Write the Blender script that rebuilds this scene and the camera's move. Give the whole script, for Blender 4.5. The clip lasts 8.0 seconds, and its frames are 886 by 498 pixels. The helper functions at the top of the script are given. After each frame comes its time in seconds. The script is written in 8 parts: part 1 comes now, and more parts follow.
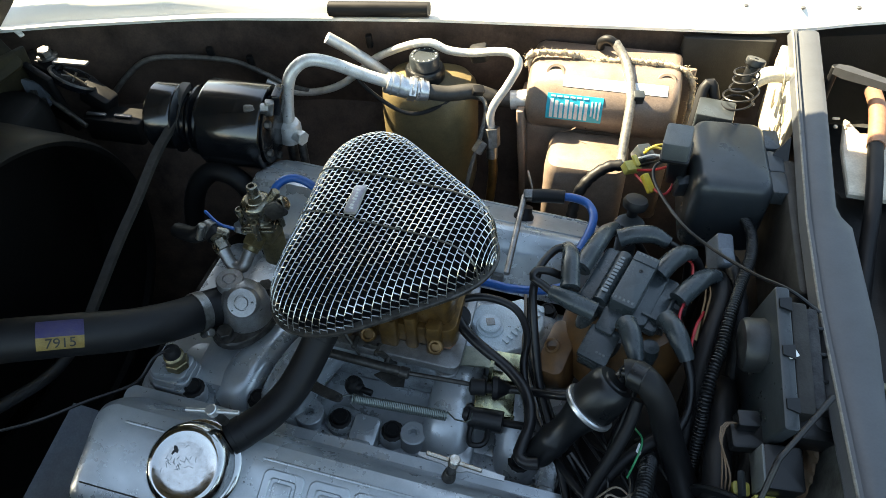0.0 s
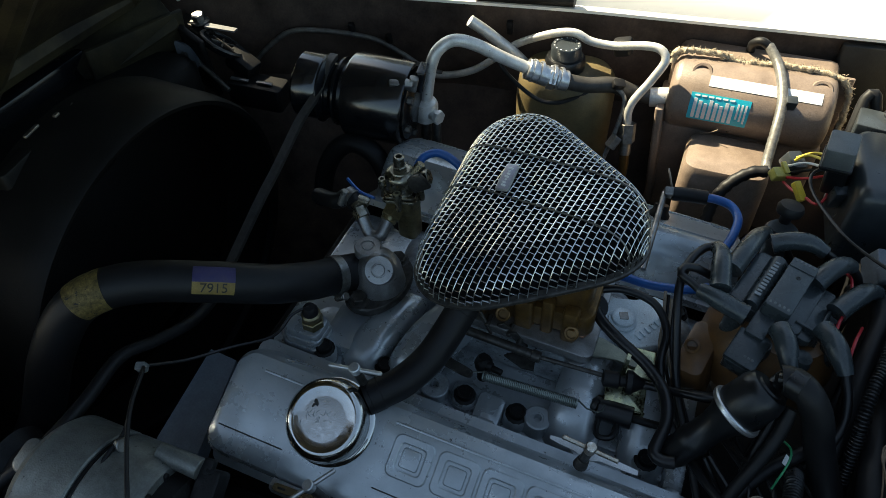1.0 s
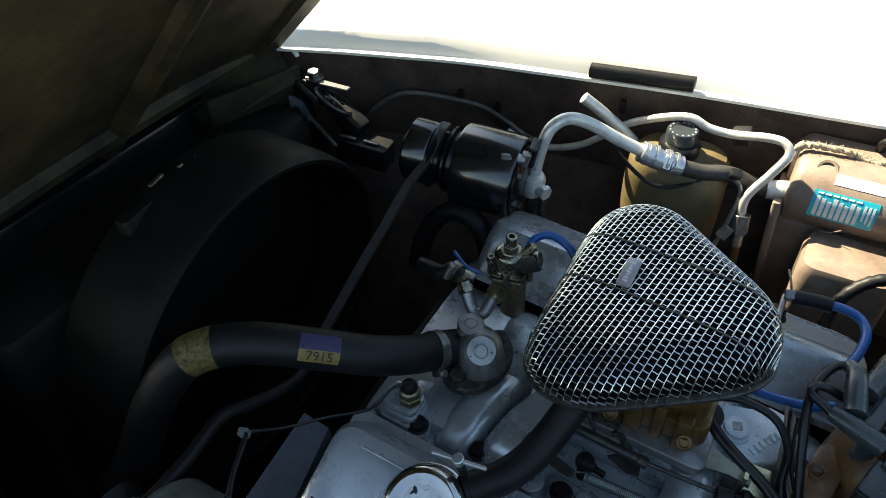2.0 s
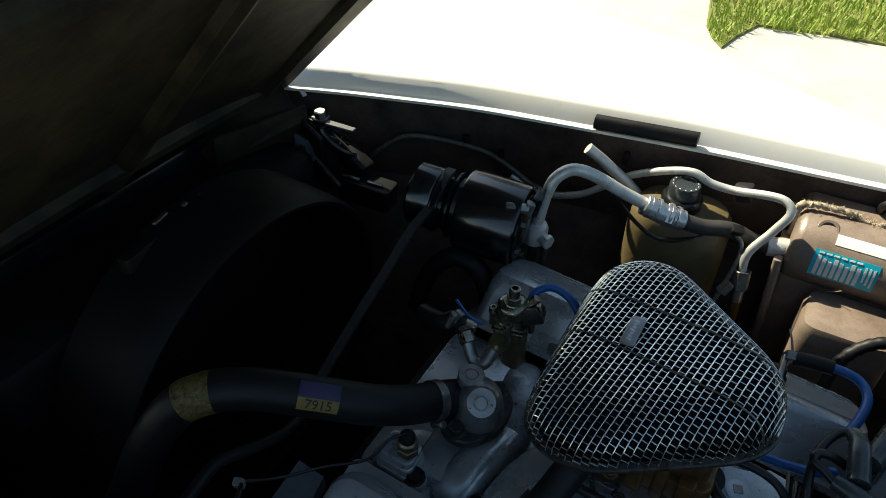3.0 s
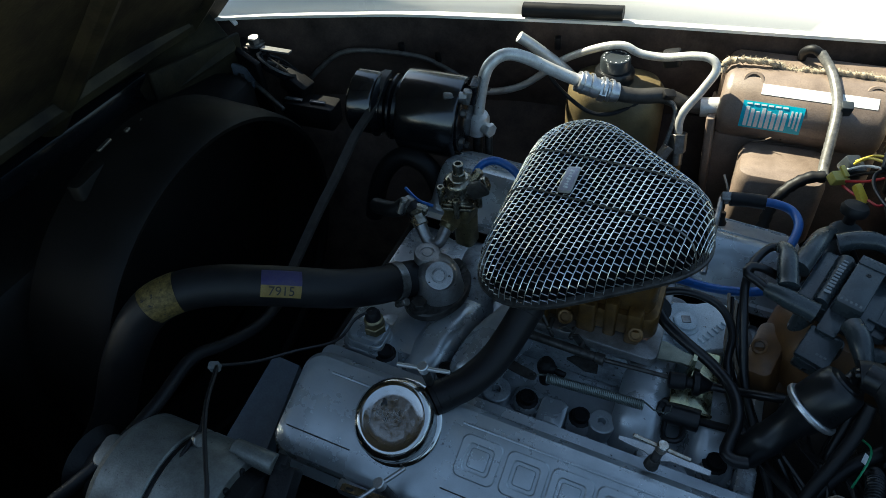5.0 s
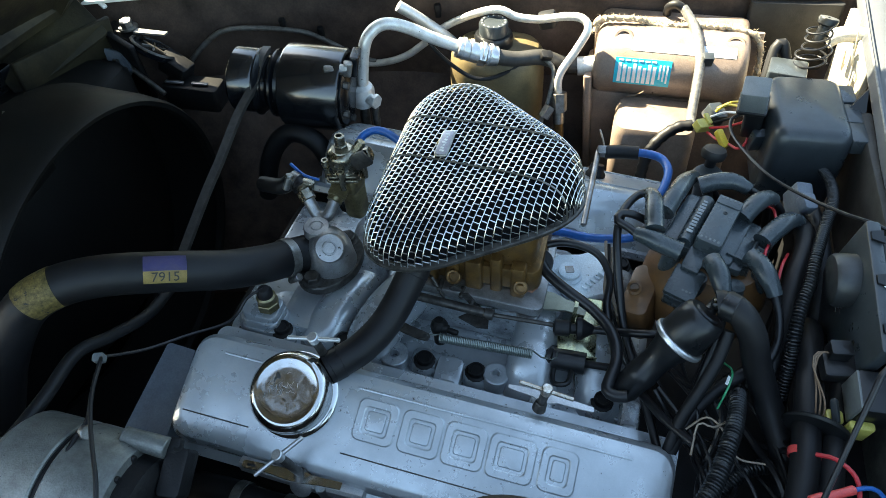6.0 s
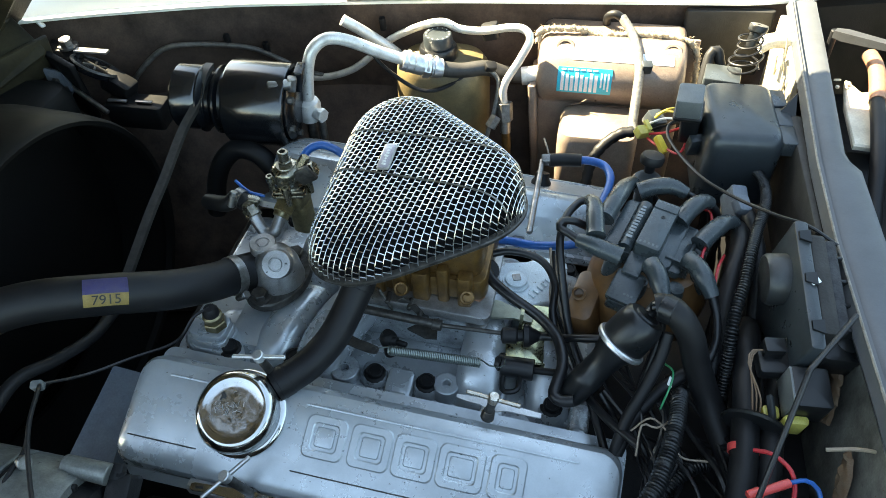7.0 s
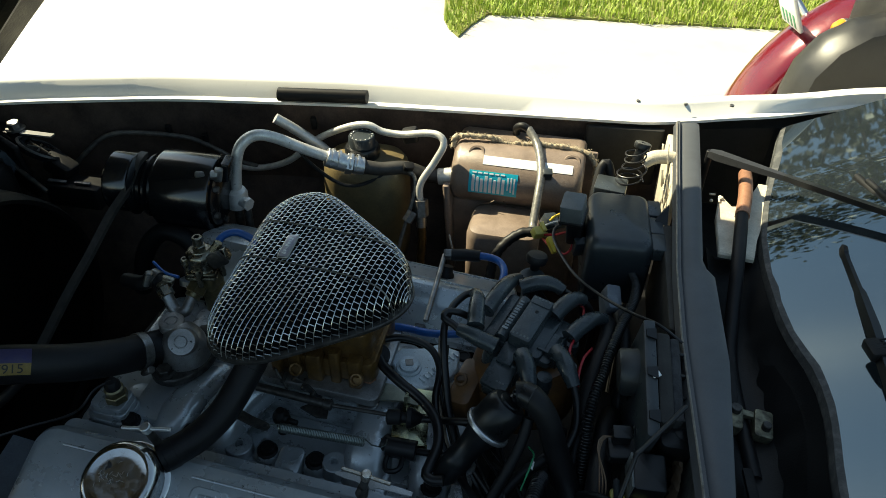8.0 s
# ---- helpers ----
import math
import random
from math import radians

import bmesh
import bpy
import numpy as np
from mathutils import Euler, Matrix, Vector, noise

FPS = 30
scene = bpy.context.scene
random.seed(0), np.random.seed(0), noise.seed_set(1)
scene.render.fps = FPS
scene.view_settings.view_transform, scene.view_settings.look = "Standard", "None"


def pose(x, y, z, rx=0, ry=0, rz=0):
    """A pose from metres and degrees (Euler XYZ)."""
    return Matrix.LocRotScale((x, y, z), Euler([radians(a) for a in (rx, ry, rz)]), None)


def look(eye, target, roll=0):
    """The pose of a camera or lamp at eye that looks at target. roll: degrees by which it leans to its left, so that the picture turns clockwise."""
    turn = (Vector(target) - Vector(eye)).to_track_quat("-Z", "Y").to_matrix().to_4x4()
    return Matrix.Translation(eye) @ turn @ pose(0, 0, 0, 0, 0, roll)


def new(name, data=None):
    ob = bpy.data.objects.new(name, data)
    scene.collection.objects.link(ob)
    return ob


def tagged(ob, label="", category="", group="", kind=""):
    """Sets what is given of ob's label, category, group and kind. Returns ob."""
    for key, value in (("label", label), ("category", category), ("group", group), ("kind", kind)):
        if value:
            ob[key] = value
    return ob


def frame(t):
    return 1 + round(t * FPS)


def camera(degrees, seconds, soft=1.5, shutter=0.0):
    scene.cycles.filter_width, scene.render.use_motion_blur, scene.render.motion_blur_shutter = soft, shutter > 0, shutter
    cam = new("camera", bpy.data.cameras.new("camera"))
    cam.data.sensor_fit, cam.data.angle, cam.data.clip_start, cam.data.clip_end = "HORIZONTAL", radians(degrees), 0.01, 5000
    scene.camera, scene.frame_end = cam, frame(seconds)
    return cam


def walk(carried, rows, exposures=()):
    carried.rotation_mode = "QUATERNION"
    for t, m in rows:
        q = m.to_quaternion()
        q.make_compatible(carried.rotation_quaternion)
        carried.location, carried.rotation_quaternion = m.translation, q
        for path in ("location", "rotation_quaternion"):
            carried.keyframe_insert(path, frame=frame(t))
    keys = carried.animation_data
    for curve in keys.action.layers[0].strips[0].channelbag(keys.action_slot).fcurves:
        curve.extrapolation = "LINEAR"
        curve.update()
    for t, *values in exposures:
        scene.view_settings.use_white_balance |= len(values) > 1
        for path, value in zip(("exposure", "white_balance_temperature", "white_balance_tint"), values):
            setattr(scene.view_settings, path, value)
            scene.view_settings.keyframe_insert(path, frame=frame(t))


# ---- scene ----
cam = camera(65.13, 8.0, 0.8)
PATH = [
    (0.00, (0.2071, -0.4192, 1.3777), (0.0157, 0.2414, 0.6518), -2.98),
    (0.50, (0.1849, -0.4246, 1.3764), (-0.0346, 0.2331, 0.6558), -2.88),
    (1.00, (0.1374, -0.4574, 1.3630), (-0.1466, 0.1756, 0.6428), -3.04),
    (1.50, (0.0976, -0.4621, 1.3699), (-0.2533, 0.1551, 0.6657), -3.32),
    (2.00, (0.0711, -0.4458, 1.3812), (-0.3047, 0.1923, 0.7092), -2.20),
    (2.20, (0.0700, -0.4405, 1.3890), (-0.3132, 0.2038, 0.7272), -1.92),
    (2.75, (0.0548, -0.4376, 1.3955), (-0.3307, 0.2244, 0.7528), -0.21),
    (3.30, (0.0539, -0.4449, 1.3940), (-0.3234, 0.2272, 0.7569), 0.54),
    (3.50, (0.0676, -0.4507, 1.3892), (-0.3072, 0.2201, 0.7492), -0.08),
    (4.00, (0.0868, -0.4667, 1.3789), (-0.2775, 0.1994, 0.7280), -2.12),
    (4.65, (0.1055, -0.4865, 1.3600), (-0.2407, 0.1662, 0.6861), -4.65),
    (5.30, (0.1260, -0.4993, 1.3461), (-0.1833, 0.1463, 0.6479), -6.00),
    (5.50, (0.1353, -0.4975, 1.3464), (-0.1481, 0.1496, 0.6387), -5.63),
    (6.00, (0.1598, -0.4967, 1.3491), (-0.0666, 0.1636, 0.6330), -4.62),
    (6.50, (0.1702, -0.4955, 1.3495), (-0.0331, 0.1723, 0.6335), -4.58),
    (7.00, (0.1812, -0.4922, 1.3533), (-0.0000, 0.1886, 0.6436), -3.66),
    (7.50, (0.2132, -0.4950, 1.3751), (0.0631, 0.2329, 0.7061), -0.97),
    (8.00, (0.2756, -0.5197, 1.3997), (0.1215, 0.2507, 0.7811), 1.03),
]
EXPOSURES = [(0.0, 2.92, 8250, 2), (0.5, 2.22, 8400, 2), (1.0, 1.82, 7700, 0), (1.5, 2.35, 7800, 1), (2.0, 2.20, 7600, 1), (3.3, 0.80, 7000, -2), (4.0, 0.65, 6800, -2), (5.3, 2.15, 6600, -3), (5.5, 2.45, 6700, -3), (6.0, 3.30, 7500, -1), (6.5, 3.65, 8300, -1), (7.0, 3.55, 8300, -1), (7.5, 2.85, 7700, 0), (8.0, 1.35, 7650, -5)]
walk(cam, [(t, look(eye, target, roll)) for t, eye, target, roll in PATH], EXPOSURES)

# ---- light ----
SUN = Vector((-0.9, 0.33, 1.0)).normalized()  # towards the sun
world = bpy.data.worlds.new("sky")
scene.world = world
world.use_nodes = True
wn = world.node_tree
sky = wn.nodes.new("ShaderNodeTexSky")
sky.sky_type = "NISHITA"
sky.sun_disc = False
sky.sun_elevation = math.asin(SUN.z)
sky.sun_rotation = math.atan2(SUN.x, SUN.y)
wn.nodes["Background"].inputs["Strength"].default_value = 0.085
wn.links.new(sky.outputs["Color"], wn.nodes["Background"].inputs["Color"])
sun_data = bpy.data.lights.new("sun", "SUN")
sun_data.energy = 5.0
sun_data.angle = radians(0.5)
sun_data.color = (1.0, 0.91, 0.78)
sun = new("sun", sun_data)
sun.matrix_world = SUN.to_track_quat("Z", "Y").to_matrix().to_4x4()


# ---- materials ----
def material(name, base, rough=0.5, metal=0.0, second=None, size=0.03, share=0.5, grain=0.002, bump=0.2, spread=0.08,
             coat=0.0, transmission=0.0, ior=1.5, each=0.0, spec=0.5, fleck=0.35, pits=0.0, pit=(0.03, 0.03, 0.03)):
    """base and second colour mixed by stains of the given size; fine grain drives bump and gloss."""
    m = bpy.data.materials.new(name)
    m.use_nodes = True
    t = m.node_tree
    n, link = t.nodes, t.links.new
    bsdf = n["Principled BSDF"]
    co = n.new("ShaderNodeTexCoord")
    big = n.new("ShaderNodeTexNoise")
    big.inputs["Scale"].default_value = 1.0 / size
    big.inputs["Detail"].default_value = 6.0
    big.inputs["Roughness"].default_value = 0.65
    link(co.outputs["Object"], big.inputs["Vector"])
    fine = n.new("ShaderNodeTexNoise")
    fine.inputs["Scale"].default_value = 1.0 / grain
    fine.inputs["Detail"].default_value = 3.0
    link(co.outputs["Object"], fine.inputs["Vector"])
    ramp = n.new("ShaderNodeValToRGB")
    ramp.color_ramp.elements[0].position = max(0.0, 1.0 - share - 0.22)
    ramp.color_ramp.elements[1].position = min(1.0, 1.0 - share + 0.22)
    link(big.outputs["Fac"], ramp.inputs["Fac"])
    mix = n.new("ShaderNodeMix")
    mix.data_type = "RGBA"
    second = second or tuple(c * 0.72 for c in base)
    mix.inputs["A"].default_value = (*base, 1)
    mix.inputs["B"].default_value = (*second, 1)
    link(ramp.outputs["Color"], mix.inputs["Factor"])
    speck = n.new("ShaderNodeMix")
    speck.data_type = "RGBA"
    speck.blend_type = "MULTIPLY"
    speck.inputs["Factor"].default_value = fleck
    link(mix.outputs["Result"], speck.inputs["A"])
    tone = n.new("ShaderNodeMapRange")
    tone.inputs["From Min"].default_value = 0.3
    tone.inputs["From Max"].default_value = 0.7
    tone.inputs["To Min"].default_value = 0.6
    tone.inputs["To Max"].default_value = 1.25
    link(fine.outputs["Fac"], tone.inputs["Value"])
    link(tone.outputs["Result"], speck.inputs["B"])
    last = speck.outputs["Result"]
    if each:
        info = n.new("ShaderNodeObjectInfo")
        hsv = n.new("ShaderNodeHueSaturation")
        rng = n.new("ShaderNodeMapRange")
        rng.inputs["To Min"].default_value = 1.0 - each
        rng.inputs["To Max"].default_value = 1.0 + each
        link(info.outputs["Random"], rng.inputs["Value"])
        link(rng.outputs["Result"], hsv.inputs["Value"])
        link(last, hsv.inputs["Color"])
        last = hsv.outputs["Color"]
    if pits:
        chips = n.new("ShaderNodeTexNoise")
        chips.inputs["Scale"].default_value = 1.0 / 0.006
        chips.inputs["Detail"].default_value = 5.0
        chips.inputs["Roughness"].default_value = 0.7
        link(co.outputs["Object"], chips.inputs["Vector"])
        edge = n.new("ShaderNodeMapRange")
        edge.inputs["From Min"].default_value = 0.72 - 0.2 * pits
        edge.inputs["From Max"].default_value = 0.75 - 0.2 * pits
        link(chips.outputs["Fac"], edge.inputs["Value"])
        chipped = n.new("ShaderNodeMix")
        chipped.data_type = "RGBA"
        chipped.inputs["B"].default_value = (*pit, 1)
        link(edge.outputs["Result"], chipped.inputs["Factor"])
        link(last, chipped.inputs["A"])
        last = chipped.outputs["Result"]
    link(last, bsdf.inputs["Base Color"])
    gloss = n.new("ShaderNodeMapRange")
    gloss.inputs["From Min"].default_value = 0.3
    gloss.inputs["From Max"].default_value = 0.7
    gloss.inputs["To Min"].default_value = max(0.02, rough - spread)
    gloss.inputs["To Max"].default_value = min(1.0, rough + spread)
    link(big.outputs["Fac"], gloss.inputs["Value"])
    link(gloss.outputs["Result"], bsdf.inputs["Roughness"])
    bsdf.inputs["Metallic"].default_value = metal
    bsdf.inputs["IOR"].default_value = ior
    bsdf.inputs["Specular IOR Level"].default_value = spec
    bsdf.inputs["Coat Weight"].default_value = coat
    bsdf.inputs["Transmission Weight"].default_value = transmission
    if bump:
        b = n.new("ShaderNodeBump")
        b.inputs["Strength"].default_value = bump
        b.inputs["Distance"].default_value = grain * 0.4
        link(fine.outputs["Fac"], b.inputs["Height"])
        link(b.outputs["Normal"], bsdf.inputs["Normal"])
    return m


M_BLUE = material("grey_blue_engine_paint", (0.48, 0.515, 0.535), 0.30, 0.52, (0.31, 0.335, 0.355), 0.06, 0.44, 0.0015, 0.05, 0.12, fleck=0.10, pits=0.30)
M_BLUEDIRTY = material("grimy_grey_blue_casting", (0.44, 0.48, 0.51), 0.42, 0.4, (0.05, 0.05, 0.052), 0.022, 0.40, 0.0018, 0.35, 0.12, pits=0.55)
# Oily black for small parts; deep-bay shade is put into base and specular.
M_BLOCK = material("oily_black_and_shade", (0.010, 0.010, 0.011), 0.5, 0.0, (0.005, 0.005, 0.005), 0.03, 0.5, 0.002, 0.4, spec=0.22)
M_CHROME = material("chrome", (0.62, 0.63, 0.64), 0.13, 1.0, (0.5, 0.5, 0.5), 0.02, 0.4, 0.001, 0.03, 0.06)
M_WIRE = material("bright_wire", (0.84, 0.84, 0.81), 0.24, 1.0, (0.38, 0.39, 0.39), 0.02, 0.45, 0.001, 0.05, 0.1)
M_BADGE = material("bright_badge_metal", (0.55, 0.56, 0.56), 0.35, 0.8, (0.4, 0.4, 0.4), 0.01, 0.4, 0.001, 0.1)
M_BADGEFIELD = material("violet_grey_badge_enamel", (0.50, 0.48, 0.54), 0.35, 0.4, (0.36, 0.34, 0.40), 0.006, 0.4, 0.001, 0.05)
# each wire of the mesh catches the light a little differently
wt = M_WIRE.node_tree
isle = wt.nodes.new("ShaderNodeNewGeometry")
vary = wt.nodes.new("ShaderNodeMapRange")
vary.inputs["To Min"].default_value = 0.10
vary.inputs["To Max"].default_value = 0.34
wt.links.new(isle.outputs["Random Per Island"], vary.inputs["Value"])
wt.links.new(vary.outputs["Result"], wt.nodes["Principled BSDF"].inputs["Roughness"])
M_STEEL = material("dull_steel", (0.34, 0.34, 0.33), 0.38, 0.9, (0.13, 0.115, 0.10), 0.012, 0.48, 0.001, 0.2, 0.12)
M_GRIME = material("greasy_aluminium", (0.10, 0.095, 0.088), 0.42, 0.6, (0.02, 0.018, 0.016), 0.008, 0.5, 0.001, 0.3)
M_ALU = material("dull_aluminium", (0.40, 0.40, 0.40), 0.42, 0.85, (0.20, 0.195, 0.19), 0.02, 0.48, 0.001, 0.25, pits=0.3)
M_ALUPIPE = material("oxidised_aluminium_pipe", (0.66, 0.65, 0.62), 0.42, 0.5, (0.34, 0.32, 0.29), 0.016, 0.32, 0.001, 0.15, pits=0.3, pit=(0.08, 0.07, 0.06))
M_BRASS = material("worn_brass", (0.34, 0.29, 0.16), 0.36, 0.85, (0.14, 0.115, 0.07), 0.01, 0.48, 0.001, 0.2, pits=0.3)
M_ZINC = material("yellow_zinc", (0.47, 0.45, 0.23), 0.26, 1.0, (0.36, 0.36, 0.27), 0.012, 0.5, 0.001, 0.12, 0.12, pits=0.4)
M_GOLD = material("bronze_carburetor", (0.21, 0.115, 0.035), 0.34, 0.55, (0.07, 0.038, 0.016), 0.012, 0.48, 0.001, 0.3)
M_RUBBER = material("black_rubber", (0.006, 0.006, 0.007), 0.5, 0.0, (0.012, 0.012, 0.012), 0.03, 0.4, 0.001, 0.15, spec=0.27)
M_WIREBLK = material("black_cable", (0.006, 0.006, 0.007), 0.36, 0.0, (0.012, 0.012, 0.013), 0.02, 0.4, 0.001, 0.05, spec=0.4)
M_PLASTIC = material("black_plastic", (0.006, 0.007, 0.008), 0.34, 0.0, (0.012, 0.012, 0.013), 0.04, 0.4, 0.0012, 0.12, spec=0.4)
M_GREYPL = material("dark_grey_plastic", (0.031, 0.038, 0.043), 0.32, 0.0, (0.015, 0.018, 0.020), 0.03, 0.4, 0.0012, 0.12)
M_BLACKGLOSS = material("black_satin_paint", (0.004, 0.005, 0.007), 0.24, 0.0, (0.008, 0.008, 0.008), 0.03, 0.35, 0.0015, 0.12, 0.06, spec=0.36)
M_COMP = material("black_compressor_enamel", (0.004, 0.005, 0.007), 0.20, 0.0, (0.009, 0.010, 0.011), 0.02, 0.4, 0.0015, 0.08, 0.06, spec=0.9, coat=0.3)
M_FOAM = material("black_filter_foam", (0.004, 0.004, 0.005), 0.95, 0.0, (0.008, 0.008, 0.008), 0.01, 0.4, 0.0015, 0.6, spec=0.05)
M_TAUPE = material("brown_heater_paint", (0.245, 0.188, 0.150), 0.34, 0.0, (0.125, 0.090, 0.070), 0.03, 0.42, 0.0018, 0.3, pits=0.2)
M_INNER = material("dirty_brown_inner_panel", (0.105, 0.074, 0.060), 0.6, 0.0, (0.022, 0.016, 0.013), 0.06, 0.5, 0.003, 0.3, spec=0.25)
M_HOOD = material("dusty_brown_hood_underside", (0.050, 0.042, 0.020), 0.65, 0.0, (0.004, 0.0035, 0.003), 0.10, 0.58, 0.004, 0.3, spec=0.25)
M_WHITE = material("white_car_paint", (0.80, 0.775, 0.725), 0.3, 0.0, (0.76, 0.735, 0.68), 0.1, 0.35, 0.003, 0.0, 0.05, coat=0.3, fleck=0.03)
M_COWL = material("grey_cowl_paint", (0.064, 0.069, 0.077), 0.4, 0.0, (0.050, 0.053, 0.058), 0.06, 0.4, 0.002, 0.08, fleck=0.12)
M_FELT = material("frayed_tan_felt", (0.50, 0.43, 0.32), 0.95, 0.0, (0.30, 0.24, 0.17), 0.008, 0.5, 0.0015, 0.9, spec=0.1)
M_TANK = material("yellowed_plastic_tank", (0.23, 0.175, 0.085), 0.4, 0.0, (0.10, 0.075, 0.038), 0.05, 0.5, 0.002, 0.1, transmission=0.2)
M_GLASS = material("windshield_glass", (0.012, 0.016, 0.020), 0.02, 0.0, (0.06, 0.066, 0.066), 0.03, 0.22, 0.004, 0.0, 0.015, ior=2.5, fleck=0.1)
M_CONCRETE = material("sunlit_concrete", (0.50, 0.48, 0.44), 0.85, 0.0, (0.38, 0.36, 0.33), 0.35, 0.4, 0.006, 0.4)
M_SOIL = material("lawn_soil", (0.16, 0.20, 0.04), 0.95, 0.0, (0.20, 0.15, 0.07), 0.08, 0.4, 0.01, 0.5)
M_BLUELABEL = material("cyan_label", (0.0, 0.42, 0.56), 0.4, 0.0, (0.01, 0.36, 0.50), 0.02, 0.4, 0.001, 0.02)
M_PAPER = material("white_paper", (0.72, 0.73, 0.72), 0.5, 0.0, (0.6, 0.6, 0.58), 0.02, 0.3, 0.001, 0.02)


# ---- mesh helpers ----
def thing(name, base, label, category, group="", kind=""):
    ob = new(name)
    ob.empty_display_size = 0.01
    ob.location = base
    ob["spot"] = base
    return tagged(ob, label, category, group, kind)


def part(name, bm, mat, parent=None, label="", angle=38, smooth=True):
    bmesh.ops.recalc_face_normals(bm, faces=bm.faces)
    me = bpy.data.meshes.new(name)
    bm.to_mesh(me)
    bm.free()
    for p in me.polygons:
        p.use_smooth = smooth
    if smooth:
        me.set_sharp_from_angle(angle=radians(angle))
    me.materials.append(mat)
    ob = new(name, me)
    if parent is not None:
        ob.parent = parent
        root = parent if parent.parent is None else parent.parent
        if parent.parent is None:
            ob.matrix_parent_inverse = Matrix.Translation(-parent.location)
    if label:
        ob["label"] = label
    return ob


def single(name, bm, mat, label, category, group="", kind="", angle=38):
    return tagged(part(name, bm, mat, None, "", angle), label, category, group, kind)


def V(*p):
    return Vector(p)


def loft(bm, rings, cap=True, closed=True):
    rows_ = [[bm.verts.new(p) for p in ring] for ring in rings]
    for a, b in zip(rows_, rows_[1:]):
        k = len(a)
        for i in range(k if closed else k - 1):
            j = (i + 1) % k
            bm.faces.new((a[i], a[j], b[j], b[i]))
    if cap:
        bm.faces.new(rows_[0][::-1])
        bm.faces.new(rows_[-1])
    return rows_


def rr(w, h, r, n=5):
    out = []
    r = min(r, w / 2 - 1e-5, h / 2 - 1e-5)
    for cx, cy, a0 in ((w / 2 - r, h / 2 - r, 0), (-w / 2 + r, h / 2 - r, 90), (-w / 2 + r, -h / 2 + r, 180), (w / 2 - r, -h / 2 + r, 270)):
        for i in range(n + 1):
            a = radians(a0 + 90 * i / n)
            out.append((cx + r * math.cos(a), cy + r * math.sin(a)))
    return out


def rbox(bm, w, d, h, m, r=0.006, b=0.003, taper=0.0, n=4):
    """Rounded box on z 0..h, local to m; taper narrows the top."""
    rings = []
    for z, inset in ((0, b), (b * 0.3, b * 0.3), (b, 0), (h - b, taper), (h - b * 0.3, taper + b * 0.3), (h, taper + b)):
        rings.append([m @ V(x, y, z) for x, y in rr(w - 2 * inset, d - 2 * inset, max(r - inset * 0.5, 0.0008), n)])
    loft(bm, rings)


def lathe(bm, prof, m, seg=28, cap=True):
    rings = [[m @ V(max(r, 1e-5) * math.cos(2 * math.pi * i / seg), max(r, 1e-5) * math.sin(2 * math.pi * i / seg), z) for i in range(seg)] for r, z in prof]
    loft(bm, rings, cap)


def aim(a, b):
    """Frame at a whose z runs to b."""
    d = Vector(b) - Vector(a)
    return Matrix.Translation(a) @ d.to_track_quat("Z", "Y").to_matrix().to_4x4()


def rod(bm, a, b, r, r2=None, seg=14, bev=0.0008):
    ln = (Vector(b) - Vector(a)).length
    r2 = r if r2 is None else r2
    lathe(bm, [(r - bev, 0), (r, bev), (r2, ln - bev), (r2 - bev, ln)], aim(a, b), seg)


def hexa(bm, a, b, r):
    rod(bm, a, b, r, seg=6)


def spline(pts, step=0.004):
    pts = [Vector(p) for p in pts]
    p = [2 * pts[0] - pts[1]] + pts + [2 * pts[-1] - pts[-2]]
    out = []
    for i in range(1, len(p) - 2):
        k = max(2, int((p[i + 1] - p[i]).length / step))
        for j in range(k):
            t = j / k
            a, b, c, d = p[i - 1], p[i], p[i + 1], p[i + 2]
            out.append(0.5 * ((2 * b) + (c - a) * t + (2 * a - 5 * b + 4 * c - d) * t * t + (3 * b - a - 3 * c + d) * t ** 3))
    out.append(pts[-1])
    return out


def sweep(bm, line, radius, seg=10, cap=True):
    """Tube along a dense line; radius is a number or a function of the length run."""
    rings, run, side = [], 0.0, None
    for i, p in enumerate(line):
        d = (line[min(i + 1, len(line) - 1)] - line[max(i - 1, 0)]).normalized()
        if side is None:
            side = d.orthogonal().normalized()
        side = (side - d * side.dot(d)).normalized()
        up = d.cross(side)
        if i:
            run += (p - line[i - 1]).length
        r = radius(run) if callable(radius) else radius
        rings.append([p + (side * math.cos(2 * math.pi * k / seg) + up * math.sin(2 * math.pi * k / seg)) * r for k in range(seg)])
    loft(bm, rings, cap)


def hose(name, pts, r, mat, label, category="hose", seg=12, step=0.004, group=""):
    bm = bmesh.new()
    sweep(bm, spline(pts, step), r, seg)
    return single(name, bm, mat, label, category, group)


def ribbed(r, pitch=0.0032, deep=0.0019):
    return lambda run: r - deep * (0.5 + 0.5 * math.cos(2 * math.pi * run / pitch)) ** 2


def ring_on(bm, centre, axis, r, w, t=0.0012, seg=28):
    """A band round a hose."""
    c, a = Vector(centre), Vector(axis).normalized()
    m = aim(c - a * w / 2, c + a * w / 2)
    lathe(bm, [(r, 0), (r + t, 0.0003), (r + t, w - 0.0003), (r, w)], m, seg, False)


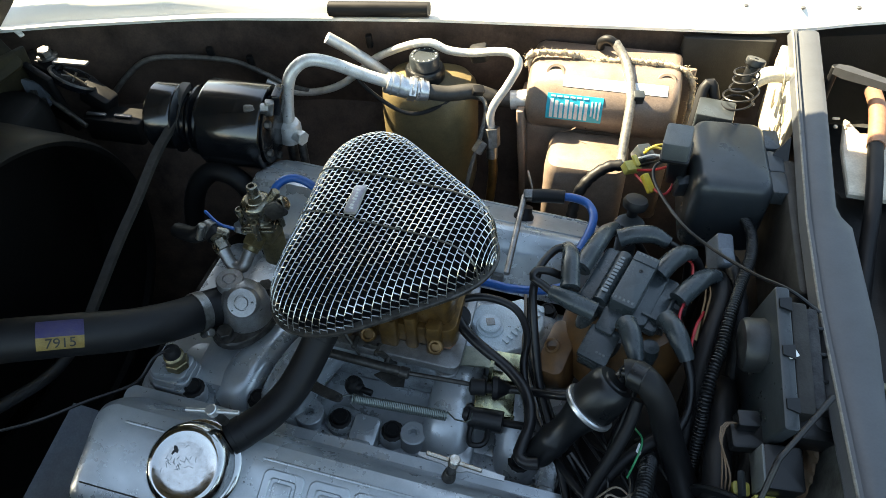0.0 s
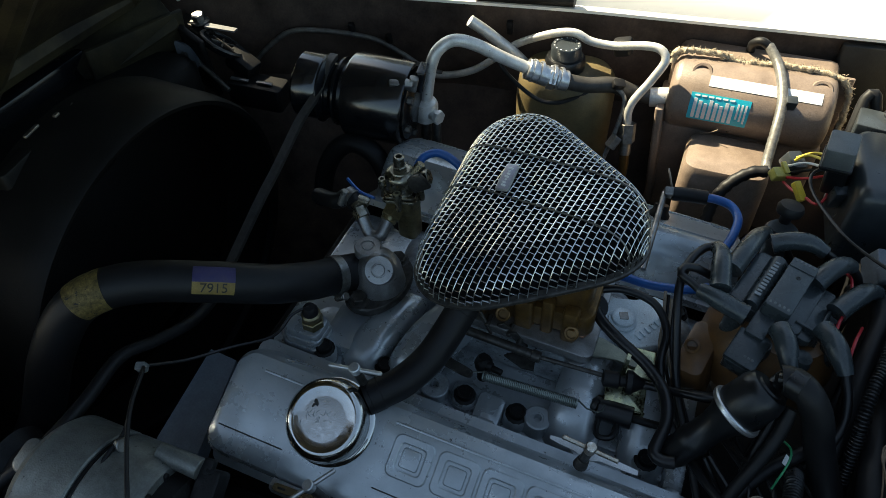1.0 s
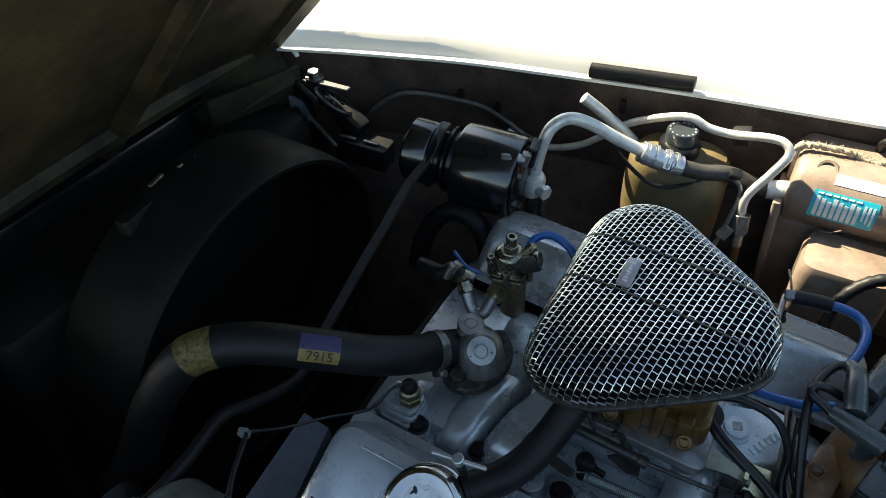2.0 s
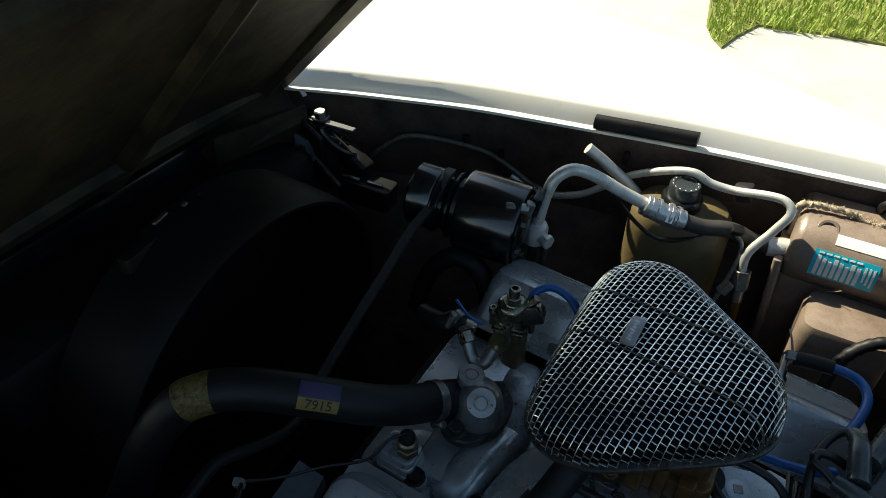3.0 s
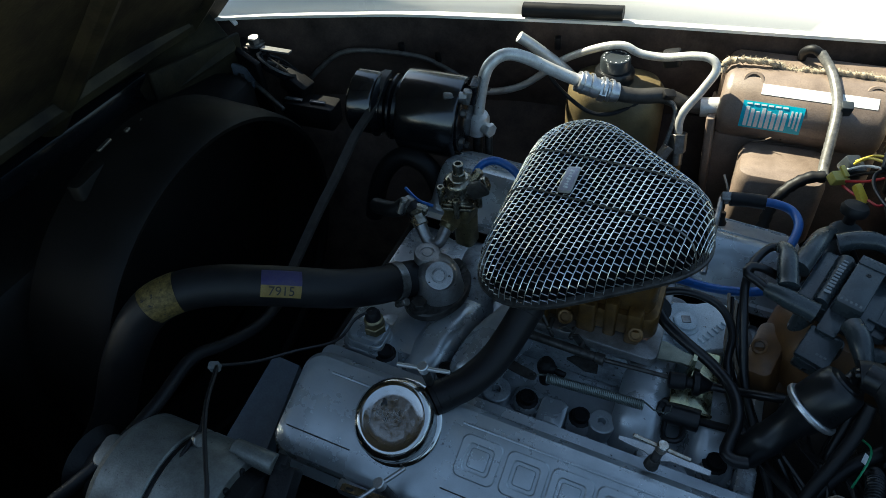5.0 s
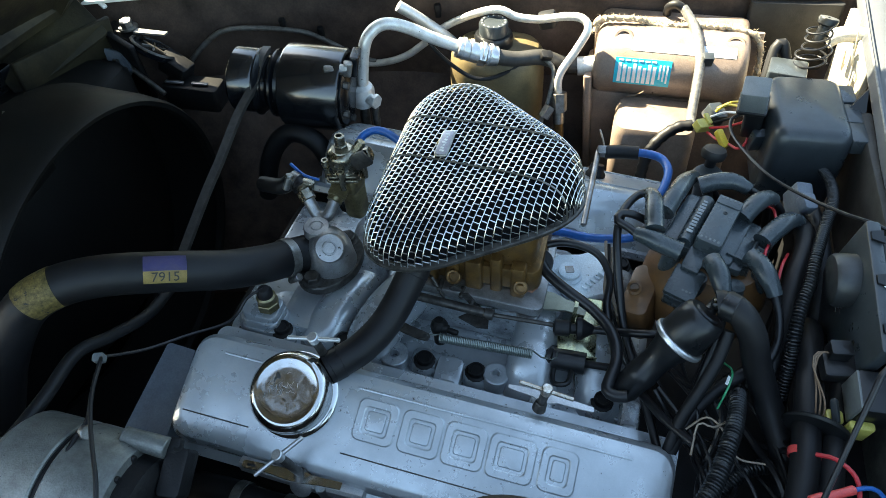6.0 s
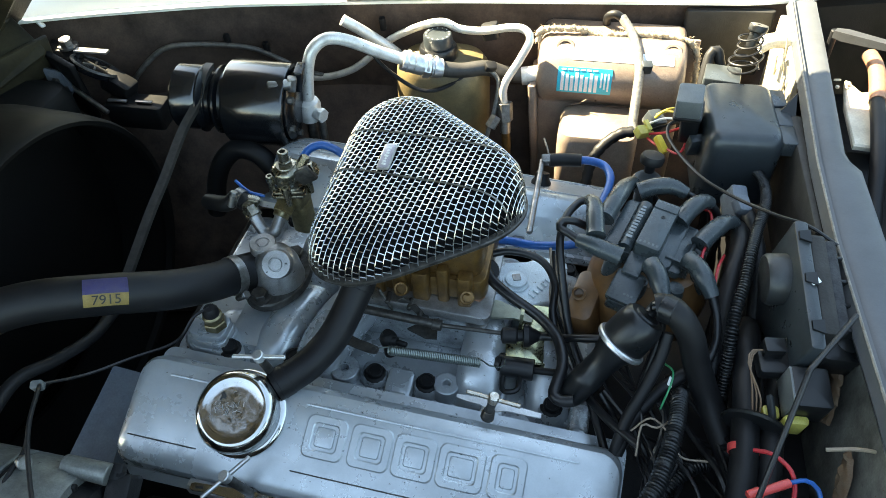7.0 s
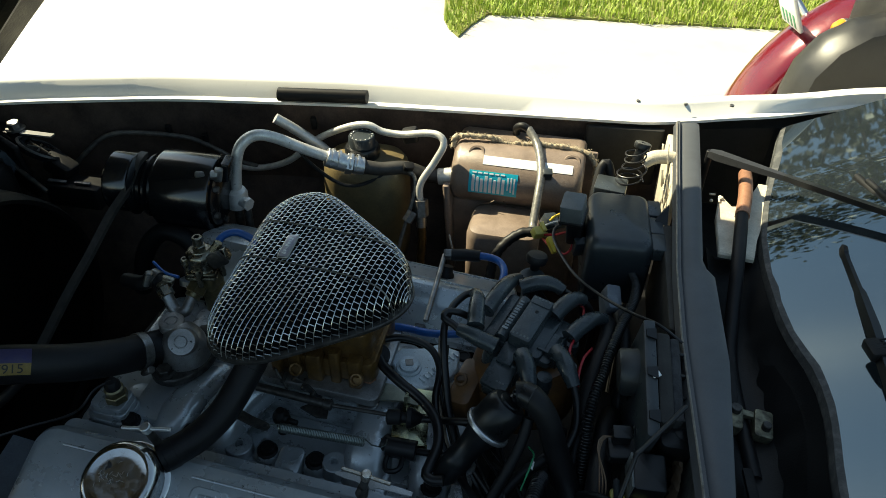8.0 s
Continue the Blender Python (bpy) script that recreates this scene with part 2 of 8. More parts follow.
def clamp(name, centre, axis, r, parent=None, screw=V(0, -1, 0.4)):
    """Worm-drive hose clamp with its screw."""
    bm = bmesh.new()
    ring_on(bm, centre, axis, r, 0.011)
    a = Vector(axis).normalized()
    s = (screw - a * screw.dot(a)).normalized()
    t = a.cross(s)
    c = Vector(centre) + s * (r + 0.004)
    rod(bm, c - t * 0.008, c + t * 0.008, 0.0042, seg=10)
    hexa(bm, c + t * 0.008, c + t * 0.012, 0.005)
    if parent is None:
        return single(name, bm, M_STEEL, "steel worm-drive clamp tightened round the rubber hose", "hose clamp", "hose clamps")
    return part(name, bm, M_STEEL, parent, "steel worm-drive clamp")


RAKE = Matrix.Rotation(radians(5), 4, "Y")  # the engine sits tail-down


def at(x, y, z, rx=0, ry=0, rz=0):
    return pose(x, y, z, rx, ry, rz)


# ---- ground ----
bm = bmesh.new()
bmesh.ops.create_grid(bm, x_segments=2, y_segments=2, size=400)
tagged(part("ground", bm, M_CONCRETE), "pale concrete driveway bleached by the sun", "ground", kind="structure")

# ---- car body ----
car = thing("car", (0, 0, 0), "white car with its front-hinged hood raised over the engine", "car")
LIP = [(-0.85, 0.27), (-0.62, 0.362), (-0.39, 0.43), (-0.21, 0.46), (-0.055, 0.485), (0.185, 0.51), (0.43, 0.535), (0.49, 0.567), (0.547, 0.582), (0.619, 0.603), (0.699, 0.645), (0.80, 0.675), (1.3, 0.71)]
OUT = [(-0.85, 0.90), (-0.62, 0.95), (-0.435, 0.945), (-0.28, 0.91), (-0.08, 0.835), (0.08, 0.755), (0.19, 0.70), (0.43, 0.640), (0.54, 0.641), (0.63, 0.653), (0.706, 0.672), (0.80, 0.715), (1.3, 0.76)]


def along(table, x):
    return float(np.interp(x, [a for a, _ in table], [b for _, b in table]))


bm = bmesh.new()
rings = []
for i in range(90):
    x = -0.85 + 2.15 * i / 89
    yl = sum(along(LIP, x + d) for d in (-0.05, -0.025, 0, 0.025, 0.05)) / 5
    yo = max(yl + 0.052, sum(along(OUT, x + d) for d in (-0.06, -0.03, 0, 0.03, 0.06)) / 5)
    h = 0.030 - 0.007 * min(1, max(0, (x + 0.1) / 0.4))
    rise = 0.02 * max(0, x - 0.5)
    g = 0.0095 * min(1, max(0, (0.66 - x) / 0.1))
    prof = [(yl + 0.012, 0.868), (yl - 0.006, 0.872), (yl - 0.006, 0.8765), (yl + 0.004, 0.878), (yl + 0.006 + g, 0.876 + h * 0.85), (yl + 0.012 + g, 0.876 + h),
            (yl + 0.02 + g, 0.877 + h), (yl * 0.6 + yo * 0.4, 0.882 + h * 0.7), (yo - 0.03, 0.878), (yo, 0.865), (yo + 0.03, 0.80), (yo + 0.05, 0.6), (yo + 0.02, 0.25), (yo - 0.02, 0.25), (yo, 0.6), (yo - 0.02, 0.80), (yl + 0.02, 0.86)]
    rings.append([V(x, y, z + rise) for y, z in prof])
fender_rings = [list(ring) for ring in rings]
loft(bm, rings)
fender = part("front_fender", bm, M_WHITE, car, "white front fender with a narrow rain gutter", 50)

# inner wall of the bay, front wall, near wall and firewall
bm = bmesh.new()
rings = []
for i in range(40):
    x = -0.84 + 1.31 * i / 39
    yl = along(LIP, x)
    bow = 0.006 * math.sin(x * 21) 
    rings.append([V(x, yl + 0.012, 0.869), V(x, yl + 0.004, 0.80), V(x, yl + 0.01 + bow, 0.72), V(x, yl - 0.06, 0.62), V(x, yl - 0.12, 0.3), V(x, yl - 0.09, 0.3), V(x, yl - 0.03, 0.62), V(x, yl + 0.04, 0.72), V(x, yl + 0.03, 0.869)])
loft(bm, rings)
part("inner_fender", bm, M_INNER, car, "dirty dark brown inner fender panel")
bm = bmesh.new()
rbox(bm, 0.02, 1.0, 0.50, at(0.458, 0.0, 0.3), 0.004)
part("firewall", bm, M_INNER, car, "dirty brown firewall")
# Filler block, added so the sunlit floor stays covered.
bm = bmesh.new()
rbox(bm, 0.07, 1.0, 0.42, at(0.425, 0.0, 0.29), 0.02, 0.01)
part("lower_firewall_filler", bm, M_BLOCK, car, "dark filler block added below the firewall")
bm = bmesh.new()
rbox(bm, 1.3, 0.03, 0.57, at(-0.2, -0.52, 0.3), 0.004)
part("near_inner_fender", bm, M_INNER, car, "dirty brown inner fender panel")
bm = bmesh.new()
loft(bm, [[V(p.x, -p.y, p.z) for p in ring] for ring in fender_rings])
part("near_fender", bm, M_WHITE, car, "white front fender with a narrow rain gutter", 50)
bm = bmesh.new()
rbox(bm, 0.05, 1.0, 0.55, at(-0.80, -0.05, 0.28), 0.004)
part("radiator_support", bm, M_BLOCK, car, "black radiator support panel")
# Floor colour is near black to hold the bay's shade.
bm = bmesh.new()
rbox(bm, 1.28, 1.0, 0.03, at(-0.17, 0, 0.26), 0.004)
part("undertray", bm, M_BLOCK, car, "chassis floor with the bay's shade put into its black")

# hood, leaning over the engine at 46 degrees
HM = at(-0.76, 0, 0.795, 0, -46, 0)
HALF = [(0.0, 0.31), (0.15, 0.345), (0.3, 0.375), (0.55, 0.44), (0.9, 0.50), (0.97, 0.542), (1.22, 0.575)]
bm = bmesh.new()
rings = []
for i in range(30):
    d = 1.22 * i / 29
    w = along(HALF, d)
    crown = 0.03
    top = [V(d, -w + 2 * w * k / 12, 0.012 + crown * (1 - (2 * k / 12 - 1) ** 2)) for k in range(13)]
    low = [V(d, w - 2 * w * k / 12 , 0.0 + crown * 0.9 * (1 - (2 * k / 12 - 1) ** 2)) for k in range(13)]
    rings.append([HM @ p for p in top + low])
loft(bm, rings)
hood = part("hood", bm, M_HOOD, car, "raised hood with a dusty brown underside")
for k, (d0, d1, y0, y1) in enumerate(((0.03, 1.15, 0.27, 0.40), (0.03, 1.15, -0.27, -0.40), (0.05, 1.1, 0.02, 0.06), (0.12, 0.12, -0.31, 0.31), (0.6, 0.62, -0.42, 0.42), (1.15, 1.15, -0.44, 0.44))):
    bm = bmesh.new()
    line = [HM @ V(d0 + (d1 - d0) * j / 20, y0 + (y1 - y0) * j / 20, 0.004 + 0.02 * (1 - ((y0 + (y1 - y0) * j / 20) / 0.5) ** 2)) for j in range(21)]
    sweep(bm, line, 0.018, 8)
    part("stiffener", bm, M_HOOD, hood, "pressed stiffening rib")

bm = bmesh.new()
rings = []
for i in range(30):
    d = 0.004 + 1.208 * i / 29
    w = along(HALF, d) - 0.012
    rings.append([HM @ V(d, -w + 2 * w * k / 12, 0.0145 + z + 0.03 * (1 - (2 * k / 12 - 1) ** 2)) for k in range(13) for z in (0.0,)] + [HM @ V(d, w - 2 * w * k / 12, 0.0185 + 0.03 * (1 - (2 * k / 12 - 1) ** 2)) for k in range(13)])
loft(bm, rings)
part("hood_skin", bm, M_WHITE, car, "white outer skin of the hood", 50)
# nose, doors, tail and roof
NOSE = [(-1.30, 0.50, 0.40, 0.62), (-1.26, 0.66, 0.33, 0.70), (-1.12, 0.80, 0.28, 0.76), (-0.95, 0.88, 0.25, 0.80), (-0.842, 0.90, 0.25, 0.80)]
bm = bmesh.new()
loft(bm, [[V(x, w * a, lo + (hi - lo) * b) for a, b in ((-1, 0.1), (-1, 0.7), (-0.9, 0.95), (-0.5, 1), (0.5, 1), (0.9, 0.95), (1, 0.7), (1, 0.1), (0.9, 0), (-0.9, 0))] for x, w, lo, hi in NOSE])
part("nose_panel", bm, M_WHITE, car, "white front nose panel", 40)
TAIL = [(1.302, 0.80, 0.24, 0.90), (1.8, 0.84, 0.24, 0.92), (2.2, 0.88, 0.26, 0.97), (2.7, 0.86, 0.30, 0.96), (3.05, 0.80, 0.36, 0.92), (3.15, 0.70, 0.42, 0.86)]
bm = bmesh.new()
loft(bm, [[V(x, w * a, lo + (hi - lo) * b) for a, b in ((-0.95, 0), (-1, 0.1), (-1, 0.72), (-0.93, 0.96), (-0.8, 1), (0.8, 1), (0.93, 0.96), (1, 0.72), (1, 0.1), (0.95, 0))] for x, w, lo, hi in TAIL])
part("rear_body", bm, M_WHITE, car, "white doors and rear body", 40)
bm = bmesh.new()
ROOF = [(1.38, 0.52, 1.262), (1.6, 0.54, 1.285), (1.95, 0.53, 1.27), (2.3, 0.50, 1.18), (2.62, 0.46, 0.97)]
loft(bm, [[V(x, w * a, z - d) for a, d in ((-1, 0.05), (-0.9, 0.012), (-0.5, 0), (0.5, 0), (0.9, 0.012), (1, 0.05), (0.88, 0.05), (-0.88, 0.05))] for x, w, z in ROOF])
part("roof", bm, M_WHITE, car, "white roof", 50)
for s in (-1, 1):
    bm = bmesh.new()
    loft(bm, [[V(x, s * wt, z - 0.05), V(x, s * (wt - 0.02), z - 0.05), V(x, s * 0.74, 0.90), V(x, s * 0.76, 0.90)] for x, wt, z in ROOF])
    part("side_window", bm, M_GLASS, car, "dark side window")

# cowl strip and plenum
bm = bmesh.new()
cowl = [(0.428, 0.862), (0.424, 0.872), (0.428, 0.883), (0.432, 0.884), (0.434, 0.878), (0.438, 0.881), (0.456, 0.883), (0.462, 0.880), (0.462, 0.80), (0.458, 0.80), (0.456, 0.86)]
rings = []
REAR = [(-0.50, 0.445), (-0.15, 0.455), (0.01, 0.467), (0.150, 0.465), (0.165, 0.453), (0.39, 0.468), (0.53, 0.476)]
FRONT = [(-0.50, 0.430), (-0.15, 0.426), (0.03, 0.419), (0.15, 0.420), (0.39, 0.432), (0.53, 0.440)]
for i in range(70):
    y = 0.53 - 1.02 * i / 69
    a, b = along(FRONT, y), along(REAR, y)
    rings.append([V(a + (x - 0.426), y, z) if x < 0.436 else V(b + (x - 0.462), y, z) if x > 0.445 else V(a + 0.013, y, z) for x, z in cowl])
loft(bm, rings)
part("cowl_panel", bm, M_COWL, car, "grey painted cowl edge with a sealing lip")
# Shade of the recess is put into the well floor's black.
bm = bmesh.new()
rbox(bm, 0.22, 1.06, 0.02, at(0.575, 0.03, 0.70), 0.004)
part("cowl_plenum", bm, M_BLOCK, car, "black well below the windshield")

# windshield
GLASS = [(-0.55, 0.552), (-0.089, 0.562), (-0.008, 0.574), (0.04, 0.573), (0.068, 0.567), (0.10, 0.553), (0.142, 0.548), (0.229, 0.544), (0.291, 0.549), (0.367, 0.563), (0.424, 0.577), (0.555, 0.609), (0.60, 0.621)]


def glass_edge(y):
    x = sum(along(GLASS, y + d) for d in (-0.02, -0.01, 0, 0.01, 0.02)) / 5
    return V(x, y, 0.842 + 0.30 * max(0.0, x - 0.575))


bm = bmesh.new()
rings = []
for i in range(56):
    p = glass_edge(0.593 - 1.138 * i / 55)
    far = V(p.x + 0.8, p.y * 0.97, p.z + 0.417)
    rings.append([p, far, far + V(0, 0, 0.005), p + V(-0.001, 0, 0.005)])
loft(bm, rings)
part("windshield", bm, M_GLASS, car, "dusty windshield glass reflecting the sky", 60)
bm = bmesh.new()
rings = []
for i in range(24):
    x = 0.462 + 0.84 * i / 23
    y = along(LIP, x) + 0.01
    z = 0.868
    low = 0.595 if x > 0.63 else y - 0.012
    rings.append([V(x, y + 0.02, z - 0.004), V(x, low, z - 0.012), V(x, low, 0.70), V(x, y + 0.03, 0.70)])
loft(bm, rings)
part("well_side", bm, M_BLOCK, car, "black side wall of the windshield well", 20)

# ---- engine ----
ENG = RAKE
# Block colour carries the shade deep in the bay.
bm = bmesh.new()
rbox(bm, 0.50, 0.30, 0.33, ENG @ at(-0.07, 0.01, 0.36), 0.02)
# Second box is an added lump that covers the sunlit floor.
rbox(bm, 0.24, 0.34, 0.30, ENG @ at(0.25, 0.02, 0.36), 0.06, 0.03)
single("engine_block", bm, M_BLOCK, "engine block deep in the bay, shade put into its black", "engine")

VC = at(0.0135, -0.205, 0.764) @ RAKE @ at(0, 0, 0, 26)
VCF = at(0.006, 0.225, 0.764) @ RAKE @ at(0, 0, 0, -26)


def valve_cover(m, more=0.0):
    bm = bmesh.new()
    rings = []
    for z, w, d, r in ((-0.078, 0.486, 0.138, 0.012), (-0.070, 0.486, 0.138, 0.012), (-0.069, 0.470, 0.118, 0.016), (-0.03, 0.466, 0.112, 0.018),
                       (-0.012, 0.462, 0.106, 0.02), (-0.004, 0.455, 0.098, 0.02), (-0.001, 0.446, 0.088, 0.02), (0.0, 0.436, 0.078, 0.018), (0.0004, 0.40, 0.05, 0.01)):
        rings.append([m @ V(x, y, z) for x, y in rr(w + more, d, r, 7)])
    loft(bm, rings)
    return bm


near_cover = thing("valve_cover", VC @ V(0, 0, -0.078), "grey-blue painted cast valve cover with raised block shapes", "valve cover", "valve covers")
part("cover", valve_cover(VC, 0.015), M_BLUE, near_cover, "", 30)
far_cover = thing("valve_cover", VCF @ V(0, 0, -0.078), "grey-blue painted cast valve cover beyond the carburetor", "valve cover", "valve covers")
part("cover", valve_cover(VCF), M_BLUE, far_cover, "", 30)
for y in (-0.032, 0.030):
    bm = bmesh.new()
    rbox(bm, 0.40, 0.0024, 0.0024, VCF @ at(0.012, y, -0.0006), 0.0006, 0.0004)
    part("crease", bm, M_BLUE, far_cover)
for x in (-0.12, 0.11):
    bm = bmesh.new()
    hexa(bm, VCF @ V(x, -0.062, -0.07), VCF @ V(x, -0.062, -0.058), 0.008)
    part("bolt", bm, M_STEEL, far_cover, "oily cover bolt")

# air filter: three-lobed, flat-topped, its base leaning up towards the rear
FC = V(0.0031, 0.0423, 0.8635)
FR0 = 0.1068
TURN_ = radians(78)


def lobed(a):
    return (FR0 + 0.0068 * math.cos(a) - 0.0036 * math.sin(a) - 0.0115 * math.cos(2 * a) - 0.0059 * math.sin(2 * a)
            + 0.0220 * math.cos(3 * a) - 0.0044 * math.sin(3 * a) + 0.0015 * math.cos(4 * a))


def taut(points):
    """The outline as a sheet stretched round the points."""
    points = sorted(points)
    hull = []
    for run_ in (points, points[::-1]):
        chain = []
        for p in run_:
            while len(chain) > 1 and (chain[-1][0] - chain[-2][0]) * (p[1] - chain[-2][1]) - (chain[-1][1] - chain[-2][1]) * (p[0] - chain[-2][0]) <= 0:
                chain.pop()
            chain.append(p)
        hull += chain[:-1]
    return hull


hull = taut([(lobed(a) * math.cos(a), lobed(a) * math.sin(a)) for a in [2 * math.pi * k / 360 for k in range(360)]])
dense = [(p[0] + (q[0] - p[0]) * k / 40, p[1] + (q[1] - p[1]) * k / 40) for p, q in zip(hull, hull[1:] + hull[:1]) for k in range(40)]
polar = sorted((math.atan2(y, x), math.hypot(x, y)) for x, y in dense)
grid_a = np.linspace(-math.pi, math.pi, 361)[:-1]
grid_r = np.interp(grid_a, [p[0] for p in polar], [p[1] for p in polar], period=2 * math.pi)
bell = [math.exp(-(k / 7.0) ** 2) for k in range(-14, 15)]
grid_r = sum(np.roll(grid_r, k - 14) * w for k, w in enumerate(bell)) / sum(bell) + 0.0012


def filter_radius(a):
    return float(np.interp(a, grid_a, grid_r, period=2 * math.pi))


def filter_plan(rho, a, shrink=0.0, drop=0.0):
    r = rho * (filter_radius(a) - shrink)
    x, y = r * math.cos(a), r * math.sin(a)
    h = 0.0544 * max(0.0, 1 - rho ** 6.5) ** 0.366 * (1 + 0.35 * x + 3.5 * y)
    return FC + V(x, y, h + 0.138 * x - 0.036 * y - drop)


def filter_share(x, y):
    """How far out a point of the plan lies, 1 at the rim."""
    a, d = math.atan2(y, x), math.hypot(x, y)
    return d / filter_radius(a)


def filter_at(u, v):
    x, y = u * math.cos(TURN_) - v * math.sin(TURN_), u * math.sin(TURN_) + v * math.cos(TURN_)
    return filter_plan(min(1.0, filter_share(x, y)), math.atan2(y, x))


def filter_section(fixed, across=False):
    """The mesh's line over the dome at one coordinate of its plan, evenly spaced, and its length before the zero line."""
    def spot(s):
        return (fixed, s) if across else (s, fixed)

    def inside(s):
        u, v = spot(s)
        return filter_share(u * math.cos(TURN_) - v * math.sin(TURN_), u * math.sin(TURN_) + v * math.cos(TURN_)) < 1
    within = [k * 0.004 for k in range(-38, 39) if inside(k * 0.004)]
    if len(within) < 3:
        return None
    ends = []
    for s, d in ((within[0], -0.004), (within[-1], 0.004)):
        a, b = s, s + d
        for _ in range(14):
            m = (a + b) / 2
            a, b = (m, b) if inside(m) else (a, m)
        ends.append(a)
    mid, half = (ends[0] + ends[1]) / 2, (ends[1] - ends[0]) / 2
    places = [mid + half * math.sin(math.pi / 2 * (k / 40 - 1)) for k in range(81)]
    pts = [filter_at(*spot(s)) for s in places]
    run_ = np.concatenate([[0], np.cumsum([(b - a).length for a, b in zip(pts, pts[1:])])])
    zero = float(np.interp(0.0, places, run_))
    return pts, run_ - zero, places


def along_line(section, s):
    pts, run_, _ = section
    return V(*(float(np.interp(s, run_, [p[k] for p in pts])) for k in range(3)))


air_filter = thing("air_filter", FC, "triangular domed air filter under bright woven wire mesh", "air filter")
bm = bmesh.new()
loft(bm, [[filter_plan(max(rho, 0.01), 2 * math.pi * i / 60, 0.005, 0.005) for i in range(60)] for rho in (0, 0.2, 0.4, 0.55, 0.68, 0.78, 0.86, 0.91, 0.95, 0.98, 1.0)])
part("foam_element", bm, M_FOAM, air_filter, "black foam element")
bm = bmesh.new()
rings = []
for out_, up in ((0.0006, 0.0016), (0.0024, 0.0006), (0.0026, -0.0022), (0.0012, -0.0042), (-0.004, -0.0050), (-0.030, -0.0052)):
    ring = []
    for i in range(96):
        a = 2 * math.pi * i / 96
        p = filter_plan(1.0, a)
        ring.append(p + V(math.cos(a), math.sin(a), 0) * out_ + V(0, 0, up))
    rings.append(ring)
loft(bm, rings)
part("rim", bm, M_GRIME, air_filter, "dull rolled rim of the base pan")
PITCH, RUNG = 0.0066, 0.0071
cross = filter_section(0.0, True)
bm = bmesh.new()
columns = []
for i in range(int(cross[1][0] / PITCH) - 1, int(cross[1][-1] / PITCH) + 2):
    s = (i + 0.3) * PITCH
    if cross[1][0] + 0.002 < s < cross[1][-1] - 0.002:
        column = filter_section(float(np.interp(s, cross[1], cross[2])))
        if column:
            columns.append((i, column))
            n_ = max(6, int((column[1][-1] - column[1][0]) / 0.0035))
            sweep(bm, [along_line(column, column[1][0] + (column[1][-1] - column[1][0]) * k / n_) for k in range(n_ + 1)], 0.00058, 5, False)
for (i, left_), (_, right_) in zip(columns, columns[1:]):
    for j in range(-26, 27):
        s = (j + (0.5 if i % 2 else 0.0)) * RUNG
        if max(left_[1][0], right_[1][0]) + 0.001 < s < min(left_[1][-1], right_[1][-1]) - 0.001:
            a, b = along_line(left_, s), along_line(right_, s)
            sweep(bm, [a, (a + b) / 2, b], 0.00056, 4, False)
part("wire_mesh", bm, M_WIRE, air_filter, "bright woven wire mesh")
for u in (-0.0205, 0.0360):
    seam = filter_section(u, True)
    bm = bmesh.new()
    sweep(bm, [p + V(0, 0, 0.0006) for p in seam[0]], 0.0009, 6, False)
    part("seam", bm, M_STEEL, air_filter, "dark folded seam")
bx = V(0.0012, 0.0350, 0.0058).normalized()
bz = bx.cross(V(-1, 0.03, -0.16)).normalized()
BADGE = Matrix((bx, bz.cross(bx), bz)).transposed().to_4x4()
BADGE.translation = V(-0.0148, 0.0466, 0.9164)
bm = bmesh.new()
rbox(bm, 0.036, 0.0145, 0.0024, BADGE, 0.003, 0.0008)
badge = part("badge", bm, M_BADGE, air_filter, "small rounded metal badge with illegible script")
bm = bmesh.new()
rbox(bm, 0.0325, 0.0112, 0.0004, BADGE @ at(0, 0, 0.0022), 0.002, 0.0001)
part("badge_field", bm, M_BADGEFIELD, badge, "dull violet-grey field")
for k in range(7):
    bm = bmesh.new()
    rbox(bm, 0.0026, 0.0052 - 0.0014 * (k % 3), 0.0004, BADGE @ at(-0.0115 + 0.0038 * k, 0.0005 * (k % 2), 0.0025, 0, 0, -18), 0.0005, 0.0001)
    part("script_bar", bm, M_PAPER, badge)

# ---- more materials ----
M_AMBER = material("amber_brown_cap", (0.16, 0.075, 0.025), 0.4, 0.0, (0.07, 0.035, 0.016), 0.015, 0.45, 0.001, 0.15)
M_COPPER = material("rusty_copper_tube", (0.42, 0.22, 0.14), 0.5, 0.5, (0.30, 0.14, 0.08), 0.012, 0.5, 0.001, 0.3)
M_BLUEWIRE = material("blue_rubber", (0.008, 0.10, 0.36), 0.35, 0.0, (0.006, 0.07, 0.26), 0.01, 0.4, 0.001, 0.05)
M_REDWIRE = material("red_rubber", (0.45, 0.02, 0.03), 0.4, 0.0, (0.3, 0.015, 0.02), 0.01, 0.4, 0.001, 0.05)
M_REDPL = material("red_crimp_plastic", (0.60, 0.07, 0.06), 0.35, 0.0, (0.5, 0.05, 0.05), 0.01, 0.4, 0.001, 0.05)
M_YELLOW = material("yellow_connector_plastic", (0.46, 0.42, 0.10), 0.4, 0.0, (0.34, 0.30, 0.07), 0.01, 0.4, 0.001, 0.08)
M_YELWIRE = material("yellow_cable", (0.60, 0.45, 0.04), 0.4, 0.0, (0.5, 0.4, 0.05), 0.01, 0.4, 0.001, 0.05)
M_GREENWIRE = material("green_cable", (0.02, 0.25, 0.10), 0.4, 0.0, (0.02, 0.18, 0.08), 0.01, 0.4, 0.001, 0.05)
M_BEIGE = material("tan_cable", (0.30, 0.24, 0.18), 0.5, 0.0, (0.2, 0.16, 0.12), 0.01, 0.4, 0.001, 0.05)
